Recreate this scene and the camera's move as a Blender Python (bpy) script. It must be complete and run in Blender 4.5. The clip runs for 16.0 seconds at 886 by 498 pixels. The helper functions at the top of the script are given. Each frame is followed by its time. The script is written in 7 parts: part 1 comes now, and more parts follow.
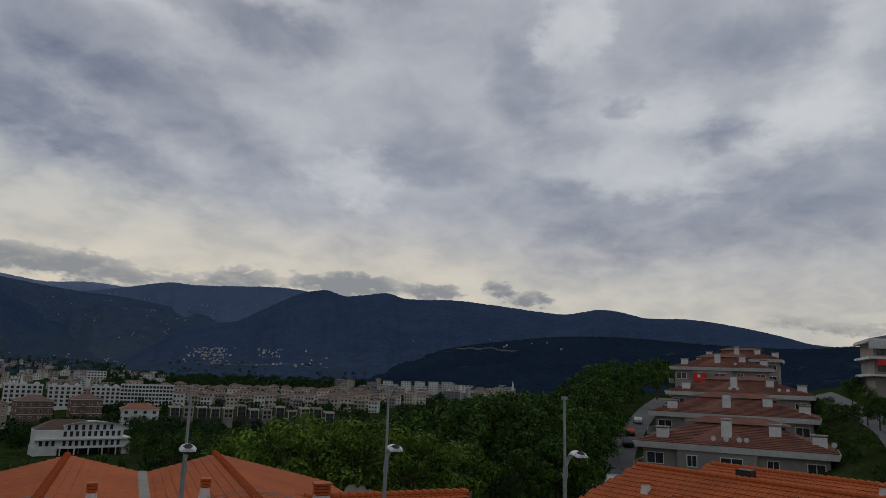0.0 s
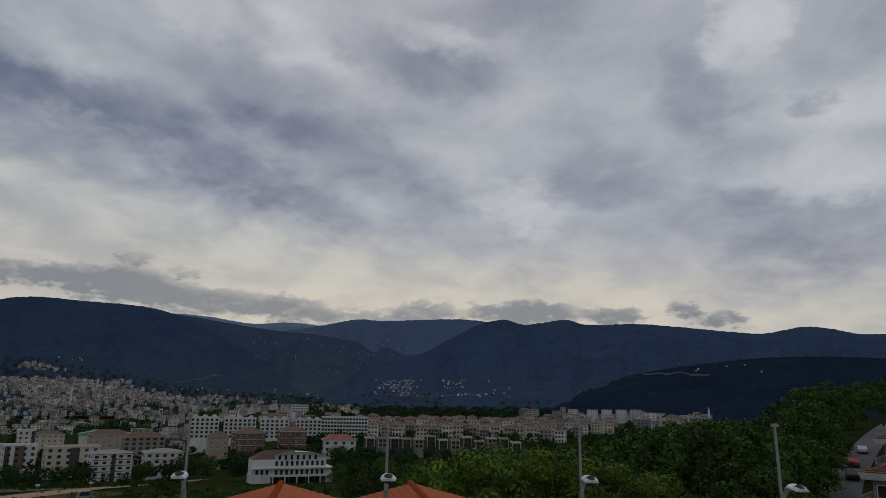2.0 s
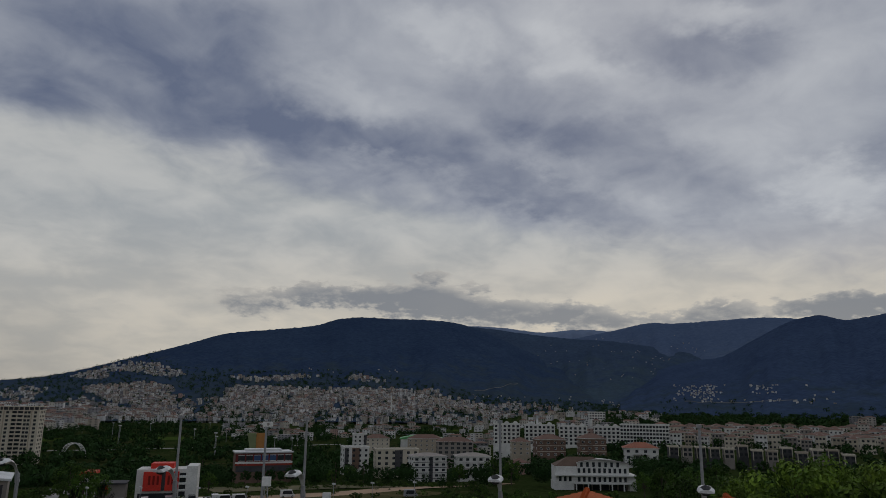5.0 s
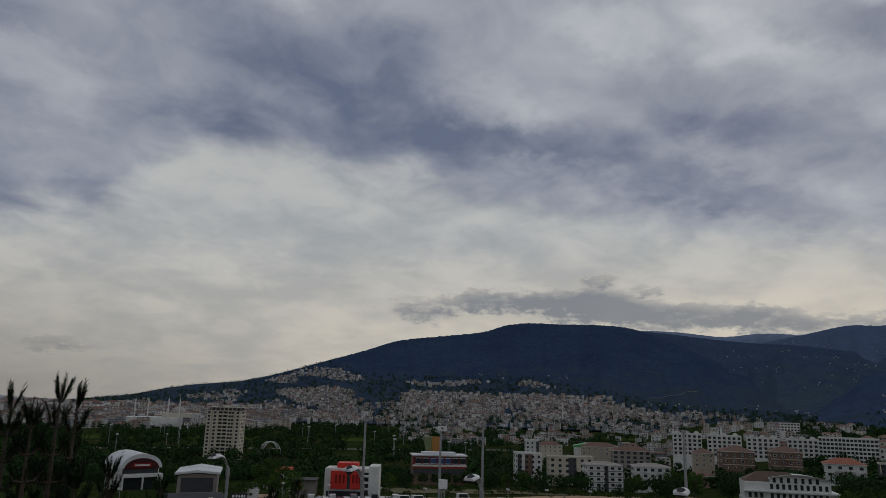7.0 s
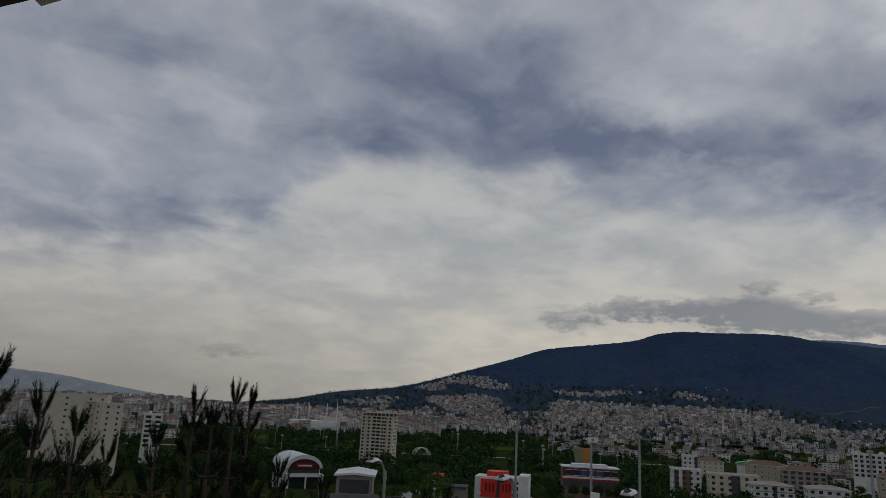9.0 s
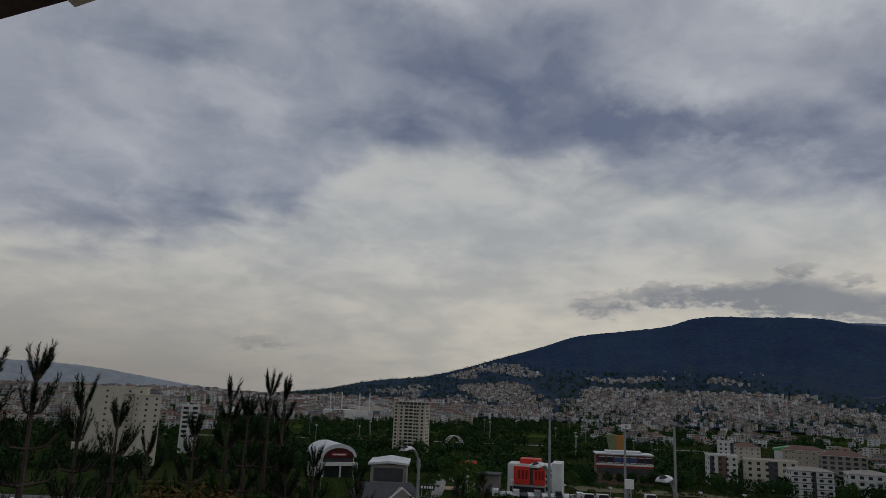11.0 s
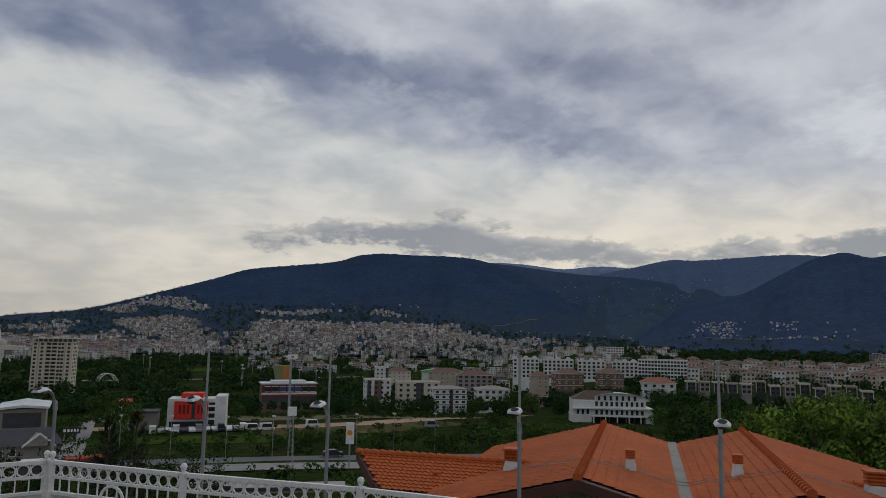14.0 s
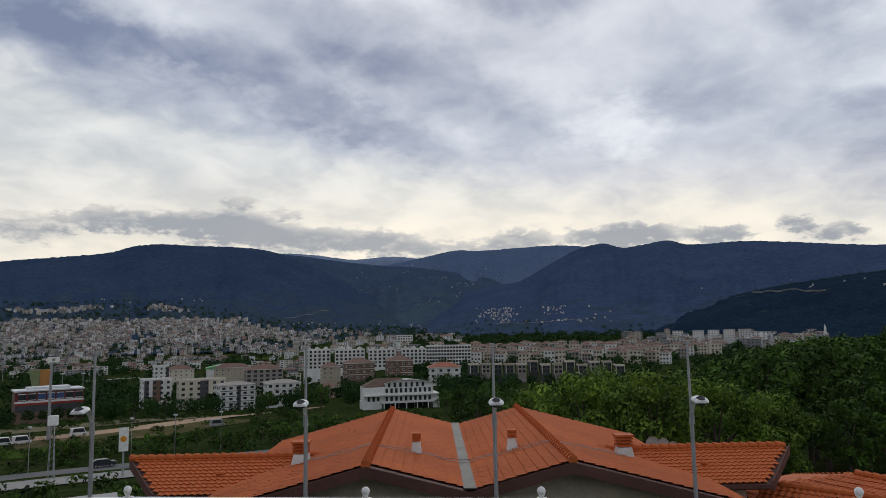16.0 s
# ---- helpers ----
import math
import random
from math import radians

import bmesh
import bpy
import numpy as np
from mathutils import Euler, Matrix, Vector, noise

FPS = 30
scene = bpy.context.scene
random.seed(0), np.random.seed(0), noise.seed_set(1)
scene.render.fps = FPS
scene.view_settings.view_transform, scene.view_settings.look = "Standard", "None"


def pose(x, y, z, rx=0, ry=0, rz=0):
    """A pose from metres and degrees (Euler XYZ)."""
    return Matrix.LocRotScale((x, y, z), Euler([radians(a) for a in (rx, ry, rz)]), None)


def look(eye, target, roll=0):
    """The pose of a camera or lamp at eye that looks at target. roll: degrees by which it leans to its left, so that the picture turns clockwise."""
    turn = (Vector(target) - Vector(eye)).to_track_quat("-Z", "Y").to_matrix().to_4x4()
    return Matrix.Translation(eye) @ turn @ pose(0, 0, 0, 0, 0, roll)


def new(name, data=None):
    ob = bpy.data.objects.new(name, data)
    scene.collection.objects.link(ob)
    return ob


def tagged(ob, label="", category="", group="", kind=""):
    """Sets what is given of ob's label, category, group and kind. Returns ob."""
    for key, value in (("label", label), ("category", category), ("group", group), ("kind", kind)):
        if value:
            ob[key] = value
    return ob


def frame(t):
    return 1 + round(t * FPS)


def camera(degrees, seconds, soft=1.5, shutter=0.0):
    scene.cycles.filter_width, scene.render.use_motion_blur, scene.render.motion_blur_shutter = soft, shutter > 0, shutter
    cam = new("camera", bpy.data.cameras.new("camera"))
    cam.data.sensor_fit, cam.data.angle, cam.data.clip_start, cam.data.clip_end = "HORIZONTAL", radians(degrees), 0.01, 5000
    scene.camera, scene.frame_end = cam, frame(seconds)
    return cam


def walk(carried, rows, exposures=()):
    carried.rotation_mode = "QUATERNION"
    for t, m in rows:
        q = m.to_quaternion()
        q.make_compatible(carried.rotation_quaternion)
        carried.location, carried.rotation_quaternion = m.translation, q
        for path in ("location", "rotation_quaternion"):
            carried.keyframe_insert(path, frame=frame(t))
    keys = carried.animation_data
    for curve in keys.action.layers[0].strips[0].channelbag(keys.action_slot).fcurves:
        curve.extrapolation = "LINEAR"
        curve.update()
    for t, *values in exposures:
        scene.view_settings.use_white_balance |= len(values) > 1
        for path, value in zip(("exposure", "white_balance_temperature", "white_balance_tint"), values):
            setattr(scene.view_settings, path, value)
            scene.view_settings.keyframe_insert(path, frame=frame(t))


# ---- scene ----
# Camera: held at arm's length from a balcony and swung round; bearings are degrees, right of the first view
cam = camera(65.25, 16.0, soft=0.6)
EYE = 48.0     # metres above the valley floor
REACH = 0.28   # distance from the turning body to the lens
ROWS = [
    (0.0, -0.00, 10.32, 2.04),
    (0.5, 3.47, 11.19, 1.76),
    (1.0, 7.34, 11.60, 1.21),
    (1.5, 10.92, 12.06, 0.83),
    (2.0, 14.67, 12.26, 0.94),
    (2.5, 18.34, 12.38, 0.90),
    (3.0, 21.96, 12.95, 0.62),
    (3.5, 25.97, 12.90, 0.23),
    (4.0, 30.09, 12.46, 0.31),
    (4.5, 33.92, 12.55, 0.40),
    (5.0, 38.18, 12.49, 0.67),
    (5.2, 40.00, 12.21, 0.76),
    (7.5, 55.39, 12.85, 1.77),
    (8.0, 58.97, 12.79, 1.99),
    (8.5, 61.94, 13.23, 2.59),
    (9.0, 64.30, 12.95, 2.92),
    (9.2, 65.06, 12.71, 2.73),
    (10.2, 68.00, 12.10, 2.65),
    (11.3, 65.33, 11.19, 2.45),
    (11.5, 63.48, 10.24, 3.35),
    (12.0, 59.03, 9.41, 2.55),
    (12.5, 53.25, 8.82, 1.69),
    (13.0, 48.57, 8.10, 1.38),
    (13.5, 43.99, 7.41, 1.30),
    (14.0, 39.82, 7.22, 1.02),
    (14.5, 35.33, 6.81, 0.65),
    (15.0, 30.43, 6.60, -0.35),
    (15.5, 26.51, 6.41, -0.88),
    (16.0, 22.57, 6.44, -1.04),
]


def swing(yaw, pitch, roll):
    a = radians(yaw)
    return pose(-REACH * math.sin(a), REACH * math.cos(a), EYE, 90 + pitch, 0, yaw) @ pose(0, 0, 0, 0, 0, roll)


walk(cam, [(t, swing(yaw, pitch, roll)) for t, yaw, pitch, roll in ROWS],
     exposures=[(0.0, -0.06), (5.0, -0.16), (9.0, -0.16), (11.5, -0.16), (12.5, -0.14), (13.5, 0.10), (14.5, 0.30), (15.2, 0.46), (16.0, 0.60)])


# ---------------------------------------------------------------- small helpers
def spot(bearing, far, up=0.0):
    """A place by compass bearing, distance from the camera and height against the eye."""
    a = radians(bearing)
    return Vector((far * math.sin(a), far * math.cos(a), EYE + up))


def smooth(a, b, x):
    k = min(1.0, max(0.0, (x - a) / (b - a)))
    return k * k * (3 - 2 * k)


def mesh_of(name, verts, faces, mats, slots=None, shade=False):
    me = bpy.data.meshes.new(name)
    me.from_pydata(verts, [], faces)
    for m in mats:
        me.materials.append(m)
    if slots is not None:
        me.polygons.foreach_set("material_index", slots)
    if shade:
        me.polygons.foreach_set("use_smooth", [True] * len(me.polygons))
    me.update()
    return me


class Build:
    """Collects boxes, prisms and tubes into one mesh."""

    def __init__(self):
        self.v, self.f, self.s = [], [], []

    def face(self, pts, slot=0):
        n = len(self.v)
        self.v += [tuple(p) for p in pts]
        self.f.append(tuple(range(n, n + len(pts))))
        self.s.append(slot)

    def box(self, lo, hi, slot=0, m=None):
        n = len(self.v)
        pts = [Vector((x, y, z)) for z in (lo[2], hi[2]) for y in (lo[1], hi[1]) for x in (lo[0], hi[0])]
        self.v += [tuple(m @ p) if m else tuple(p) for p in pts]
        for q in ((0, 2, 3, 1), (4, 5, 7, 6), (0, 1, 5, 4), (2, 6, 7, 3), (0, 4, 6, 2), (1, 3, 7, 5)):
            self.f.append(tuple(n + k for k in q))
            self.s.append(slot)
        return self

    def hull(self, low, high, slot=0):
        """A solid between two polygons of equal corner count."""
        n, k = len(self.v), len(low)
        self.v += [tuple(p) for p in low] + [tuple(p) for p in high]
        self.f += [tuple(n + i for i in reversed(range(k))), tuple(n + k + i for i in range(k))]
        self.f += [(n + i, n + (i + 1) % k, n + k + (i + 1) % k, n + k + i) for i in range(k)]
        self.s += [slot] * (k + 2)
        return self

    def tube(self, path, radii, sides=8, slot=0, caps=True):
        n = len(self.v)
        path = [Vector(p) for p in path]
        for i, p in enumerate(path):
            d = (path[min(i + 1, len(path) - 1)] - path[max(i - 1, 0)]).normalized()
            a = d.orthogonal().normalized() if abs(d.z) < 0.99 else Vector((1, 0, 0))
            if abs(d.z) < 0.99:
                a = d.cross(Vector((0, 0, 1))).normalized()
            b = d.cross(a)
            for j in range(sides):
                w = 2 * math.pi * j / sides
                self.v.append(tuple(p + radii[i] * (math.cos(w) * a + math.sin(w) * b)))
        for i in range(len(path) - 1):
            for j in range(sides):
                k = (j + 1) % sides
                self.f.append((n + i * sides + j, n + (i + 1) * sides + j, n + (i + 1) * sides + k, n + i * sides + k))
                self.s.append(slot)
        if caps:
            self.f += [tuple(n + j for j in range(sides)), tuple(n + (len(path) - 1) * sides + j for j in reversed(range(sides)))]
            self.s += [slot] * 2
        return self

    def ball(self, c, r, slot=0, n=10, squash=1.0):
        rings = n // 2 + 1
        path = [(c[0], c[1], c[2] - r * squash * math.cos(math.pi * i / (rings - 1))) for i in range(rings)]
        radii = [max(0.001, r * math.sin(math.pi * i / (rings - 1))) for i in range(rings)]
        return self.tube(path, radii, n, slot)

    def mesh(self, name, *mats, shade=False):
        return mesh_of(name, self.v, self.f, mats, self.s, shade)


def part(name, build, mats, parent, label="", shade=False):
    """One mesh object under a thing or under a part; build is a Build or a ready mesh."""
    if isinstance(build, Build):
        build = build.mesh(name, *(mats if isinstance(mats, (list, tuple)) else (mats,)), shade=shade)
    ob = new(name, build)
    ob.parent = parent
    if label:
        ob["label"] = label
    return ob


def thing(name, m, label, category, group="", kind=""):
    ob = new(name)
    ob.matrix_world = m
    ob.empty_display_size = 0.2
    return tagged(ob, label, category, group, kind)


def at(place, turn=0.0):
    return Matrix.Translation(place) @ pose(0, 0, 0, 0, 0, turn)


# ---------------------------------------------------------------- sky and light
world = bpy.data.worlds.new("cloudy_sky")
scene.world = world
world.use_nodes = True
wt = world.node_tree
wt.nodes.clear()


def wnode(kind, **kw):
    n = wt.nodes.new(kind)
    for k, v in kw.items():
        if k == "operation":
            n.operation = v
        elif k == "blend_type":
            n.blend_type = v
        elif k == "data_type":
            n.data_type = v
    return n


def wmath(op, a, b=None, c=None, clamp=False):
    n = wnode("ShaderNodeMath", operation=op)
    n.use_clamp = clamp
    for i, s in enumerate((a, b, c)):
        if s is None:
            continue
        if isinstance(s, (int, float)):
            n.inputs[i].default_value = s
        else:
            wt.links.new(s, n.inputs[i])
    return n.outputs[0]


def wrange(x, lo, hi, a=0.0, b=1.0, smoothly=True):
    n = wnode("ShaderNodeMapRange")
    n.interpolation_type = "SMOOTHSTEP" if smoothly else "LINEAR"
    wt.links.new(x, n.inputs[0])
    for i, s in zip((1, 2, 3, 4), (lo, hi, a, b)):
        if isinstance(s, (int, float)):
            n.inputs[i].default_value = s
        else:
            wt.links.new(s, n.inputs[i])
    return n.outputs[0]


def wxyz(x, y, z):
    n = wnode("ShaderNodeCombineXYZ")
    for i, s in enumerate((x, y, z)):
        if isinstance(s, (int, float)):
            n.inputs[i].default_value = s
        else:
            wt.links.new(s, n.inputs[i])
    return n.outputs[0]


def wnoise(vec, scale, detail=5.0, rough=0.55, distort=0.0):
    n = wnode("ShaderNodeTexNoise")
    wt.links.new(vec, n.inputs["Vector"])
    n.inputs["Scale"].default_value, n.inputs["Detail"].default_value = scale, detail
    n.inputs["Roughness"].default_value, n.inputs["Distortion"].default_value = rough, distort
    return n.outputs["Fac"]


def wmix(fac, a, b):
    n = wnode("ShaderNodeMix", data_type="RGBA")
    for i, s in zip((0, 6, 7), (fac, a, b)):
        if isinstance(s, (int, float)):
            n.inputs[i].default_value = s
        elif isinstance(s, tuple):
            n.inputs[i].default_value = (*s, 1)
        else:
            wt.links.new(s, n.inputs[i])
    return n.outputs[2]


coord = wnode("ShaderNodeTexCoord").outputs["Generated"]
norm = wnode("ShaderNodeVectorMath", operation="NORMALIZE")
wt.links.new(coord, norm.inputs[0])
sep = wnode("ShaderNodeSeparateXYZ")
wt.links.new(norm.outputs[0], sep.inputs[0])
sx, sy, sz = sep.outputs
elev = wmath("MULTIPLY", wmath("ARCSINE", sz), 180 / math.pi)       # degrees over the horizon
bear = wmath("MULTIPLY", wmath("ARCTAN2", sx, sy), 180 / math.pi)   # degrees, right of the first view
# the cloud layer, as a flat ceiling seen from below
lift = wmath("ADD", wmath("MAXIMUM", sz, 0.0), 0.30)
cx, cy = wmath("DIVIDE", sx, lift), wmath("DIVIDE", sy, lift)
# streets of cloud run towards a point low on the horizon, ahead and to the right
along = wmath("ADD", wmath("MULTIPLY", cx, 0.42), wmath("MULTIPLY", cy, 0.91))
across = wmath("ADD", wmath("MULTIPLY", cx, 0.91), wmath("MULTIPLY", cy, -0.42))
flat = wxyz(wmath("MULTIPLY", along, 0.46), across, 3.7)
flat2 = wxyz(wmath("MULTIPLY", along, 0.9), across, 9.1)
big = wnoise(flat, 1.0, 3.0, 0.45, 0.1)
mid = wnoise(flat2, 3.4, 4.0, 0.5, 0.35)
fine = wnoise(wxyz(cx, wmath("MULTIPLY", cy, 0.9), 1.7), 7.5, 6.0, 0.55, 0.4)


# bearing and elevation, ruffled so that no edge runs smooth
ruffle = wnode("ShaderNodeTexNoise")
wt.links.new(wxyz(wmath("MULTIPLY", cx, 1.0), cy, 5.5), ruffle.inputs["Vector"])
ruffle.inputs["Scale"].default_value, ruffle.inputs["Detail"].default_value, ruffle.inputs["Roughness"].default_value = 5.5, 5.0, 0.62
shift = wnode("ShaderNodeSeparateXYZ")
wt.links.new(ruffle.outputs["Color"], shift.inputs[0])
bear_r = wmath("ADD", bear, wmath("MULTIPLY", wmath("SUBTRACT", shift.outputs[0], 0.5), 11.0))
elev_r = wmath("ADD", elev, wmath("MULTIPLY", wmath("SUBTRACT", shift.outputs[1], 0.5), 7.0))
place = wxyz(bear_r, elev_r, 0.0)


def heap(where, b0, e0, wb, we, tilt, amount):
    """A soft heap (or gap) in the cloud cover round one bearing and elevation."""
    m = wnode("ShaderNodeMapping")
    m.vector_type = "TEXTURE"
    wt.links.new(where, m.inputs["Vector"])
    m.inputs["Location"].default_value = (b0, e0, 0)
    m.inputs["Rotation"].default_value = (0, 0, radians(tilt))
    m.inputs["Scale"].default_value = (wb, we, 1)
    g = wnode("ShaderNodeTexGradient")
    g.gradient_type = "SPHERICAL"
    wt.links.new(m.outputs[0], g.inputs[0])
    return wmath("MULTIPLY", wrange(g.outputs["Fac"], 0.0, 0.75), amount)


# lower edge of the dark sheet, elevation by bearing (degrees)
edge = wnode("ShaderNodeValToRGB")
edge.color_ramp.interpolation = "LINEAR"
stops = ((-130, 8), (-95, 9.6), (-88, 11.2), (-80, 12.8), (-73, 18.8), (-66, 19.6), (-56, 18.0), (-47, 16.6), (-39, 15.2), (-30, 13.4), (-20, 11.9), (-13, 10.2), (5, 8.6), (15, 7.6), (27, 6.0), (130, 6))
ramp_el = edge.color_ramp.elements
while len(ramp_el) < len(stops):
    ramp_el.new(0.5)
for e_, (b_, v_) in zip(ramp_el, stops):
    e_.position, e_.color = (b_ + 180) / 360, (v_ / 30, v_ / 30, v_ / 30, 1)
wt.links.new(wrange(bear, -180, 180, 0.0, 1.0, False), edge.inputs[0])
brink = wmath("MULTIPLY", edge.outputs[0], 30.0)
wob = wmath("ADD", wmath("MULTIPLY", wmath("SUBTRACT", mid, 0.5), 6.0), wmath("MULTIPLY", wmath("SUBTRACT", fine, 0.5), 4.0))
sheet = wrange(wmath("ADD", wmath("SUBTRACT", elev, brink), wob), -1.4, 2.4)
streak = wmath("ADD", wmath("MULTIPLY", wmath("SUBTRACT", mid, 0.5), 0.55), wmath("MULTIPLY", wmath("SUBTRACT", fine, 0.5), 0.72))
streak = wmath("ADD", wmath("ADD", streak, wmath("MULTIPLY", wmath("SUBTRACT", big, 0.5), 0.25)), wrange(bear, -50, -8, 0.74, 0.60))
WEST_HEAPS = ((-93.6, 11.6, 7.7, 2.5, 0, 0.22), (-92.3, 25.8, 11.2, 2.5, 0, 0.17), (-91.4, 18.3, 9.8, 2.1, 0, -0.08), (-84.6, 22.2, 7.7, 3.2, -10, -0.24), (-82.2, 14.0, 9.8, 2.8, 5, 0.24), (-75.6, 15.0, 5.6, 1.8, 8, -0.2), (-69.5, 22.3, 9.1, 3.2, -5, 0.22),
              (-68.4, 23.2, 18.2, 7.7, -10, 0.12), (-67.8, 32.1, 5.6, 1.8, 0, -0.17), (-62.9, 27.5, 18.2, 4.2, -5, 0.28), (-55.0, 21.4, 10.5, 6.3, -10, 0.20), (-49.3, 21.8, 15.4, 3.5, -15, 0.16), (-48.0, 25.0, 9.0, 2.6, -8, -0.22), (-44.4, 19.4, 6.0, 1.3, -5, -0.2))
MID_HEAPS = ((-42.8, 21.2, 14.7, 3.5, -15, 0.22), (-38.2, 29.8, 7.0, 3.2, -17, -0.30), (-36.2, 17.6, 15.4, 2.8, -5, 0.12), (-33.9, 21.7, 11.2, 2.8, -5, 0.14), (-32.9, 17.7, 14.7, 2.8, -15, 0.16), (-29.6, 31.0, 6.3, 2.8, 0, -0.17), (-29.8, 23.8, 13.0, 4.0, -18, 0.22), (-26.4, 28.2, 6.3, 2.5, -15, -0.25),
             (-25.3, 14.9, 13.3, 2.8, -22, 0.18), (-21.6, 18.9, 14.0, 3.5, -20, 0.24), (-16.0, 27.0, 9.5, 3.3, -10, 0.34), (-14.7, 29.0, 4.9, 1.8, -15, -0.26), (-8.1, 16.0, 6.3, 3.0, -10, -0.36), (-8.1, 30.9, 9.1, 2.8, 0, 0.24), (-1.9, 18.2, 6.3, 3.5, 0, 0.16))
EAST_HEAPS = ((6.2, 23.8, 4.6, 6.3, 0, 0.26), (10.6, 28.4, 3.4, 4.4, 0, -0.40), (12.9, 10.3, 7.7, 3.2, 0, 0.2), (13.9, 22.0, 2.6, 1.7, 0, 0.45), (14.8, 16.9, 11.2, 2.8, -5, -0.30), (16.2, 21.2, 7.7, 3.5, 0, -0.34), (17.0, 12.5, 21.0, 3.5, -5, 0.22), (23.6, 19.1, 4.0, 2.3, 0, 0.36),
              (24.3, 26.2, 9.1, 3.2, 0, 0.22), (28.8, 20.3, 7.7, 4.2, 20, -0.44), (30.7, 14.4, 10.5, 5.6, 0, 0.24), (33.0, 25.8, 4.2, 3.5, 0, -0.26))
for row in WEST_HEAPS + MID_HEAPS + EAST_HEAPS:
    streak = wmath("ADD", streak, heap(place, *row))
dark_fac = wrange(streak, 0.05, 1.25, 0.0, 1.0, False)
upper_sheet = wmix(dark_fac, (0.61, 0.63, 0.655), (0.128, 0.155, 0.235))
veil = wmix(wrange(wmath("ADD", mid, wmath("MULTIPLY", fine, 0.6)), 0.55, 1.02), (0.54, 0.545, 0.535), (0.36, 0.385, 0.405))
upper = wmix(sheet, veil, upper_sheet)
warm_fac = wmath("MULTIPLY", wrange(elev, 4.0, 15.0, 1.0, 0.0), wrange(dark_fac, 0.2, 0.9, 1.0, 0.5))
warm_fac = wmath("MULTIPLY", warm_fac, wmath("ADD", wrange(bear, -75, -40, 0.45, 0.85), wrange(bear, -8, 18, 0.0, -0.45)))
upper = wmix(warm_fac, upper, (0.77, 0.665, 0.51))
# the low bank that lies on the mountain tops, and small rags over it
bank_vec = wxyz(wmath("MULTIPLY", bear, 0.16), wmath("MULTIPLY", elev, 0.34), 1.3)
puff = wnoise(bank_vec, 2.2, 6.0, 0.6, 0.2)
puff_2 = wnoise(bank_vec, 4.6, 5.0, 0.6, 0.0)
low = wxyz(wmath("ADD", bear, wmath("MULTIPLY", wmath("SUBTRACT", puff, 0.5), 5.0)), wmath("ADD", elev, wmath("MULTIPLY", wmath("SUBTRACT", puff_2, 0.5), 2.4)), 0.0)
bank = wmath("MULTIPLY", wmath("SUBTRACT", puff, 0.5), 0.5)
for row in ((-81.2, 3.7, 4.6, 0.7, 0.5), (-53.6, 7.7, 4.6, 1.5, 0.6), (-47.7, 8.5, 5.9, 1.2, 0.9), (-40.2, 8.3, 6.5, 1.6, 1.2), (-39.3, 10.3, 2.9, 0.7, 0.6), (-35.1, 9.4, 1.9, 0.6, 0.5), (-33.6, 7.3, 8.5, 1.4, 0.9), (-26.7, 6.9, 4.5, 1.5, 0.8),
            (-21.5, 6.3, 5.6, 1.2, 0.7), (-16.0, 7.0, 4.0, 1.3, 0.8), (-7.6, 7.1, 6.9, 1.2, 1.2), (-0.4, 6.8, 3.4, 0.9, 1.0), (4.7, 7.2, 1.7, 0.9, 0.9), (7.6, 6.5, 2.7, 0.8, 0.9), (26.9, 4.8, 4.2, 0.7, 0.5), (31.5, 4.3, 3.5, 0.7, 0.5)):
    bank = wmath("ADD", bank, heap(low, row[0], row[1] - 0.15, row[2], row[3] * 1.25, 0, row[4]))
bank_col = wmix(wrange(wmath("ADD", bank, wmath("MULTIPLY", wmath("SUBTRACT", puff_2, 0.5), 1.5)), 0.25, 1.05), (0.46, 0.44, 0.41), (0.195, 0.21, 0.24))
upper = wmix(wmath("MULTIPLY", wrange(bank, 0.12, 0.55), 0.9), upper, bank_col)
# dusk of haze low in the west
haze = wmath("MULTIPLY", wrange(elev, -1.0, 11.0, 1.0, 0.0), wrange(bear, -92, -46, 1.0, 0.0))
upper = wmix(wmath("MULTIPLY", haze, 0.95), upper, (0.262, 0.250, 0.240))
# below the horizon: dull ground colour
upper = wmix(wrange(elev, -3.0, -0.5, 1.0, 0.0), upper, (0.10, 0.11, 0.12))
sky = wnode("ShaderNodeTexSky")
sky.sky_type, sky.sun_disc = "NISHITA", False
sky.sun_elevation, sky.sun_rotation = radians(38), radians(-20)
bg_sky, bg_cloud, mixer, outp = wnode("ShaderNodeBackground"), wnode("ShaderNodeBackground"), wnode("ShaderNodeMixShader"), wnode("ShaderNodeOutputWorld")
wt.links.new(sky.outputs[0], bg_sky.inputs[0])
bg_sky.inputs[1].default_value = 0.06
wt.links.new(upper, bg_cloud.inputs[0])
bg_cloud.inputs[1].default_value = 1.0
mixer.inputs[0].default_value = 0.93    # nearly closed cover
wt.links.new(bg_sky.outputs[0], mixer.inputs[1])
wt.links.new(bg_cloud.outputs[0], mixer.inputs[2])
wt.links.new(mixer.outputs[0], outp.inputs[0])

sun = new("sun", bpy.data.lights.new("sun", "SUN"))
sun.data.energy, sun.data.angle, sun.data.color = 0.4, radians(30), (1.0, 0.95, 0.88)
sun.matrix_world = look(Vector((-20, 55, 45)) * 10, (0, 0, 0))


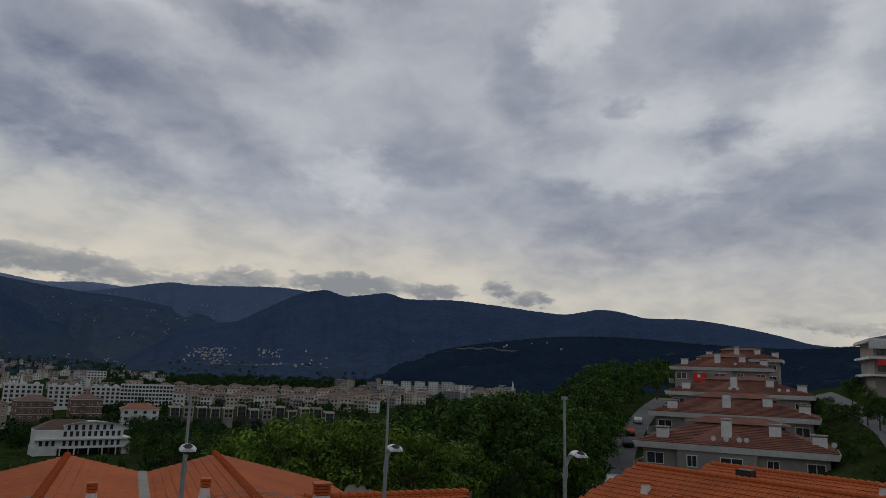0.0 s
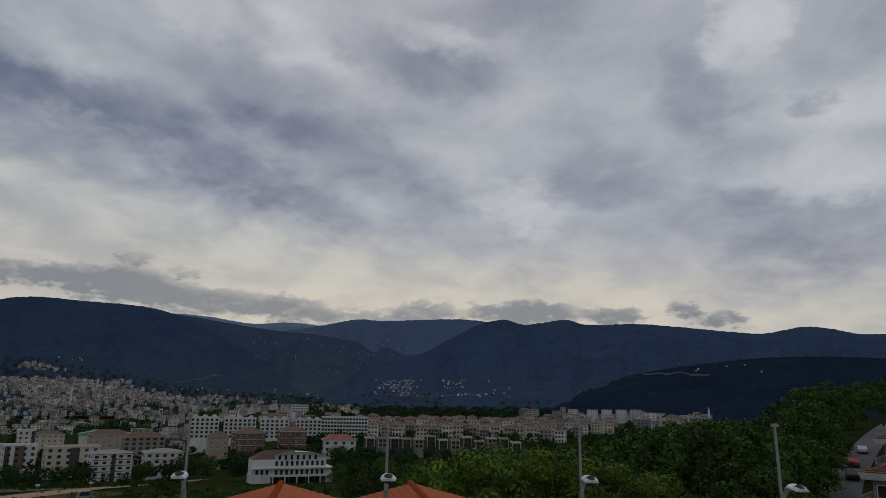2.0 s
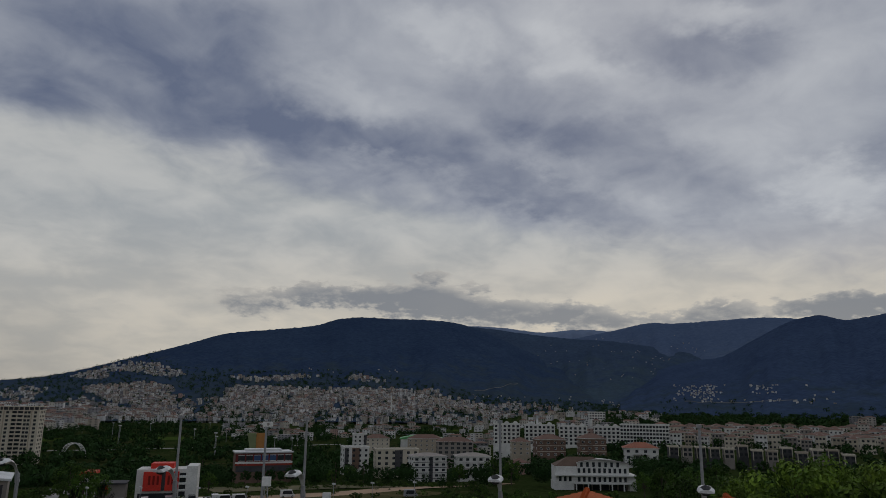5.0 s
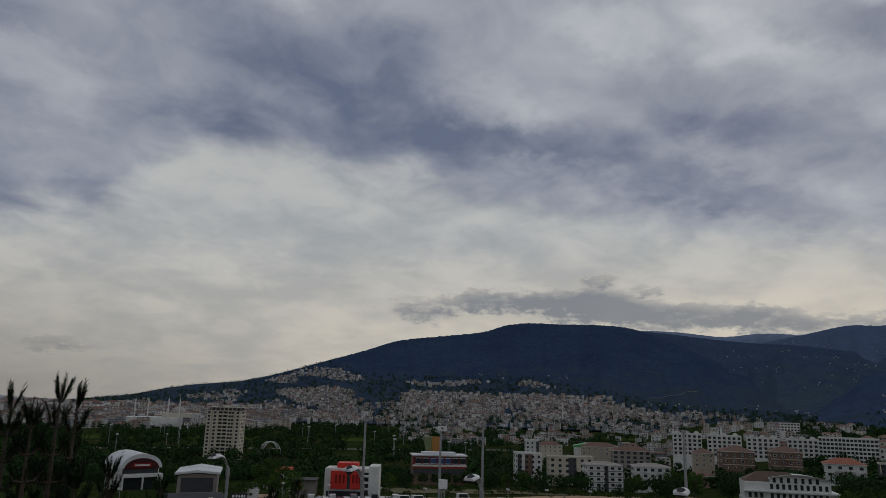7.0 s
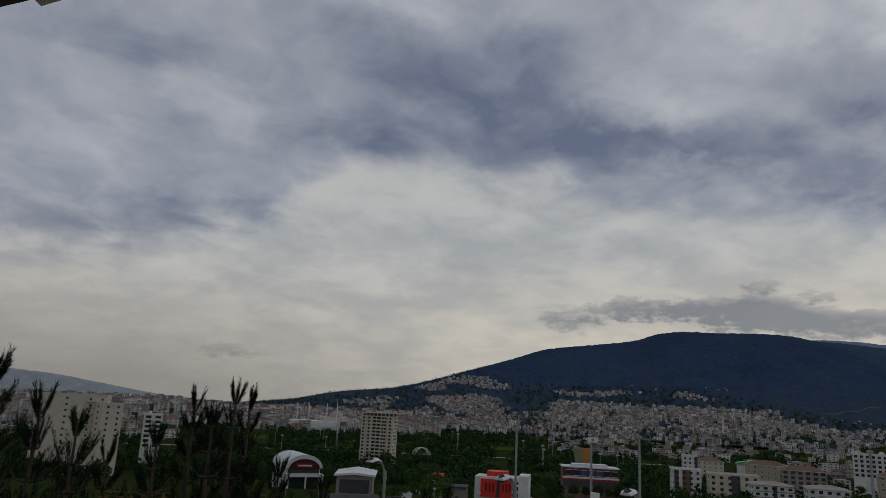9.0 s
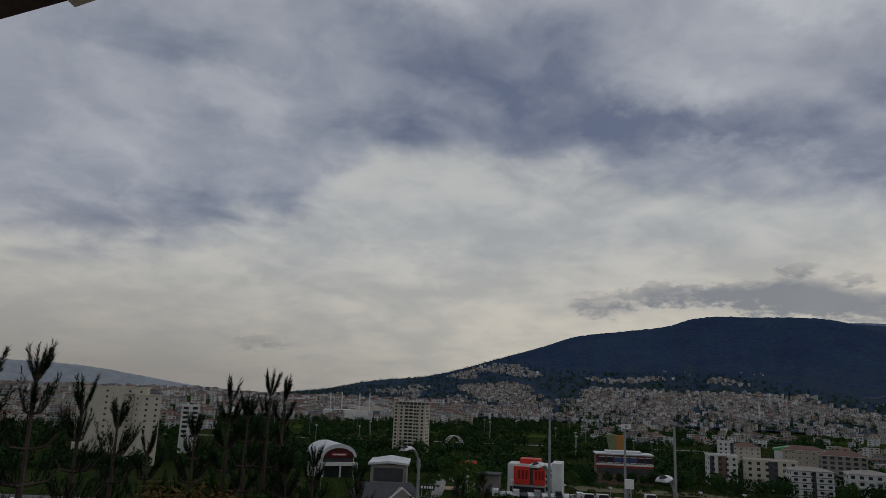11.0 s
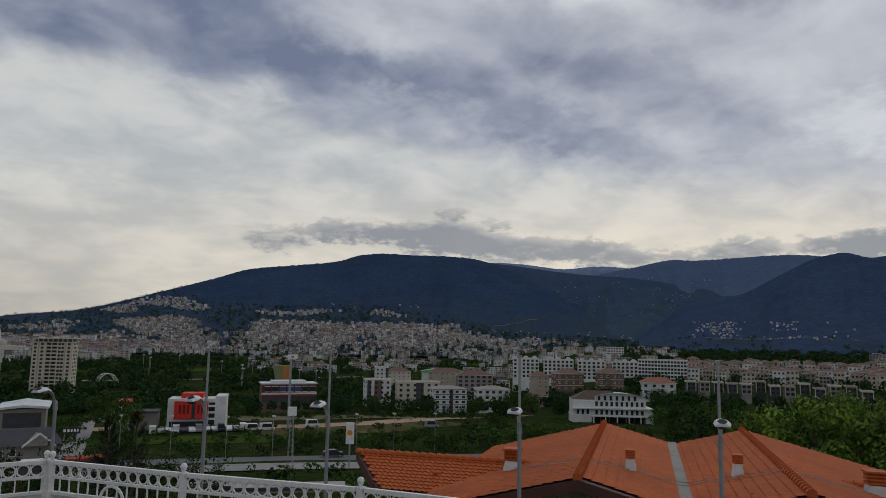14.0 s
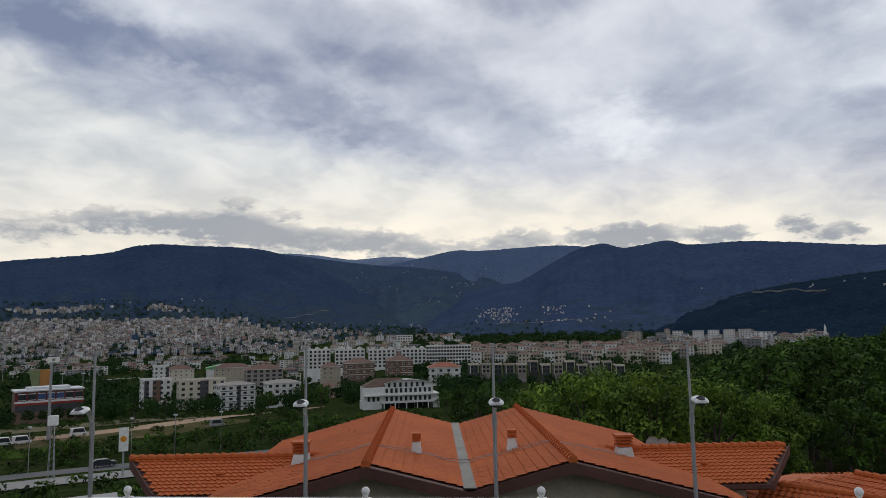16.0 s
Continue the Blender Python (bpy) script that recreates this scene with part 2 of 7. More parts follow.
# ---------------------------------------------------------------- materials
def material(name, col, col2=None, rough=0.85, scale=1.0, fine=12.0, bump=0.15, metal=0.0, per_object=0.0, per_island=0.0, spec=0.3, stain=0.0, mode="Object"):
    """A surface with two scales of variation, from patches to grain."""
    m = bpy.data.materials.new(name)
    m.use_nodes = True
    nt = m.node_tree
    b = nt.nodes["Principled BSDF"]
    b.inputs["Roughness"].default_value, b.inputs["Metallic"].default_value = rough, metal
    b.inputs["Specular IOR Level"].default_value = spec
    tc = nt.nodes.new("ShaderNodeTexCoord" if mode == "Object" else "ShaderNodeNewGeometry")
    src = tc.outputs["Object" if mode == "Object" else "Position"]
    n1, n2 = nt.nodes.new("ShaderNodeTexNoise"), nt.nodes.new("ShaderNodeTexNoise")
    for n, s, d in ((n1, scale, 4), (n2, fine, 3)):
        nt.links.new(src, n.inputs["Vector"])
        n.inputs["Scale"].default_value, n.inputs["Detail"].default_value = s, d
    ramp = nt.nodes.new("ShaderNodeMapRange")
    ramp.inputs[1].default_value, ramp.inputs[2].default_value = 0.32, 0.68
    nt.links.new(n1.outputs["Fac"], ramp.inputs[0])
    mix = nt.nodes.new("ShaderNodeMix")
    mix.data_type = "RGBA"
    mix.inputs[6].default_value = (*col, 1)
    mix.inputs[7].default_value = (*(col2 or tuple(c * 0.8 for c in col)), 1)
    nt.links.new(ramp.outputs[0], mix.inputs[0])
    out = mix.outputs[2]
    grain = nt.nodes.new("ShaderNodeMapRange")
    grain.inputs[1].default_value, grain.inputs[2].default_value, grain.inputs[3].default_value, grain.inputs[4].default_value = 0.25, 0.75, 0.86, 1.14
    nt.links.new(n2.outputs["Fac"], grain.inputs[0])
    fac = grain.outputs[0]
    for amount, node, sock in ((per_object, "ShaderNodeObjectInfo", "Random"), (per_island, "ShaderNodeNewGeometry", "Random Per Island")):
        if amount:
            r = nt.nodes.new(node)
            mr = nt.nodes.new("ShaderNodeMapRange")
            mr.inputs[3].default_value, mr.inputs[4].default_value = 1 - amount, 1 + amount
            nt.links.new(r.outputs[sock], mr.inputs[0])
            mm = nt.nodes.new("ShaderNodeMath")
            mm.operation = "MULTIPLY"
            nt.links.new(fac, mm.inputs[0])
            nt.links.new(mr.outputs[0], mm.inputs[1])
            fac = mm.outputs[0]
    hsv = nt.nodes.new("ShaderNodeHueSaturation")
    nt.links.new(out, hsv.inputs["Color"])
    nt.links.new(fac, hsv.inputs["Value"])
    nt.links.new(hsv.outputs[0], b.inputs["Base Color"])
    if bump:
        bp = nt.nodes.new("ShaderNodeBump")
        bp.inputs["Strength"].default_value, bp.inputs["Distance"].default_value = bump, 0.6 / fine
        nt.links.new(n2.outputs["Fac"], bp.inputs["Height"])
        nt.links.new(bp.outputs[0], b.inputs["Normal"])
    return m


WHITE = material("white_render", (0.66, 0.66, 0.63), (0.52, 0.52, 0.50), scale=0.25, fine=3, bump=0.05, per_object=0.05)
CREAM = material("cream_render", (0.55, 0.50, 0.40), (0.47, 0.43, 0.35), scale=0.2, fine=3, bump=0.05)
TAN = material("tan_render", (0.40, 0.35, 0.27), (0.33, 0.29, 0.23), scale=0.4, fine=6, bump=0.08)
GREY = material("grey_render", (0.29, 0.26, 0.235), (0.22, 0.20, 0.18), scale=0.3, fine=4, bump=0.06)
CHAR = material("charcoal_cladding", (0.07, 0.07, 0.075), (0.05, 0.05, 0.055), scale=0.4, fine=4, bump=0.05)
BROWN = material("brown_cladding", (0.175, 0.112, 0.085), (0.13, 0.088, 0.068), scale=0.4, fine=4, bump=0.05)
PINK = material("pink_render", (0.50, 0.30, 0.25), (0.42, 0.26, 0.22), scale=0.3, fine=4, bump=0.05)
GLASS = material("dark_window_glass", (0.025, 0.03, 0.035), (0.04, 0.045, 0.05), rough=0.12, spec=0.6, scale=0.3, fine=2, bump=0.0)
FRAME = material("white_window_frame", (0.75, 0.75, 0.73), scale=2, fine=20, rough=0.5, bump=0.02)
TILE = material("orange_roof_tile", (0.45, 0.102, 0.021), (0.34, 0.076, 0.018), scale=0.35, fine=9, rough=0.75, bump=0.25, per_object=0.05, per_island=0.05)
TILE_OLD = material("weathered_roof_tile", (0.20, 0.075, 0.046), (0.12, 0.050, 0.036), scale=0.5, fine=7, rough=0.9, bump=0.3, per_island=0.14)
TILE_MID = material("brick_red_roof", (0.30, 0.105, 0.06), (0.22, 0.08, 0.05), scale=0.2, fine=2, bump=0.15)
TILE_FAR = material("far_roof_tile", (0.165, 0.088, 0.064), (0.105, 0.066, 0.053), scale=0.05, fine=0.7, bump=0.1, per_island=0.25)
CONC = material("concrete", (0.36, 0.35, 0.33), (0.27, 0.26, 0.245), scale=0.8, fine=14, bump=0.15)
ASPHALT = material("road_asphalt", (0.115, 0.115, 0.115), (0.085, 0.085, 0.088), scale=0.12, fine=3, bump=0.08, mode="Position")
PAVE = material("pale_paving", (0.30, 0.29, 0.27), (0.24, 0.23, 0.215), scale=0.3, fine=5, bump=0.1, mode="Position")
STEEL = material("galvanised_steel", (0.33, 0.34, 0.35), (0.26, 0.27, 0.28), rough=0.55, metal=0.4, scale=3, fine=30, bump=0.04)
RAIL = material("white_painted_iron", (0.76, 0.76, 0.75), (0.68, 0.68, 0.67), rough=0.45, scale=4, fine=40, bump=0.05)
PLASTIC = material("lamp_housing_white", (0.62, 0.63, 0.63), (0.5, 0.5, 0.5), rough=0.35, scale=4, fine=30, bump=0.02)
DARK = material("dark_plastic", (0.03, 0.03, 0.032), rough=0.4, scale=4, fine=30, bump=0.02)
RED = material("red_cladding", (0.62, 0.035, 0.02), (0.52, 0.03, 0.02), rough=0.5, scale=0.3, fine=4, bump=0.03)
DARKRED = material("dull_red_sheet", (0.30, 0.045, 0.03), (0.22, 0.035, 0.025), scale=0.5, fine=6)
METALROOF = material("pale_sheet_roof", (0.62, 0.63, 0.64), (0.5, 0.51, 0.52), rough=0.5, scale=0.2, fine=4, bump=0.05)
GREENROOF = material("green_sheet_roof", (0.10, 0.33, 0.12), (0.08, 0.27, 0.10), rough=0.5, scale=0.1, fine=2, bump=0.05)
BARK = material("bark", (0.085, 0.065, 0.05), (0.055, 0.043, 0.035), scale=2, fine=14, bump=0.5)
LEAF = material("leaf_green", (0.074, 0.140, 0.021), (0.010, 0.026, 0.005), scale=0.35, fine=3, rough=0.8, spec=0.12, bump=0.0, per_object=0.35, per_island=0.42)
LEAF_LIGHT = material("fresh_leaf_green", (0.145, 0.225, 0.028), (0.034, 0.072, 0.010), scale=0.5, fine=3, rough=0.75, spec=0.15, bump=0.0, per_object=0.22, per_island=0.5)
LEAF_FAR = material("far_leaf", (0.024, 0.055, 0.014), (0.015, 0.038, 0.011), scale=0.03, fine=0.4, rough=0.9, spec=0.08, bump=0.0, per_object=0.15, per_island=0.35)
LEAF_RUST = material("rusty_leaf", (0.120, 0.072, 0.022), (0.050, 0.045, 0.014), scale=0.8, fine=4, rough=0.85, spec=0.1, bump=0.0, per_island=0.4)
NEEDLE = material("pine_needle", (0.014, 0.026, 0.011), (0.009, 0.018, 0.008), scale=0.8, fine=6, rough=0.8, spec=0.08, bump=0.0, per_island=0.35)


# ---------------------------------------------------------------- the land
WEST = ((0, -10), (40, -11), (80, -16), (140, -24.5), (215, -27.5), (250, -29), (330, -36), (430, -46), (700, -48), (1400, -50), (1900, -30), (4800, -30))
MIDDLE = ((0, -10), (40, -11), (80, -16), (140, -23), (250, -28.5), (430, -34), (600, -33), (900, -32), (1500, -20), (4800, -20))
EAST = ((0, -10), (30, -12), (95, -12.5), (155, -10), (225, -6.5), (300, -4), (420, -14), (900, -35), (4800, -30))


def profile(points, far):
    for (a, p), (b, q) in zip(points, points[1:]):
        if far <= b:
            return p + (q - p) * (far - a) / (b - a)
    return points[-1][1]


def ground_up(bearing, far):
    """Height of the land against the eye."""
    w = smooth(-37, -26, bearing)
    e = smooth(-4, 13, bearing) if bearing < 90 else smooth(170, 110, bearing)
    low = profile(WEST, far) * (1 - w) + profile(MIDDLE, far) * w
    east = profile(EAST, far) + (6.5 * smooth(24, 32, bearing) * smooth(60, 115, far) * smooth(420, 300, far) if bearing < 90 else 0)
    return low * (1 - e) + east * e


def land(bearing, far):
    return spot(bearing, far, ground_up(bearing, far))


def build_ground():
    bearings = [-180 + 4 * k for k in range(17)] + [-112 + 1.0 * k for k in range(161)] + [49 + 4 * k for k in range(33)]
    fars = [0.5] + [6 * 1.075 ** k for k in range(93)]
    verts, faces = [], []
    for b in bearings:
        for d in fars:
            p = spot(b, d, ground_up(b, d))
            p.z += 0.08 * noise.noise(p * 0.03) * smooth(30, 120, d)
            verts.append(tuple(p))
    n, k = len(fars), len(bearings)
    for i in range(k):
        for j in range(n - 1):
            a, b = i * n + j, ((i + 1) % k) * n + j
            faces.append((a, b, b + 1, a + 1))
    faces.append(tuple(i * n for i in reversed(range(k))))
    return mesh_of("ground", verts, faces, [GROUND], shade=True)


def wooded(name, wood, wood_2, open_land, low, high, share, patch=0.004, crowns=0.06, mottle=0.38):
    """Hillside cover: close woods above, broken by scrub and small fields on the lower slopes."""
    m = bpy.data.materials.new(name)
    m.use_nodes = True
    nt = m.node_tree
    b = nt.nodes["Principled BSDF"]
    b.inputs["Roughness"].default_value, b.inputs["Specular IOR Level"].default_value = 1.0, 0.0
    pos = nt.nodes.new("ShaderNodeNewGeometry").outputs["Position"]

    def speck(scale, detail, rough=0.6):
        n = nt.nodes.new("ShaderNodeTexNoise")
        nt.links.new(pos, n.inputs["Vector"])
        n.inputs["Scale"].default_value, n.inputs["Detail"].default_value, n.inputs["Roughness"].default_value = scale, detail, rough
        return n.outputs["Fac"]

    def span(x, a, c, u=0.0, v=1.0):
        n = nt.nodes.new("ShaderNodeMapRange")
        nt.links.new(x, n.inputs[0])
        for k, q in zip((1, 2, 3, 4), (a, c, u, v)):
            n.inputs[k].default_value = q
        return n.outputs[0]

    def join(op, x, y):
        n = nt.nodes.new("ShaderNodeMath")
        n.operation = op
        nt.links.new(x, n.inputs[0])
        nt.links.new(y, n.inputs[1])
        return n.outputs[0]

    def blend(fac, x, y):
        n = nt.nodes.new("ShaderNodeMix")
        n.data_type = "RGBA"
        nt.links.new(fac, n.inputs[0])
        for k, q in ((6, x), (7, y)):
            if isinstance(q, tuple):
                n.inputs[k].default_value = (*q, 1)
            else:
                nt.links.new(q, n.inputs[k])
        return n.outputs[2]

    sp = nt.nodes.new("ShaderNodeSeparateXYZ")
    nt.links.new(pos, sp.inputs[0])
    grain = speck(crowns, 5, 0.7)
    woods = blend(span(join("ADD", speck(patch, 4), grain), 0.75, 1.25), wood, wood_2)
    down = span(sp.outputs[2], low, high, share, 0.0)
    field = span(join("ADD", speck(patch * 2.4, 5, 0.7), down), 0.66, 0.86)
    col = blend(field, woods, open_land)
    hs = nt.nodes.new("ShaderNodeHueSaturation")
    nt.links.new(col, hs.inputs["Color"])
    nt.links.new(span(grain, 0.3, 0.7, 1 - mottle, 1 + mottle), hs.inputs["Value"])
    nt.links.new(hs.outputs[0], b.inputs["Base Color"])
    bp = nt.nodes.new("ShaderNodeBump")
    bp.inputs["Strength"].default_value, bp.inputs["Distance"].default_value = 1.6 * mottle, 0.36 / crowns
    nt.links.new(grain, bp.inputs["Height"])
    nt.links.new(bp.outputs[0], b.inputs["Normal"])
    return m


GROUND = wooded("grass_and_scrub", (0.016, 0.029, 0.008), (0.031, 0.042, 0.014), (0.085, 0.066, 0.036), EYE - 60, EYE + 10, 0.16, 0.02, 0.45)
tagged(new("ground", build_ground()), "grassy hillside falling to a wide valley floor", "ground", kind="structure")


# Distance haze is mixed into these base colours: bluer, and paler farther off
FOREST = wooded("forested_slope_haze_tint", (0.023, 0.040, 0.080), (0.034, 0.056, 0.098), (0.038, 0.056, 0.074), EYE + 30, EYE + 250, 0.32, mottle=0.16)
FOREST_SADDLE = wooded("broken_forest_haze_tint", (0.032, 0.051, 0.090), (0.043, 0.066, 0.106), (0.046, 0.070, 0.094), EYE + 40, EYE + 420, 0.34, mottle=0.2)
FOREST_CENTRE = wooded("steep_forest_haze_tint", (0.030, 0.048, 0.094), (0.043, 0.067, 0.118), (0.034, 0.052, 0.070), EYE + 0, EYE + 150, 0.24, mottle=0.16)
FOREST_NEAR = wooded("dark_forest_haze_tint", (0.009, 0.018, 0.034), (0.015, 0.028, 0.046), (0.060, 0.068, 0.060), EYE + 60, EYE + 120, 0.05, 0.006, 0.09, mottle=0.25)
FOREST_FAR = wooded("distant_forest_haze_tint", (0.062, 0.093, 0.160), (0.076, 0.108, 0.176), (0.088, 0.118, 0.168), EYE + 150, EYE + 480, 0.28, 0.003, 0.04, mottle=0.1)
# nearly sky-coloured base colours put thick haze on the farthest ranges
REMOTE = material("remote_range_haze_tint", (0.255, 0.28, 0.31), (0.265, 0.29, 0.315), scale=0.001, fine=0.02, rough=1.0, bump=0.0, mode="Position", spec=0.0)
BLUE_FAR = material("remote_hill_haze_tint", (0.135, 0.18, 0.27), (0.15, 0.195, 0.285), scale=0.001, fine=0.02, rough=1.0, bump=0.1, mode="Position", spec=0.0)


def crest(points, bearing):
    """Smooth skyline through (bearing, elevation) points, in degrees."""
    if bearing <= points[0][0]:
        return points[0][1]
    for i in range(len(points) - 1):
        a, b = points[i], points[i + 1]
        if bearing <= b[0]:
            k = (bearing - a[0]) / (b[0] - a[0])
            s0 = (b[1] - points[max(i - 1, 0)][1]) / (b[0] - points[max(i - 1, 0)][0])
            nx = points[min(i + 2, len(points) - 1)]
            s1 = (nx[1] - a[1]) / (nx[0] - a[0])
            h, w = b[0] - a[0], k * k
            return (2 * w * k - 3 * w + 1) * a[1] + (w * k - 2 * w + k) * h * s0 + (-2 * w * k + 3 * w) * b[1] + (w * k - w) * h * s1
    return points[-1][1]


MOUNTAINS = {}


def mountain(name, points, far, foot_far, foot_up, mat, label, rough=1.0, power=1.25, step=0.2, rows=44, seed=0.0):
    """A range with a given skyline: spurs and gullies run from the crest to the foot."""
    b0, b1 = points[0][0], points[-1][0]
    count = int((b1 - b0) / step) + 1

    def height(b, k):
        """k: 0 at the foot, 1 at the crest, over 1 on the far side"""
        top = far * math.tan(radians(crest(points, b)))
        d = foot_far + (far - foot_far) * k
        q = Vector((b * 0.30 + seed, k * 0.75, seed * 2.3))
        spur = noise.fractal(q * 1.0, 1.0, 2.0, 5) + 0.6 * abs(noise.noise(q * 2.2))
        rise = k ** power if k <= 1 else 1 - (k - 1) * 1.6
        swell = math.sin(math.pi * min(1, max(0, k))) ** 1.0
        z = foot_up + (top - foot_up) * rise + rough * 0.16 * (top - foot_up) * spur * swell
        limit = d * (top / far) - 2.0
        if k < 1:
            z = min(z, limit)
        return d, z

    MOUNTAINS[name] = height
    verts, faces = [], []
    for i in range(count):
        b = b0 + (b1 - b0) * i / (count - 1)
        for j in range(rows + 5):
            k = j / rows
            d, z = height(b, k)
            z += (far * 0.0011) * noise.noise(Vector((b * 7.0, k * 30, seed))) * (1 if k > 0.05 else 0)
            verts.append(tuple(spot(b, d, z)))
    n = rows + 5
    for i in range(count - 1):
        for j in range(n - 1):
            a = i * n + j
            faces.append((a, a + n, a + n + 1, a + 1))
    return tagged(new(name, mesh_of(name, verts, faces, [mat], shade=True)), label, "mountain", kind="structure")


# each range's haze comes from the blue tint in its material's base colour
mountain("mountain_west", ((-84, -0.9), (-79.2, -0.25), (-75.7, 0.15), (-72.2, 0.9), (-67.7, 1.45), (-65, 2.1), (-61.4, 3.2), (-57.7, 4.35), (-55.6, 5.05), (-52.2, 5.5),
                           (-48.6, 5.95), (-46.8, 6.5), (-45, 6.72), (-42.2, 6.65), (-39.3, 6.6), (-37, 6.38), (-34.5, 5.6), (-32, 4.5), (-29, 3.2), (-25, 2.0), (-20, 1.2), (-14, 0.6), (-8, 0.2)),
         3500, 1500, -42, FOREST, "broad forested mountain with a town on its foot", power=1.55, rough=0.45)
mountain("mountain_saddle", ((-44, 5.4), (-38, 6.15), (-34.5, 5.95), (-31, 5.5), (-28, 5.15), (-24, 4.85), (-19, 4.0), (-14, 3.0)), 4000, 2300, -8, FOREST_SADDLE, "hazy green-grey slope with fields below the pass", rough=0.7, power=1.2, seed=3.0)
mountain("mountain_blue", ((-38, 6.1), (-35.5, 6.15), (-32.7, 5.97), (-30, 5.65), (-27.2, 5.84), (-24.8, 5.7), (-22, 5.2)), 4760, 4300, 100, BLUE_FAR, "hazy pale blue ridge far behind the pass", rough=0.4, seed=5.0, rows=14)
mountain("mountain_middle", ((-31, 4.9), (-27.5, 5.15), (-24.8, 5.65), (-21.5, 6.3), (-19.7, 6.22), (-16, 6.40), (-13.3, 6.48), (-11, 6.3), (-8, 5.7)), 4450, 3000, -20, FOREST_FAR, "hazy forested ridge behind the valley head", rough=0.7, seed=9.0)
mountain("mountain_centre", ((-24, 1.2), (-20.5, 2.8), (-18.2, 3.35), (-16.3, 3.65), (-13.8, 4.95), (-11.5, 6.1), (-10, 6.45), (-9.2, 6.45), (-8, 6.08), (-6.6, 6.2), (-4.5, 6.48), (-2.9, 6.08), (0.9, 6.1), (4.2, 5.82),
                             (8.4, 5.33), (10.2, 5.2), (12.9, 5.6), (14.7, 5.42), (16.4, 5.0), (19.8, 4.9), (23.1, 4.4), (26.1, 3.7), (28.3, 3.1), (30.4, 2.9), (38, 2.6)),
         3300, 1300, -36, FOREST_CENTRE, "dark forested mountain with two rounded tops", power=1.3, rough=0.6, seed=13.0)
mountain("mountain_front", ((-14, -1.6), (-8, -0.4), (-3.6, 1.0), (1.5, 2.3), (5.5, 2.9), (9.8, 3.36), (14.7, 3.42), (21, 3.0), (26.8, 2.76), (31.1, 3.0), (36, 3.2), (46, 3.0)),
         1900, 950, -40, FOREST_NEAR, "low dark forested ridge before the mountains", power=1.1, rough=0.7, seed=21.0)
mountain("mountain_remote", ((-112, 1.4), (-96.3, 1.25), (-92.8, 1.05), (-89, 0.5), (-85, -0.05), (-78, -0.4)), 4780, 4500, -60, REMOTE, "faint haze-blue range beyond the plain", rough=0.3, seed=33.0, rows=10)


# ---------------------------------------------------------------- buildings of the valley
WINDOWS = {}


def window_mesh(w, h, style="plain"):
    key = (round(w, 2), round(h, 2), style)
    if key not in WINDOWS:
        b = Build()
        t, p = 0.10, 0.07
        for lo, hi in (((-w / 2, -p, 0), (-w / 2 + t, 0.02, h)), ((w / 2 - t, -p, 0), (w / 2, 0.02, h)), ((-w / 2 + t, -p, 0), (w / 2 - t, 0.02, t)), ((-w / 2 + t, -p, h - t), (w / 2 - t, 0.02, h))):
            b.box(lo, hi, 0)
        if w > 1.1:
            b.box((-0.04, -p + 0.01, t), (0.04, 0.0, h - t), 0)
        b.face([(-w / 2 + t, -0.012, t), (w / 2 - t, -0.012, t), (w / 2 - t, -0.012, h - t), (-w / 2 + t, -0.012, h - t)], 1)
        WINDOWS[key] = b.mesh("window", FRAME if style == "plain" else CHAR, GLASS)
    return WINDOWS[key]


def hip_roof(b, x0, x1, y0, y1, z, rise, over=0.6, slot=0, thick=0.25):
    """A hipped roof with eaves, over a rectangle."""
    x0, x1, y0, y1 = x0 - over, x1 + over, y0 - over, y1 + over
    b.box((x0, y0, z), (x1, y1, z + thick), 1)
    z += thick
    run = min(x1 - x0, y1 - y0) / 2
    if x1 - x0 > y1 - y0:
        a, c = Vector((x0 + run, (y0 + y1) / 2, z + rise)), Vector((x1 - run, (y0 + y1) / 2, z + rise))
    else:
        a, c = Vector(((x0 + x1) / 2, y0 + run, z + rise)), Vector(((x0 + x1) / 2, y1 - run, z + rise))
    p = [Vector((x0, y0, z)), Vector((x1, y0, z)), Vector((x1, y1, z)), Vector((x0, y1, z))]
    if x1 - x0 > y1 - y0:
        for q in ((p[0], p[1], c, a), (p[1], p[2], c), (p[2], p[3], a, c), (p[3], p[0], a)):
            b.face(q, slot)
    else:
        for q in ((p[0], p[1], a), (p[1], p[2], c, a), (p[2], p[3], c), (p[3], p[0], a, c)):
            b.face(q, slot)


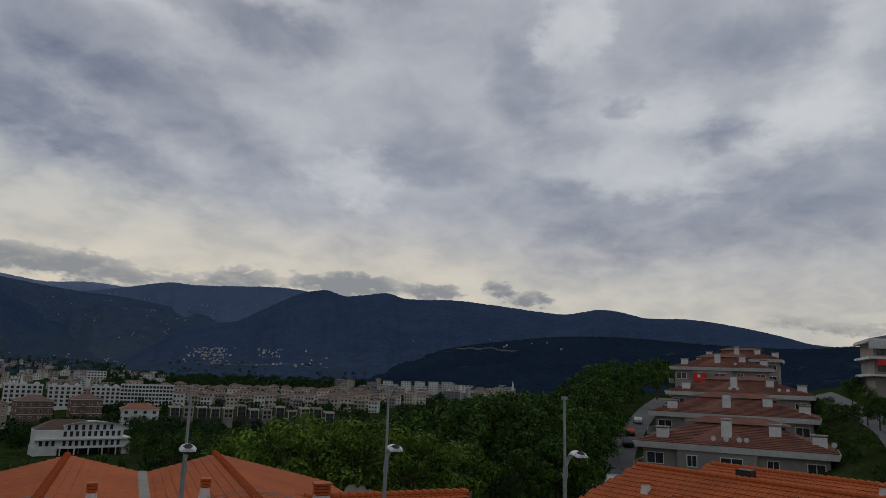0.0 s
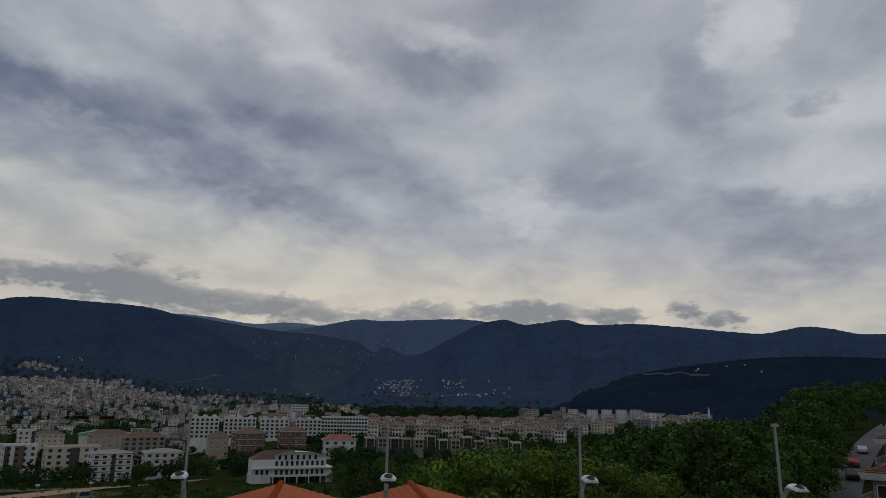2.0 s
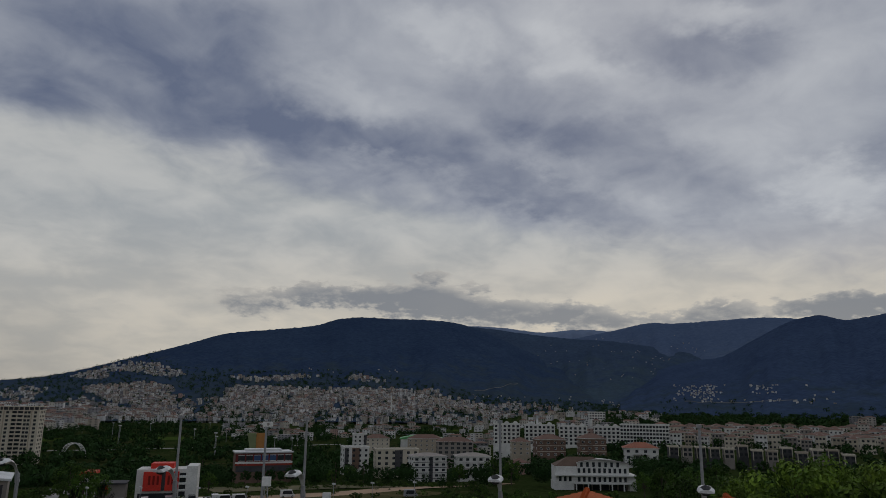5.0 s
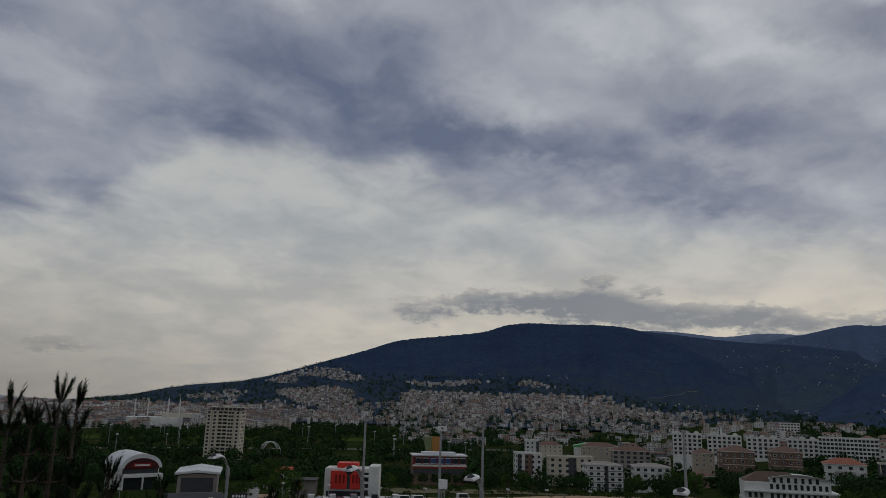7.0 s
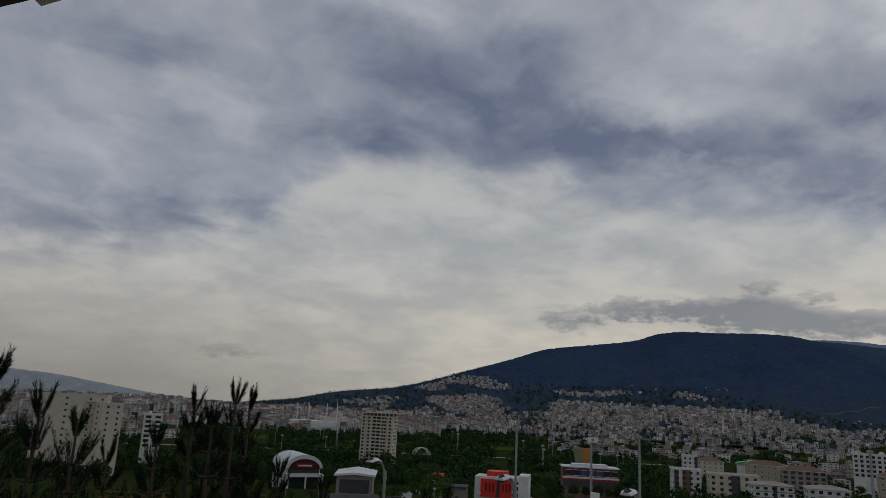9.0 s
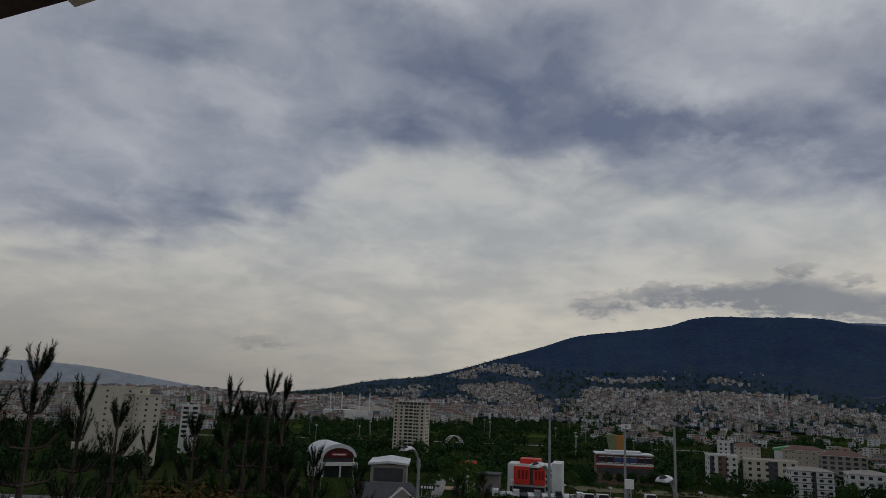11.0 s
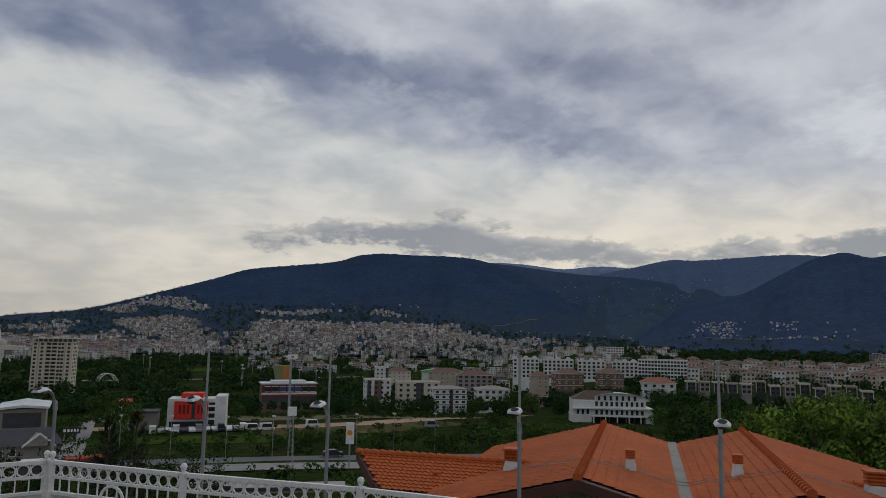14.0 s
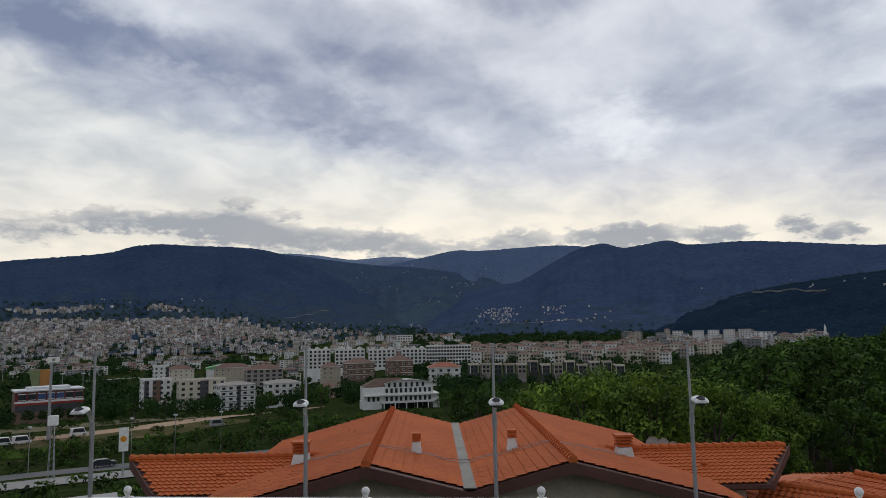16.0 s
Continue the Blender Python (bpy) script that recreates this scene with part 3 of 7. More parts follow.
def building(label, bearing, far, width, depth, height, storeys, cols, side=2, wall=WHITE, turn=0.0, up=None, roof="flat", roof_mat=None, win=(1.3, 1.4), style="plain",
             balcony=(), bands=None, panels=(), name="apartment_building", category="building", group="", skip=(), sink=0.0, attic=0.0, chim=0):
    """A block seen from afar; facade towards the camera, turned by some degrees. Panels: (x0, x1, material) strips of cladding, as shares of the width."""
    place = spot(bearing, far, ground_up(bearing, far) if up is None else up)
    th = thing(name, at(place, -bearing + turn), label, category, group)
    w, d, h = width / 2, depth, height
    drop = min(0.0, ground_up(bearing, far) - (ground_up(bearing, far) if up is None else up)) - 3
    b = Build().box((-w, 0, drop - sink), (w, d, h), 0)
    part("wall", b, wall, th)
    r = Build()
    if roof == "flat":
        for lo, hi in (((-w - 0.25, -0.25, h), (w + 0.25, 0.15, h + 0.8)), ((-w - 0.25, d - 0.15, h), (w + 0.25, d + 0.25, h + 0.8)), ((-w - 0.25, 0.15, h), (-w + 0.15, d - 0.15, h + 0.8)), ((w - 0.15, 0.15, h), (w + 0.25, d - 0.15, h + 0.8))):
            r.box(lo, hi, 0)
        r.box((-w + 0.15, 0.15, h), (w - 0.15, d - 0.15, h + 0.12), 1)
        part("parapet", r, [roof_mat or wall, CONC], th)
    else:
        hip_roof(r, -w, w, 0, d, h, attic or 0.23 * min(width, depth))
        part("roof", r, [roof_mat or TILE_FAR, WHITE], th)
    sh = h / storeys
    for x0, x1, m in panels:
        part("cladding", Build().box((-w + x0 * width, -0.14, 0), (-w + x1 * width, 0.02, h - 0.05)), m, th)
    if bands:
        for s in range(1, storeys + (roof != "flat")):
            part("storey_band", Build().box((-w - 0.12, -0.16, s * sh - 0.22), (w + 0.12, 0.0, s * sh + 0.12)), bands, th)
    wm = window_mesh(win[0], min(win[1], sh * 0.6), style)
    deep = 0.15 if panels else 0.0
    for s in range(storeys):
        for c in range(cols):
            if (s, c) in skip or ("*", c) in skip or (s, "*") in skip:
                continue
            o = part("window", wm, None, th)
            o.location = (-w + (c + 0.5) * width / cols, -deep, s * sh + sh * 0.3)
        for c in range(side):
            for sgn in (-1, 1):
                o = part("window", wm, None, th)
                o.location = (sgn * w, (c + 0.5) * depth / side, s * sh + sh * 0.3)
                o.rotation_euler = (0, 0, radians(90 * sgn))
    for c in balcony:
        for s in range(1, storeys):
            x = -w + (c + 0.5) * width / cols
            bw = 0.42 * width / cols
            bb = Build().box((x - bw, -1.3 - deep, s * sh - 0.15), (x + bw, -deep, s * sh + 0.05), 0).box((x - bw, -1.3 - deep, s * sh + 0.05), (x + bw, -1.2 - deep, s * sh + 0.95), 1)
            bb.box((x - bw, -1.2 - deep, s * sh + 0.05), (x - bw + 0.08, -deep, s * sh + 0.95), 1).box((x + bw - 0.08, -1.2 - deep, s * sh + 0.05), (x + bw, -deep, s * sh + 0.95), 1)
            part("balcony", bb, [CONC, wall], th)
    for c in range(chim):
        x = -w + width * (c + 0.5) / chim
        part("chimney", Build().box((x - 0.4, d * 0.4, h), (x + 0.4, d * 0.4 + 0.7, h + 2.6)).box((x - 0.5, d * 0.4 - 0.1, h + 2.6), (x + 0.5, d * 0.4 + 0.8, h + 2.8)), WHITE, th)
    return th


def tower_block():
    """Thirteen storeys: window bays either side of a stack of shaded loggias, and a roof terrace."""
    th = thing("tower_block", at(spot(-68.85, 600, -46), 68.85 - 14), "cream thirteen-storey tower block above the park trees", "building")
    W, D, H, n = 13.6, 18.0, 36.6, 13
    sh = H / n
    part("wall", Build().box((-W, 0.9, -3), (W, D, H)).box((-W, 0, -3), (-4.3, 0.9, H)).box((2.9, 0, -3), (W, 0.9, H)), CREAM, th)
    for x in (-9.2, 8.6):
        part("pilaster", Build().box((x - 0.35, -0.35, -1), (x + 0.35, 0, H)), TAN, th)
    for s in range(n):
        z = s * sh
        # dark sheet at the back of each loggia stands for the shade inside
        part("loggia_shade", Build().box((-4.2, 0.72, z + 0.95), (2.8, 0.88, z + sh - 0.3)), GLASS, th)
        part("loggia_slab", Build().box((-4.3, -0.5, z - 0.15), (2.9, 0.7, z + 0.1)).box((-4.3, -0.5, z + 0.1), (2.9, -0.35, z + 0.85)), CREAM, th)
        part("loggia_pier", Build().box((-1.0, -0.3, z + 0.85), (-0.5, 0.5, z + sh - 0.16)), CREAM, th)
        for x in (-11.6, -7.0, 4.7, 6.9, 11.1):
            part("window", window_mesh(1.8, 1.6, "dark"), None, th).location = (x, 0, z + 0.8)
        for y in (4.5, 9.0, 13.5):
            for sg in (-1, 1):
                o = part("window", window_mesh(1.9, 1.6, "dark"), None, th)
                o.location, o.rotation_euler = (sg * W, y, z + 0.8), (0, 0, radians(90 * sg))
    part("cornice", Build().box((-W - 0.5, -0.7, H), (W + 0.5, D + 0.5, H + 0.5)), CREAM, th)
    part("roof_terrace", Build().box((-W + 1.5, 1.6, H + 0.5), (W - 1.5, D - 1.5, H + 2.6)), CHAR, th)
    for k in range(9):
        x = -W + 0.3 + (2 * W - 0.6) * k / 8
        part("terrace_post", Build().box((x - 0.25, -0.3, H + 0.5), (x + 0.25, 0.2, H + 2.7)), CREAM, th)
    part("roof", Build().box((-W - 0.4, -0.6, H + 2.7), (W + 0.4, D + 0.4, H + 3.2)), CREAM, th)


# tall blocks of the plain
tower_block()
building("broad cream slab block with a blank end", -91.2, 450, 36, 16, 30, 9, 6, 2, CREAM, -8, up=-33, win=(1.2, 1.1), style="dark", skip=(("*", 0), ("*", 1), ("*", 3)), balcony=(4,), name="tower_block")
building("pale lower wing in front of the slab block", -88.5, 443, 12, 20, 25, 8, 2, 2, CREAM, 28, up=-32, win=(1.3, 1.2), style="dark", name="tower_block")
building("slim white block with dark window strips", -85.7, 480, 11, 12, 20, 7, 2, 2, WHITE, 0, up=-33, win=(3.2, 1.6), style="dark", name="tower_block")
# flats at the edge of the built-up valley
building("white and brown clad flats beside waste ground", -44.8, 470, 16, 14, 13, 4, 4, 2, WHITE, 12, up=-42.5, panels=((0.0, 0.16, CHAR), (0.3, 0.62, BROWN)), style="dark", win=(1.6, 1.5))
building("cream and charcoal flats in two blocks", -41.6, 450, 27, 14, 13, 4, 6, 2, CREAM, 8, up=-42.5, panels=((0.44, 0.62, CHAR),), win=(1.8, 1.6), style="dark")
building("white flats with black bands and corner windows", -39.0, 420, 20, 15, 15, 5, 5, 3, WHITE, 14, up=-46, panels=((0.48, 0.58, CHAR),), bands=CHAR, win=(1.9, 1.3), style="dark", roof="hip", attic=1.6, roof_mat=GREY)
building("white flats with deep balconies", -35.5, 430, 20, 15, 13, 4, 5, 3, WHITE, 10, up=-44.5, balcony=(1, 3), win=(1.9, 1.5), style="dark", roof="hip", attic=1.8, roof_mat=GREY)
building("small pink house with a tiled roof", -31.9, 400, 11, 10, 6.5, 2, 3, 2, PINK, 8, up=-39, roof="hip", win=(1.2, 1.2), name="house")
building("small white block with black corner", -44.6, 540, 10, 10, 12, 4, 3, 2, WHITE, 5, up=-36.5, panels=((0.8, 1.0, CHAR),), style="dark")
building("grey unfinished flats behind the white ones", -37.0, 520, 26, 14, 15, 5, 6, 2, GREY, 6, up=-43, win=(2.4, 1.9), style="dark", roof="hip", roof_mat=TILE_FAR)
building("tan brick flats with red tiled roof", -39.5, 560, 26, 13, 13, 4, 6, 2, TAN, -4, up=-41, roof="hip", roof_mat=TILE_FAR)
building("red roofed flats among trees", -43.2, 600, 20, 13, 12, 4, 5, 2, CREAM, 8, up=-42, roof="hip", roof_mat=TILE_FAR)
building("tan brick villa with balconies", -29.4, 430, 17, 12, 10, 3, 4, 2, BROWN, 15, up=-31, roof="hip", bands=CREAM, win=(1.5, 1.3))
building("brown brick flats with cream bands", -26.2, 420, 15, 12, 10.5, 3, 4, 2, BROWN, 10, up=-30, roof="hip", bands=CREAM, win=(1.5, 1.3), balcony=(1,))
building("tan brick house with red hip roof", -31.8, 455, 12, 12, 8, 3, 3, 2, TAN, 5, up=-32, roof="hip", win=(1.3, 1.2))
building("white flats with bright red tiled roof", -22.6, 400, 18, 12, 9.5, 3, 4, 2, WHITE, 5, up=-32.5, roof="hip", roof_mat=TILE_MID, balcony=(1, 2), win=(1.6, 1.4), style="dark")
# the long white terrace of ornate flats
for b0, wd, hh, cols in ((-32.9, 21, 15.5, 6), (-30.3, 24, 15.0, 7), (-27.7, 22, 14.5, 6), (-25.1, 20, 14.5, 6)):
    th = building("ornate white flats with arched dormers", b0, 580, wd, 14, hh, 5, cols, 2, WHITE, 3, up=-32.5, win=(1.9, 1.8), style="dark", balcony=tuple(range(1, cols, 2)), group="white terrace of flats")
    for k in range(3):
        x = -wd / 2 + wd * (k + 0.5) / 3
        d = Build()
        ring = [(x + 2.0 * math.cos(math.pi * i / 8), hh + 0.8 + 1.9 * math.sin(math.pi * i / 8)) for i in range(9)]
        d.hull([(px, 0.3, pz) for px, pz in ring], [(px, 3.5, pz) for px, pz in ring])
        part("dormer", d, WHITE, th)
building("long white flats with a grid of loggias", -22.3, 600, 38, 15, 17.2, 6, 15, 3, WHITE, -4, up=-33.5, win=(1.9, 2.0), style="dark", bands=FRAME)
building("low white hotel on the hillside", -25.8, 1000, 22, 12, 10, 3, 6, 2, WHITE, 10, up=-21, win=(2.4, 1.8), style="dark")


def modern_row():
    for k in range(13):
        building("dark modern house with a white frame", -20.2 + 0.97 * k, 420 + 4 * (k % 3), 5.1, 8, 4.6 + 0.5 * (k % 3), 2, 2, 1, (CHAR, GREY, CHAR)[k % 3], 8, up=-27.6 - 0.35 * (k * 7 % 5), panels=((0.0, 0.08, CREAM), (0.92, 1.0, CREAM)),
                 win=(1.7, 1.5), style="dark", name="house", group="row of modern houses", roof_mat=(CREAM, TAN)[k % 2])


modern_row()


def arch_building():
    """Four-storey hall-like block with a bowed roofline, seen over the roofs."""
    place = spot(-26.15, 252, -29.0)
    th = thing("office_building", at(place, 26.7 + 10) @ Matrix.Diagonal((0.89, 0.89, 0.92, 1)), "white office building with arched roofline and open ground floor", "building")
    W = 30.0
    part("wall", Build().box((-15, 0, 3.2), (13, 12, 8.6)).box((-15.3, -0.3, -4), (-8, 12, 3.2)), WHITE, th)
    part("ground_floor", Build().box((-8, 3.0, -4), (13, 12, 3.2)), GREY, th)
    part("slab", Build().box((-15.3, -1.6, 5.6), (15.5, 0.0, 6.1)).box((-8, -1.6, 2.8), (15.5, 0.0, 3.2)), WHITE, th)
    part("terrace", Build().box((13, 0, -4), (15.5, 9, 6.1)), WHITE, th)
    # bowed top storey
    ring = [(-6.5 + 19.5 * i / 12, 8.6 + 0.6 + 2.0 * math.sin(math.pi * (0.15 + 0.75 * i / 12))) for i in range(13)]
    b = Build().hull([(x, -0.02, z) for x, z in [(-6.5, 8.6)] + ring + [(13, 8.6)]], [(x, 11, z) for x, z in [(-6.5, 8.6)] + ring + [(13, 8.6)]])
    part("attic", b, WHITE, th)
    lip = [(x, z) for x, z in ring]
    part("cornice", Build().hull([(x, -0.7, z) for x, z in lip] + [(x, -0.7, z + 0.4) for x, z in reversed(lip)], [(x, 0.0, z) for x, z in lip] + [(x, 0.0, z + 0.4) for x, z in reversed(lip)]), CONC, th)
    r = Build()
    hip_roof(r, -14.5, 5.5, 1, 11, 8.6, 3.1)
    part("roof", r, [material("brown_roof", (0.11, 0.07, 0.05), scale=0.4, fine=4), WHITE], th)
    wm = window_mesh(1.0, 1.7, "dark")
    for x in (-13.2, -11.3, -9.4):
        part("window", wm, None, th).location = (x, 0, 3.6)
    for i in range(10):
        part("window", wm, None, th).location = (-6 + 1.95 * i, 0, 3.5)
        part("window", wm, None, th).location = (-6 + 1.95 * i, 0, 6.6)
    for i in range(7):
        part("window", wm, None, th).location = (-5 + 2.3 * i, -0.02, 8.75)
    for i in range(6):
        part("column", Build().box((-7.5 + 4.5 * i, -1.5, -4), (-7.1 + 4.5 * i, -1.1, 2.8)), WHITE, th)
        part("shop_window", Build().box((-7 + 3.3 * i, 2.86, -0.3), (-4.2 + 3.3 * i, 2.99, 2.6)), GLASS, th)


arch_building()


def long_low_building():
    """Two-storey restaurant: white sheet roof, dark red bands and a ribbon of windows."""
    th = thing("restaurant_building", at(spot(-51.9, 380, -35.5), 51.9 + 8), "long low restaurant with red bands and white roof edge", "building")
    part("wall", Build().box((-14, 0, -8), (14, 13, 9.2)), BROWN, th)
    part("ground_floor", Build().box((-13.8, -0.3, 0), (14.2, 0.0, 3.0)), CHAR, th)
    part("red_band", Build().box((-14.3, -0.5, 3.0), (14.3, 0.0, 4.0)), DARKRED, th)
    part("white_band", Build().box((-14.3, -0.6, 4.0), (14.3, 0.0, 4.9)), WHITE, th)
    part("upper_band", Build().box((-14.2, -0.3, 4.9), (14.2, 0.0, 8.6)), material("dark_red_panel", (0.16, 0.03, 0.03), scale=0.5, fine=4), th)
    for i in range(7):
        part("window", Build().box((-12.9 + 3.9 * i, -0.45, 5.5), (-9.7 + 3.9 * i, -0.31, 8.0)), GLASS if i not in (2, 3, 4) else material("blue_sign_panel", (0.05, 0.09, 0.2), scale=0.5), th)
        part("window_frame", Build().box((-12.9 + 3.9 * i, -0.47, 8.0), (-9.7 + 3.9 * i, -0.31, 8.3)).box((-12.9 + 3.9 * i, -0.47, 5.2), (-9.7 + 3.9 * i, -0.31, 5.5)), WHITE, th)
    part("roof", Build().box((-14.6, -0.8, 9.2), (14.6, 13.5, 9.8)).box((-9, 3, 9.8), (9, 11, 10.9)), METALROOF, th)


long_low_building()


def red_showroom():
    th = thing("showroom", at(spot(-58.9, 215, -27.2), 58.9 - 6), "white showroom with a bright red screen facade", "building")
    part("wall", Build().box((-7.5, 0, -4), (5.5, 9, 8.2)), WHITE, th)
    part("side_wall", Build().box((5.5, -0.8, -4), (8.4, 9, 9.0)), WHITE, th)
    part("red_screen", Build().box((-5.6, -0.9, 2.6), (-0.9, -0.1, 7.6)).box((0.1, -0.9, 2.6), (3.6, -0.1, 7.6)), RED, th)
    part("slot", Build().box((-0.9, -0.4, 2.6), (0.1, -0.02, 7.6)), CHAR, th)
    for x in (-4.0, -2.9, -1.8, 1.0, 2.0, 2.9):
        part("letter_bar", Build().box((x - 0.28, -1.0, 4.2), (x + 0.28, -0.91, 6.6)), material("dark_red_sign", (0.2, 0.015, 0.01), scale=1), th)
    part("window", Build().box((3.75, -0.1, 1.0), (5.4, -0.02, 7.2)), GLASS, th)
    for z in (2.4, 4.2, 6.0):
        part("balcony", Build().box((3.6, -1.2, z), (5.5, -0.1, z + 0.5)), WHITE, th)
    part("ground_window", Build().box((-6.8, -0.12, 0.2), (3.4, -0.02, 1.9)), GLASS, th)
    part("roof", Build().box((-4.2, 2, 8.2), (1.8, 8, 9.6)), RED, th)
    th2 = thing("shop", at(spot(-64.2, 213, -27.3), 64.2 - 10), "small white shop with red roof edge and sloping awning", "building")
    part("wall", Build().box((-2.2, 0, -4), (2.2, 6, 8.0)), WHITE, th2)
    part("roof", Build().box((-2.4, -0.3, 7.4), (2.4, 6.2, 8.3)), RED, th2)
    part("awning", Build().hull([(-4.5, -2.5, 3.4), (1.5, -2.5, 1.2), (1.5, 0, 1.2), (-4.5, 0, 3.4)], [(-4.5, -2.5, 3.8), (1.5, -2.5, 1.6), (1.5, 0, 1.6), (-4.5, 0, 3.8)]), METALROOF, th2)
    part("window", window_mesh(1.4, 1.3), None, th2).location = (0, 0, 5.2)
    th3 = thing("shop", at(spot(-62.6, 216, -27.3), 62.6 - 6), "low grey shop with red sign panel", "building")
    part("wall", Build().box((-4, 0, -4), (4, 7, 4.6)), GREY, th3)
    part("sign", Build().box((-3.6, -0.2, 2.2), (-0.2, -0.02, 4.4)), RED, th3)
    part("roof", Build().box((-4.3, -0.6, 4.6), (4.3, 7, 5.0)), CHAR, th3)


red_showroom()


def barrel_hall():
    th = thing("hall", at(spot(-74.3, 262, -30.3), 74.3 + 16), "white hall with a barrel roof and red front", "building")
    part("wall", Build().box((-6, 0, -4), (6, 20, 7.2)), WHITE, th)
    arc = [(6.6 * math.cos(math.pi * i / 12), 7.2 + 4.6 * math.sin(math.pi * i / 12)) for i in range(13)]
    part("roof", Build().hull([(x, -1.2, z) for x, z in arc], [(x, 20.4, z) for x, z in arc]), METALROOF, th)
    inner = [(5.6 * math.cos(math.pi * i / 12), 7.0 + 3.4 * math.sin(math.pi * i / 12)) for i in range(13)]
    part("red_gable", Build().hull([(x, -1.35, z) for x, z in inner], [(x, -1.2, z) for x, z in inner]), material("maroon_front", (0.06, 0.012, 0.012), scale=0.6), th)
    part("sign", Build().box((-3.0, -1.5, 7.5), (3.0, -1.36, 8.8)), material("deep_red_sign", (0.26, 0.02, 0.02), scale=0.6), th)
    part("letter_bar", Build().box((-2.4, -1.56, 7.9), (2.4, -1.51, 8.4)), WHITE, th)
    part("canopy", Build().box((-6.6, -3.0, 4.4), (6.6, 0, 5.4)), WHITE, th)
    part("front_glass", Build().box((-5.6, -0.2, 0), (5.6, -0.02, 4.4)), GLASS, th)
    part("upper_glass", Build().box((-5.6, -0.2, 5.4), (5.6, -0.02, 7.0)), CHAR, th)
    for x in (-6.3, 0, 6.0):
        part("column", Build().box((x, -3, -2), (x + 0.5, -2.5, 4.4)), WHITE, th)
    sh = thing("shed", at(spot(-70.3, 228, -26), 70.3 - 4), "grey shed with a pale sheet-metal roof", "building")
    part("wall", Build().box((-5.6, 0, -4), (5.6, 12, 4.0)), GREY, sh)
    part("door", Build().box((-4.6, -0.12, -1), (4.6, -0.02, 3.0)), CHAR, sh)
    part("roof", Build().hull([(-6.4, -1, 3.9), (0, -1, 4.5), (6.4, -1, 4.0), (6.4, -1, 4.6), (0, -1, 5.2), (-6.4, -1, 4.5)], [(-6.4, 13, 4.2), (0, 13, 5.2), (6.4, 13, 4.4), (6.4, 13, 5.0), (0, 13, 5.9), (-6.4, 13, 4.8)]), METALROOF, sh)
    ho = thing("house", at(spot(-70.3, 150, -23.6), 70.3 + 6), "low house with dark roof and white gable trim", "house")
    part("wall", Build().box((-6.5, 0, -3), (6.5, 8, 2.6)), GREY, ho)
    part("roof", Build().hull([(-7.2, -0.8, 2.6), (7.2, -0.8, 2.6), (7.2, 8.6, 2.6), (-7.2, 8.6, 2.6)], [(-5.5, 3.6, 5.2), (5.5, 3.6, 5.2), (5.5, 4.2, 5.2), (-5.5, 4.2, 5.2)]), CHAR, ho)
    g = Build().hull([(0.4, -1.6, 2.6), (5.4, -1.6, 2.6), (2.9, -1.6, 4.6)], [(0.4, 3, 2.6), (5.4, 3, 2.6), (2.9, 3, 4.6)])
    part("gable", g, GREY, ho)
    for x0, x1 in ((0.2, 2.9), (5.6, 2.9)):
        part("gable_trim", Build().hull([(x0, -1.9, 2.4), (x1, -1.9, 4.6), (x1, -1.9, 5.0), (x0, -1.9, 2.8)], [(x0, -1.5, 2.4), (x1, -1.5, 4.6), (x1, -1.5, 5.0), (x0, -1.5, 2.8)]), WHITE, ho)
    for x in (-5, -3, -1):
        part("window", window_mesh(1.1, 1.2), None, ho).location = (x, 0, 0.8)


barrel_hall()


def green_roof_hall():
    th = thing("sports_hall", at(spot(-39.7, 680, -38.5), 39.7), "long hall with a green sheet roof", "building")
    part("wall", Build().box((-20, 0, -6), (20, 18, 4)), WHITE, th)
    arc = [(-21 + 42 * i / 10, 4 + 3.6 * math.sin(math.pi * (0.08 + 0.84 * i / 10))) for i in range(11)]
    part("roof", Build().hull([(-21, -1, 4)] + [(x, -1, z) for x, z in arc] + [(21, -1, 4)], [(-21, 19, 4)] + [(x, 19, z) for x, z in arc] + [(21, 19, 4)]), GREENROOF, th)


green_roof_hall()


def minaret(bearing, far, up, height, label):
    th = thing("minaret", at(spot(bearing, far, up)), label, "minaret")
    part("shaft", Build().tube([(0, 0, -4), (0, 0, height * 0.62), (0, 0, height * 0.8)], [1.25, 1.1, 0.95], 10), WHITE, th)
    part("gallery", Build().tube([(0, 0, height * 0.56), (0, 0, height * 0.6), (0, 0, height * 0.64)], [1.2, 1.9, 1.9], 10), WHITE, th)
    part("spire", Build().tube([(0, 0, height * 0.8), (0, 0, height)], [1.05, 0.05], 10), METALROOF, th)


minaret(-30.5, 640, -32, 20, "slender white minaret behind the flats")
minaret(6.04, 700, -26, 23, "white minaret beyond the wooded slope")
minaret(-42.2, 1250, -14, 26, "white minaret on the slope below the town")
for k, b in enumerate((-75.2, -74.3, -72.9, -72.1)):
    minaret(b, 1300, -36, 36 + 2 * (k > 1), "tall white minaret of the big mosque")
mosque = thing("mosque", at(spot(-73.0, 1330, -36), 73), "pale mosque with a grey dome", "mosque")
part("wall", Build().box((-62, -30, -12), (30, 30, 3)), WHITE, mosque)
part("prayer_hall", Build().box((-6, -20, 3), (44, 25, 10)), CREAM, mosque)
part("dome", Build().ball((20, 0, 10), 12, 0, 14), CONC, mosque, shade=True)


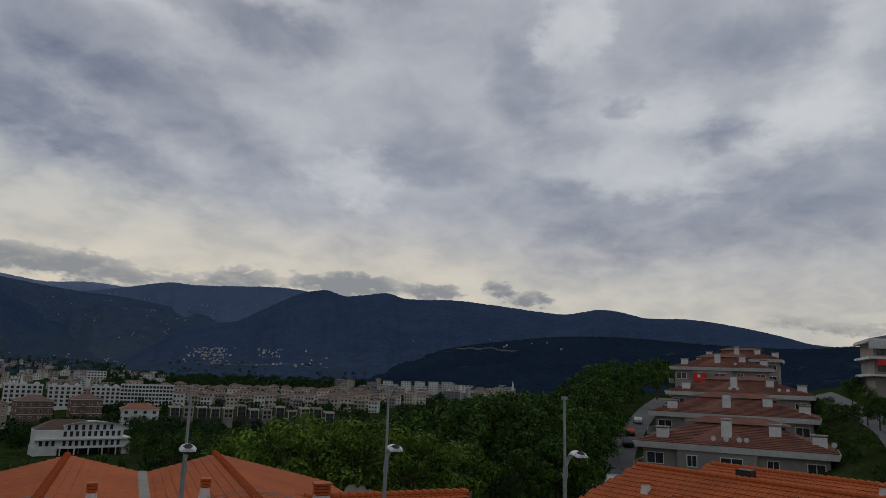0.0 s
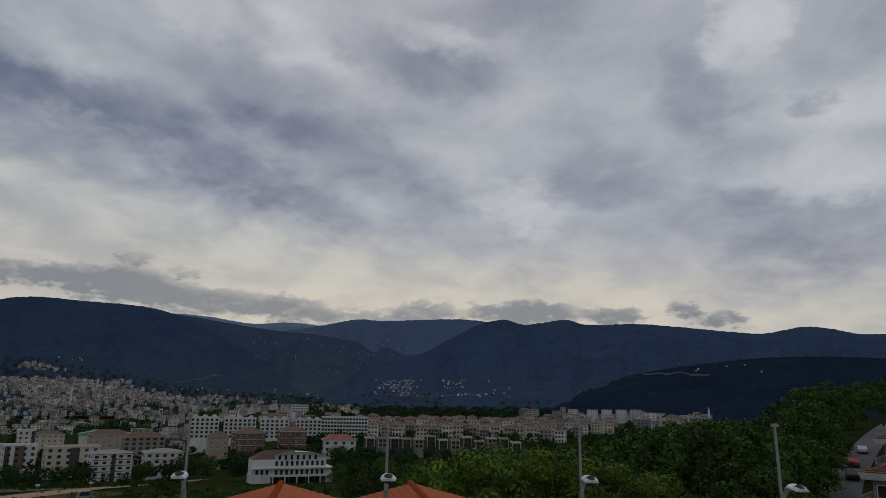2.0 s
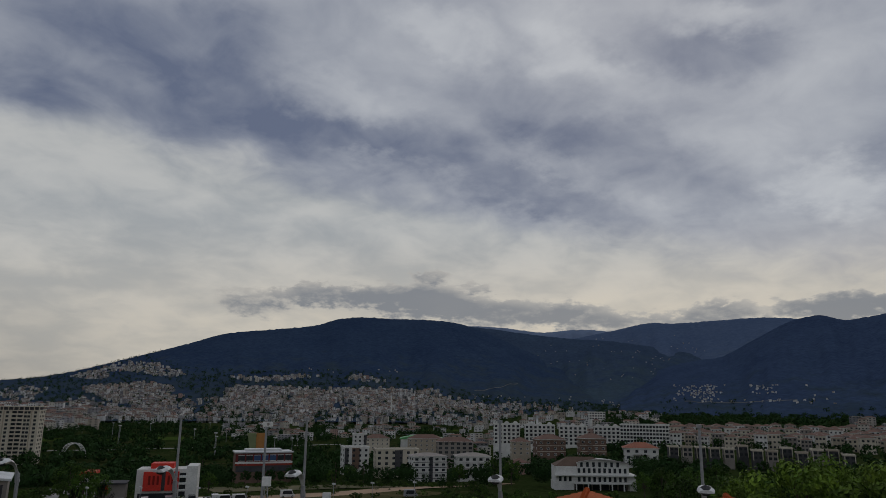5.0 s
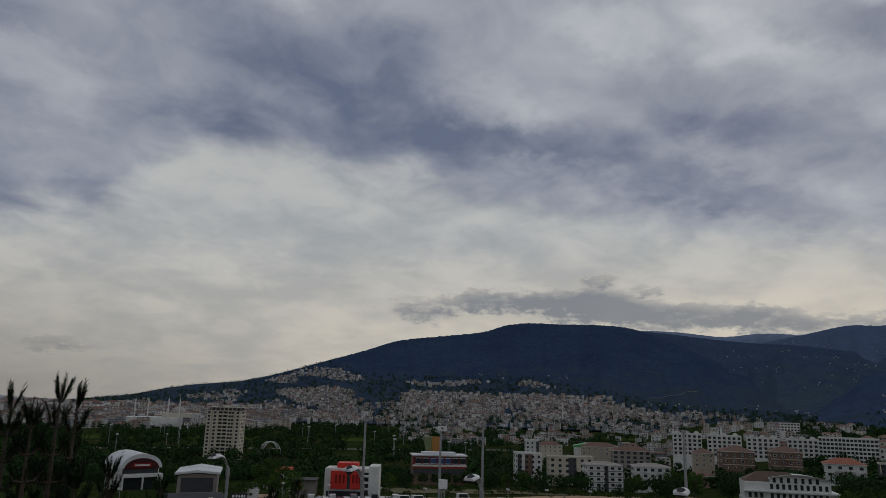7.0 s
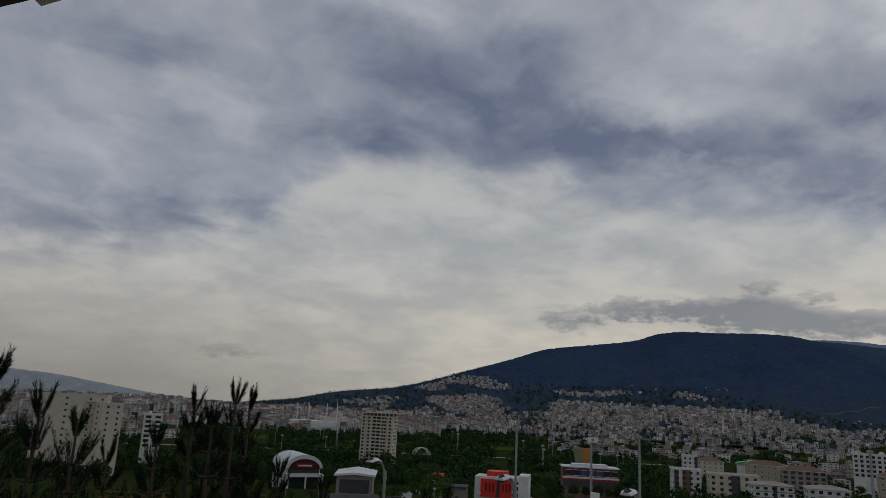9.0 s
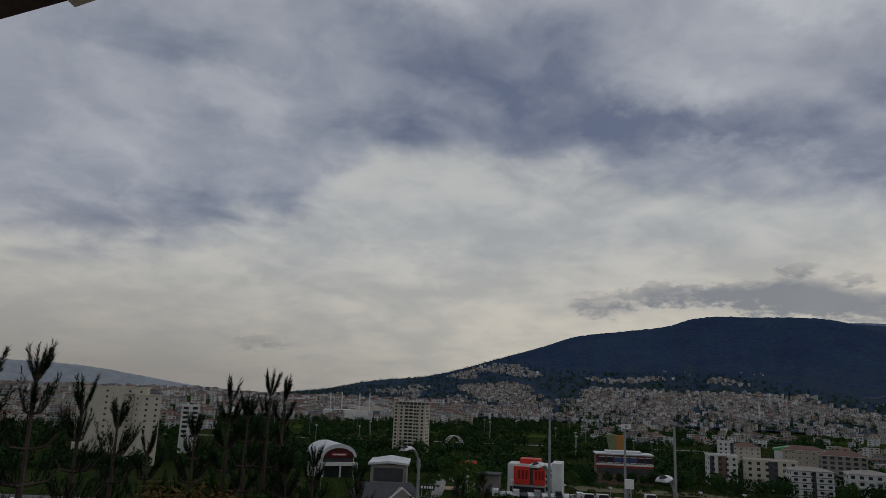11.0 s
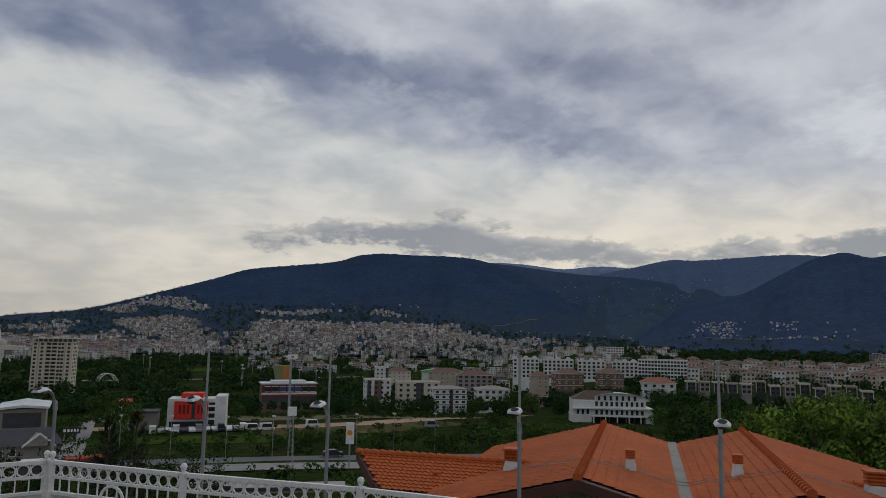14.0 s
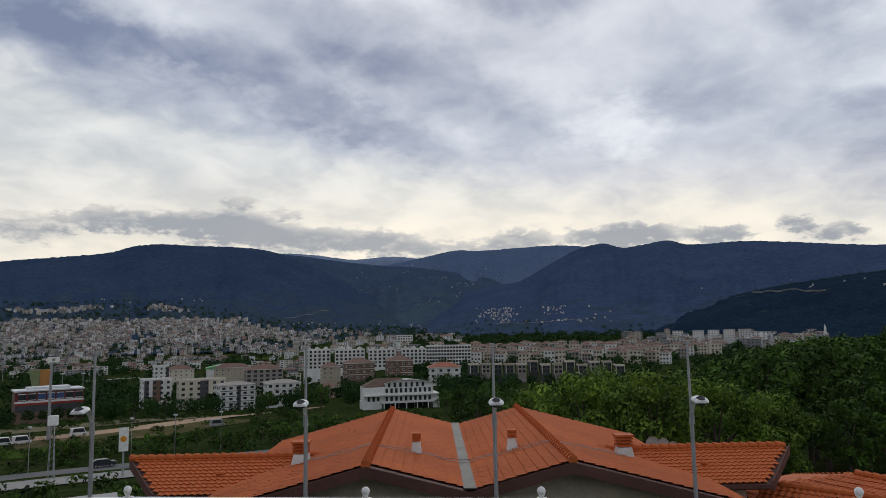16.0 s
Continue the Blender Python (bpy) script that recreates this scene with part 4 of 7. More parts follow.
def lattice_arch():
    th = thing("lattice_arch", at(spot(-65.2, 640, -45.5), 65.2 + 30) @ Matrix.Diagonal((0.75, 0.75, 0.72, 1)), "white lattice arch in the park", "arch")
    for y in (-4, 4):
        pts = [(12 * math.cos(math.pi * i / 14), y, 15 * math.sin(math.pi * i / 14)) for i in range(15)]
        part("rib", Build().tube(pts, [0.24] * 15, 6), RAIL, th)
    for i in range(2, 13):
        x, z = 12 * math.cos(math.pi * i / 14), 15 * math.sin(math.pi * i / 14)
        part("brace", Build().tube([(x, -4, z), (x, 4, z)], [0.22] * 2, 5), RAIL, th)
        x2, z2 = 12 * math.cos(math.pi * (i + 1) / 14), 15 * math.sin(math.pi * (i + 1) / 14)
        part("brace", Build().tube([(x, -4, z), (x2, 4, z2)], [0.18] * 2, 5), RAIL, th)


lattice_arch()


# ---------------------------------------------------------------- the far town: more houses than one could count
class Town:
    def __init__(self):
        self.b = Build()

    def house(self, place, turn, w, d, h, wall, roof, storeys, cols):
        b, c, s = self.b, math.cos(turn), math.sin(turn)

        def p(x, y, z):
            return (place.x + c * x - s * y, place.y + s * x + c * y, place.z + z)
        x, y = w / 2, d / 2
        lo = [(-x, -y), (x, -y), (x, y), (-x, y)]
        for i in range(4):
            (ax, ay), (bx, by) = lo[i], lo[(i + 1) % 4]
            b.face([p(ax, ay, -8), p(bx, by, -8), p(bx, by, h), p(ax, ay, h)], wall)
            n = cols if i % 2 == 0 else max(1, cols - 1)
            ox, oy = (by - ay) / math.hypot(bx - ax, by - ay) * 0.12, -(bx - ax) / math.hypot(bx - ax, by - ay) * 0.12
            if place.y ** 2 + place.x ** 2 > 1.6e6 and i != 0:
                n = 0
            for st in range(storeys):
                z0, z1 = h * (st + 0.34) / storeys, h * (st + 0.74) / storeys
                for k in range(n):
                    u0, u1 = (k + 0.30) / n, (k + 0.70) / n
                    b.face([p(ax + (bx - ax) * u0 + ox, ay + (by - ay) * u0 + oy, z0), p(ax + (bx - ax) * u1 + ox, ay + (by - ay) * u1 + oy, z0),
                            p(ax + (bx - ax) * u1 + ox, ay + (by - ay) * u1 + oy, z1), p(ax + (bx - ax) * u0 + ox, ay + (by - ay) * u0 + oy, z1)], 5)
        e = 0.04 * w
        q = [p(-x - e, -y - e, h), p(x + e, -y - e, h), p(x + e, y + e, h), p(-x - e, y + e, h)]
        if roof == 6:
            r = 0.2 * min(w, d)
            k = min(x, y) * 0.9
            if w > d:
                a, g = p(-x + k, 0, h + r), p(x - k, 0, h + r)
                for f in ((q[0], q[1], g, a), (q[1], q[2], g), (q[2], q[3], a, g), (q[3], q[0], a)):
                    b.face(f, 6)
            else:
                a, g = p(0, -y + k, h + r), p(0, y - k, h + r)
                for f in ((q[0], q[1], a), (q[1], q[2], g, a), (q[2], q[3], g), (q[3], q[0], a, g)):
                    b.face(f, 6)
        else:
            b.face(q, roof)

    def finish(self, name, label):
        mats = [FAR_WHITE, FAR_CREAM, FAR_TAN, FAR_GREY, FAR_PINK, GLASS, TILE_FAR, FAR_ROOF]
        return tagged(new(name, self.b.mesh(name, *mats)), label, "buildings", kind="stuff")


FAR_WHITE = material("far_white_wall", (0.60, 0.60, 0.585), (0.46, 0.46, 0.455), scale=0.02, fine=0.3, bump=0, mode="Position", per_island=0.28)
FAR_CREAM = material("far_cream_wall", (0.47, 0.44, 0.385), (0.37, 0.35, 0.31), scale=0.02, fine=0.3, bump=0, mode="Position", per_island=0.28)
FAR_TAN = material("far_tan_wall", (0.40, 0.35, 0.29), (0.32, 0.28, 0.24), scale=0.02, fine=0.3, bump=0, mode="Position", per_island=0.28)
FAR_GREY = material("far_grey_wall", (0.28, 0.28, 0.29), (0.21, 0.21, 0.22), scale=0.02, fine=0.3, bump=0, mode="Position", per_island=0.28)
FAR_PINK = material("far_pink_wall", (0.40, 0.27, 0.23), (0.33, 0.23, 0.2), scale=0.02, fine=0.3, bump=0, mode="Position", per_island=0.28)
FAR_ROOF = material("far_flat_roof", (0.30, 0.29, 0.28), (0.20, 0.195, 0.19), scale=0.02, fine=0.3, bump=0, mode="Position", per_island=0.28)

rng = random.Random(7)


def pick_house(town, place, big=1.0, tall=1.0):
    storeys = rng.choice((2, 2, 3, 3, 3, 4, 4, 5))
    w, d = rng.uniform(7, 15) * big, rng.uniform(7, 12) * big
    town.house(place, rng.uniform(-0.5, 0.5) + math.atan2(-place.x, place.y), w, d, storeys * 2.9 * tall, rng.choices(range(5), (11, 6, 2, 5, 1))[0], rng.choices((6, 7), (5, 5))[0], storeys, rng.choice((2, 3, 3)))


def crest_limit(b):
    return crest(((-80, -0.9), (-75, -0.25), (-70, 0.45), (-65, 1.75), (-62.5, 2.55), (-60.5, 2.6), (-58, 1.9), (-52, 1.75), (-46, 2.0), (-42, 1.5), (-38, 0.75), (-34, 0.0), (-28, -0.4), (-24, -0.7)), b)


def far_town():
    town = Town()
    slope = MOUNTAINS["mountain_west"]
    made = 0
    while made < 6200:
        b = rng.uniform(-82, -24)
        k = rng.uniform(0.0, 0.62 if b > -57 else 0.97)
        d, z = slope(b, k)
        el = math.degrees(math.atan2(z, d))
        lim = crest_limit(b)
        if el > lim or (b > -40 and rng.random() < smooth(-40, -27, b) * 0.85):
            continue
        thin = smooth(lim - 2.2, lim, el)
        green = noise.noise(Vector((b * 0.22, el * 1.2, 4.0)))
        if rng.random() < 0.55 * thin + (0.85 if green > 0.03 else 0.0) or (b < -66 and el > -0.75 and rng.random() < 0.72):
            continue
        pick_house(town, spot(b, d, z), 0.72, 0.72 + 0.35 * rng.random() ** 3)
        made += 1
    town.finish("hillside_town", "pale houses and flats packed over the foot of the mountain")
    plain = Town()
    for _ in range(1500):
        b = rng.uniform(-106, -64)
        d = rng.uniform(1250, 2300) if b > -84 else 850 * 5.2 ** rng.random()
        pick_house(plain, spot(b, d, ground_up(b, d)), 1.05 + d / 4000, 0.9 + d / 4500)
    plain.finish("plain_town", "low pale districts spread over the plain")


far_town()


def valley_town():
    """Red-roofed districts in the middle of the valley, and hamlets on the slopes behind."""
    town = Town()
    for _ in range(420):
        b, d = rng.uniform(-55, -21), rng.uniform(640, 1500)
        if b < -45 and d < 900:
            continue
        if noise.noise(Vector((b * 0.3, d * 0.006, 1.0))) > 0.12:
            continue
        pick_house(town, spot(b, d, ground_up(b, d)), 1.0, 0.85)
    # rows of red-roofed flats
    for row in range(5):
        for k in range(21):
            b = -21.0 + 0.98 * k + 0.4 * (row % 2) + rng.uniform(-0.12, 0.12)
            if b > -4.5 + row * 1.6:
                continue
            d = 610 + 72 * row + rng.uniform(-14, 14)
            wide = d * math.tan(radians(rng.uniform(0.66, 0.92)))
            tall, wall_k, yaw = rng.choice((8.5, 9.5, 9.5, 11.5)), rng.choices(range(5), (5, 6, 2, 3, 0))[0], rng.uniform(-14, 14)
            if row < 3:
                building("tiled valley flats in a close row", b, d, wide, 11, tall, 3, 3, 1, (WHITE, CREAM, TAN, GREY, PINK)[wall_k], yaw, up=ground_up(b, d) - 0.5, roof="hip", roof_mat=TILE_FAR, win=(1.5, 1.5), style="dark", group="rows of red-roofed flats", balcony=(1,) if k % 3 == 0 else ())
            else:
                town.house(spot(b, d, ground_up(b, d)), -radians(b) + radians(yaw), wide, 12, tall, wall_k, 6, 3, 3)
    for _ in range(90):
        b, d = rng.uniform(-8, 6), rng.uniform(800, 1150)
        pick_house(town, spot(b, d, -30 + 0.018 * (d - 800)), 1.0, 1.0)
    for k in range(4):
        town.house(spot(-2.6 + 1.1 * k, 960, -25 + 0.3 * k), 0.1, 13, 12, 15, 0, 7, 5, 4)
    town.finish("valley_town", "red-roofed houses and flats across the valley floor")
    ham = Town()
    for name, b0, b1, e0, e1, n in (("mountain_centre", -20, -9, 0.2, 1.5, 150), ("mountain_west", -36, -20, -1.1, 0.6, 130), ("mountain_saddle", -36, -20, 1.6, 4.6, 70), ("mountain_middle", -26, -17, 3.2, 5.4, 30), ("mountain_west", -49, -40, 2.2, 2.6, 8), ("mountain_centre", -3, 10, 2.4, 3.4, 4), ("mountain_front", -1, 12, 2.3, 3.0, 5)):
        slope, got, tries = MOUNTAINS[name], 0, 0
        while got < n and tries < 6000:
            tries += 1
            b, k = rng.uniform(b0, b1), rng.uniform(0.0, 0.95)
            d, z = slope(b, k)
            el = math.degrees(math.atan2(z, d))
            if e0 < el < e1 and noise.noise(Vector((b * 0.55, el * 2.0, 8.0))) > -0.05:
                ham.house(spot(b, d, z), -radians(b) + rng.uniform(-0.4, 0.4), rng.uniform(2.2, 5.2), 4, rng.uniform(2.4, 3.6), rng.choice((0, 0, 0, 1)), rng.choice((6, 7, 7)), 1, 2)
                got += 1
    ham.finish("hillside_hamlets", "scattered white houses on the wooded slopes")


valley_town()


def slope_track(name, label, mountain_name, line, half, mat, category):
    """A pale ribbon over a mountainside, along (bearing, elevation) points."""
    slope = MOUNTAINS[mountain_name]
    pts = []
    for (b0, e0), (b1, e1) in zip(line, line[1:]):
        for i in range(10):
            b, e = b0 + (b1 - b0) * i / 9, e0 + (e1 - e0) * i / 9
            e += 0.16 * noise.noise(Vector((b * 1.3, 0, half)))
            ks = [q / 400 for q in range(400)]
            k = next((q for q in ks if math.degrees(math.atan2(slope(b, q)[1], slope(b, q)[0])) >= e), 0.9)
            d, z = slope(b, k)
            pts.append(spot(b, d, z + 1.5 + half * 0.4))
    verts = []
    for i, q in enumerate(pts):
        wide = half * (0.7 + 0.6 * abs(noise.noise(q * 0.02)))
        out = Vector((q.x, q.y, 0)).normalized()
        verts += [tuple(q - out * wide * 2 - Vector((0, 0, wide))), tuple(q + out * wide * 2 + Vector((0, 0, wide)))]
    faces = [(2 * i, 2 * i + 1, 2 * i + 3, 2 * i + 2) for i in range(len(pts) - 1)]
    return tagged(new(name, mesh_of(name, verts, faces, [mat])), label, category, kind="structure")


TRACK = material("pale_hill_track", (0.115, 0.12, 0.125), (0.06, 0.07, 0.08), scale=0.02, fine=0.2, bump=0.1, mode="Position")
CLEARING = material("dry_clearing", (0.055, 0.062, 0.060), (0.022, 0.032, 0.040), scale=0.02, fine=0.15, bump=0.1, mode="Position")
slope_track("hill_track_west", "pale road climbing the wooded hillside", "mountain_west", ((-35.5, 0.85), (-33.6, 1.15), (-32.0, 1.5)), 1.3, TRACK, "road")
slope_track("hill_track_town", "pale road up through the hillside town", "mountain_west", ((-38.5, -2.4), (-35.0, -1.5), (-31.8, -0.4)), 1.4, TRACK, "road")
slope_track("hill_track_centre", "pale lane past the hillside houses", "mountain_centre", ((-19.2, 0.2), (-16.0, 0.15), (-11.5, 0.4)), 0.9, TRACK, "road")
slope_track("ridge_clearing", "dry grass clearing on the dark ridge", "mountain_front", ((1.4, 2.1), (4.4, 2.2), (6.3, 2.05)), 2.2, CLEARING, "field")


# ---------------------------------------------------------------- the terrace with its white railing
POSTS = [(-10.4, -1.15), (-9.75, 1.29), (-9.08, 3.64), (-7.30, 4.33), (-5.42, 5.18), (-3.29, 5.86), (-1.81, 6.36), (0.72, 7.18), (2.85, 7.92)]
POSTS = [(x + 0.0085 * y, y - 0.0085 * x) for x, y in POSTS]
FLOOR_UP = -2.72


MAROON_DARK = material("dark_soffit_board", (0.06, 0.045, 0.035), (0.045, 0.033, 0.026), scale=3, fine=20)


def terrace():
    edge = [Vector((x, y, EYE + FLOOR_UP)) for x, y in POSTS] + [Vector((9, 9.6, EYE + FLOOR_UP)), Vector((11, -9, EYE + FLOOR_UP)), Vector((-12, -9, EYE + FLOOR_UP))]
    out = []
    mid = Vector((-1, -1, EYE + FLOOR_UP))
    for p in edge:
        d = p - mid
        out.append(p + d.normalized() * 0.25)
    low = [p - Vector((0, 0, 8.5)) for p in out]
    tagged(new("terrace", Build().hull(list(reversed(low)), list(reversed(out))).mesh("terrace", PAVE)), "paved garden terrace on a retaining wall", "terrace", kind="structure")
    # plain house wall behind the viewer, and its eave
    wall = Build().box((-8.5, -2.6, EYE + FLOOR_UP), (7, -2.25, EYE + 3.2))
    tagged(new("wall_house", wall.mesh("wall_house", TAN)), "plain rendered house wall behind the terrace", "wall", kind="structure")
    ev = thing("eave", at((0, 0, EYE + 1.5)), "dark boarded eave with a cream corner beam", "eave")
    ring = [(-4.12, -1.07), (-2.43, 0.47), (-2.43, -2.24), (-4.12, -2.24)]
    part("soffit", Build().hull([(x, y, 0.05) for x, y in ring][::-1], [(x, y, 0.15) for x, y in ring][::-1]), MAROON_DARK, ev)
    beam = [(-3.25, -0.29), (-2.24, 0.53), (-2.1, 0.45), (-3.11, -0.36)]
    part("corner_beam", Build().hull([(x, y, 0) for x, y in beam], [(x, y, 0.16) for x, y in beam]), CREAM, ev)
    part("tile_edge", Build().hull([(x, y, 0.15) for x, y in ring][::-1], [(x * 1.01, y, 0.24) for x, y in ring][::-1]), TILE_OLD, ev)


terrace()
LEAFPAINT = material("pale_panel_paint", (0.50, 0.53, 0.53), (0.40, 0.43, 0.43), rough=0.5, scale=6, fine=30, bump=0.05)
LEAFDARK = material("dark_leaf_paint", (0.12, 0.15, 0.15), rough=0.6, scale=5, fine=30, bump=0.05)


def railing():
    group = "white terrace railing"
    for k, ((x0, y0), (x1, y1)) in enumerate(zip(POSTS, POSTS[1:])):
        a = Vector((x0, y0, EYE))
        length = math.hypot(x1 - x0, y1 - y0)
        turn = math.degrees(math.atan2(y1 - y0, x1 - x0))
        th = thing("railing", at(a, turn), "white iron railing panel with a ring frieze and leaf panel", "railing", group)
        s, e = 0.05, length - 0.05
        for up, r, nm in ((-1.532, 0.022, "top_rail"), (-1.700, 0.015, "middle_rail"), (-1.875, 0.018, "lower_rail"), (-2.62, 0.02, "bottom_rail")):
            part(nm, Build().box((s, -r, up - r), (e, r, up + r)), RAIL, th)
        n = max(8, round((e - s) / 0.142))
        step = (e - s) / n
        for i in range(n):
            c = s + (i + 0.5) * step
            rr = min(0.062, step / 2 - 0.004)
            part("ring", Build().tube([(c + rr * math.cos(2 * math.pi * j / 14), 0, -1.617 + rr * math.sin(2 * math.pi * j / 14)) for j in range(15)], [0.010] * 15, 5, caps=False), RAIL, th)
            if i:
                x = s + i * step
                part("bar", Build().box((x - 0.007, -0.007, -1.875), (x + 0.007, 0.007, -1.70)).box((x - 0.005, -0.005, -1.69), (x + 0.005, 0.005, -1.55)), RAIL, th)
        # leaf panel with an oval opening in the middle
        xc, rw, rh = length / 2, 0.165, 0.30
        oval = [(xc + rw * math.cos(w), -1.90 + rh * math.sin(w)) for w in [math.pi * 2 - math.pi * j / 12 for j in range(13)]]
        outline = [(s, -2.6), (e, -2.6), (e, -1.89), (xc + rw + 0.001, -1.89)] + oval[1:-1] + [(xc - rw - 0.001, -1.89), (s, -1.89)]
        part("panel", Build().hull([(x, -0.004, z) for x, z in outline], [(x, 0.004, z) for x, z in outline]), LEAFPAINT, th, "pale panel with painted leaves")
        part("oval_hoop", Build().tube([(xc + rw * math.cos(2 * math.pi * j / 20), 0, -1.90 + (0.165 if j < 11 else rh) * math.sin(2 * math.pi * j / 20)) for j in range(21)], [0.017] * 21, 6, caps=False), RAIL, th)
        lr = random.Random(k)
        for _ in range(16):
            x, z = lr.uniform(s + 0.08, e - 0.08), lr.uniform(-2.12, -1.96)
            if abs(x - xc) < rw + 0.08:
                continue
            w = lr.uniform(0.3, 2.6)
            dx, dz, px, pz = 0.045 * math.cos(w), 0.045 * math.sin(w), -0.016 * math.sin(w), 0.016 * math.cos(w)
            part("leaf_relief", Build().hull([(x - dx, -0.008, z - dz), (x + px, -0.008, z + pz), (x + dx, -0.008, z + dz), (x - px, -0.008, z - pz)], [(x - dx, -0.004, z - dz), (x + px, -0.004, z + pz), (x + dx, -0.004, z + dz), (x - px, -0.004, z - pz)]), LEAFDARK, th)
    for k, (x, y) in enumerate(POSTS):
        for dx in ((-0.045, 0.045) if k == 2 else (0.0,)):
            th = thing("railing_post", at((x + dx, y + dx * 0.3, EYE)), "white square railing post with a ball finial", "post", group)
            part("shaft", Build().box((-0.031, -0.031, FLOOR_UP), (0.031, 0.031, -1.53)).box((-0.04, -0.04, -1.53), (0.04, 0.04, -1.505)), RAIL, th)
            part("finial", Build().tube([(0, 0, -1.505), (0, 0, -1.49), (0, 0, -1.475)], [0.028, 0.018, 0.03], 10).ball((0, 0, -1.445), 0.038, 0, 12), RAIL, th, shade=True)


railing()


# ---------------------------------------------------------------- lamp posts below the terrace
def lamp_post(bearing, far, tall=True):
    p = spot(bearing, far)
    th = thing("lamp_post", at(p, -67), "thin grey lamp post with a hooded white lamp head", "street lamp", "lamp posts along the slope")
    lean = lr2.uniform(-0.03, 0.03)
    up = -0.34 if tall else -1.05
    part("pole", Build().tube([(0.0, 0, -11), (0, 0, -1.45)], [0.046, 0.034], 8), STEEL, th)
    if tall:
        part("upper_pole", Build().tube([(0, 0, -1.45), (lean, 0, up)], [0.025, 0.02], 8), STEEL, th)
    # a curved arm runs out along local +x and widens into the hood
    hood = Build()
    for i, (x, w, h, zc) in enumerate(((0.03, 0.030, 0.026, -1.44), (0.09, 0.038, 0.034, -1.33), (0.18, 0.060, 0.045, -1.245), (0.30, 0.105, 0.058, -1.205), (0.43, 0.128, 0.062, -1.215), (0.53, 0.105, 0.046, -1.245))):
        n = len(hood.v)
        hood.v += [(x, -w * math.cos(math.pi * j / 8), zc + h * math.sin(math.pi * j / 8)) for j in range(9)]
        if i:
            hood.f += [(n - 9 + j, n + j, n + j + 1, n - 8 + j) for j in range(8)] + [(n - 9, n - 1, n + 8, n)]
            hood.s += [0] * 9
    hood.f += [tuple(range(8, -1, -1)), tuple(range(45, 54))]
    hood.s += [0, 0]
    head = part("lamp_head", hood, PLASTIC, th, "white domed hood on a curved arm")
    part("lens", Build().tube([(0.42, 0, -1.205), (0.475, 0, -1.24), (0.49, 0, -1.275)], [0.085, 0.075, 0.045], 12), DARK, head, "dark lamp glass")
    part("bracket", Build().tube([(0, 0, -1.62), (0.03, 0, -1.43)], [0.05, 0.034], 8), STEEL, th)
    if tall:
        part("cap", Build().box((lean - 0.05, -0.035, up), (lean + 0.05, 0.035, up + 0.05)), STEEL, th)
    return th


lr2 = random.Random(3)
for b, d, tall in ((-67.9, 16.7, False), (-57.8, 14.2, True), (-48.6, 13.1, True), (-33.55, 12.5, True), (-18.75, 12.0, True), (-3.85, 12.4, True), (10.0, 12.6, True)):
    lamp_post(b, d, tall)


# ---------------------------------------------------------------- the tiled twin-gable house below
def tile_field(b, frame_m, width, rows, inside, wave=0.22, course=0.34, slot=0):
    """Courses of wavy tiles: x along the eave, y down the slope, each course stepping over the next."""
    segs = 4
    cols = int(width / wave)
    jig = random.Random(rows * 100 + cols)
    for r in range(rows):
        for c in range(cols):
            if not inside((c + 0.5) * wave, (r + 0.5) * course):
                continue
            n = len(b.v)
            j = jig.uniform(-0.006, 0.006)
            for t in range(segs + 1):
                x = (c + t / segs) * wave
                z = 0.020 * math.sin(2 * math.pi * t / segs) + 0.03
                b.v.append(tuple(frame_m @ Vector((x, r * course, z))))
                b.v.append(tuple(frame_m @ Vector((x, (r + 1) * course + 0.03, z + 0.035 + j))))
                b.v.append(tuple(frame_m @ Vector((x, (r + 1) * course + 0.03, z + 0.005))))
            for t in range(segs):
                p = n + 3 * t
                b.f += [(p, p + 1, p + 4, p + 3), (p + 1, p + 2, p + 5, p + 4)]
                b.s += [slot] * 2


def slope_frame(origin, along, down):
    x, y = Vector(along).normalized(), Vector(down).normalized()
    z = y.cross(x) if y.cross(x).z > 0 else x.cross(y)
    m = Matrix.Identity(4)
    for i in range(3):
        m[i][0], m[i][1], m[i][2], m[i][3] = x[i], y[i], z[i], origin[i]
    return m


def one_tile(wave=0.22, course=0.34):
    b = Build()
    tile_field(b, Matrix.Identity(4), wave * 1.01, 1, lambda x, y: True, wave, course)
    return b.mesh("tile", TILE)


SINGLE_TILE = one_tile()
MAROON = material("maroon_fascia", (0.10, 0.045, 0.035), (0.07, 0.032, 0.026), rough=0.6, scale=1.5, fine=14, bump=0.1)
CAP_TILE = Build().tube([(0, 0, 0.02), (0, 0.07, 0.018), (0, 0.36, -0.01)], [0.148, 0.143, 0.108], 9, 0).mesh("ridge_tile", TILE)
VALLEY = material("grey_valley_sheet", (0.15, 0.146, 0.13), (0.09, 0.088, 0.076), rough=0.6, scale=1.2, fine=9, bump=0.1)


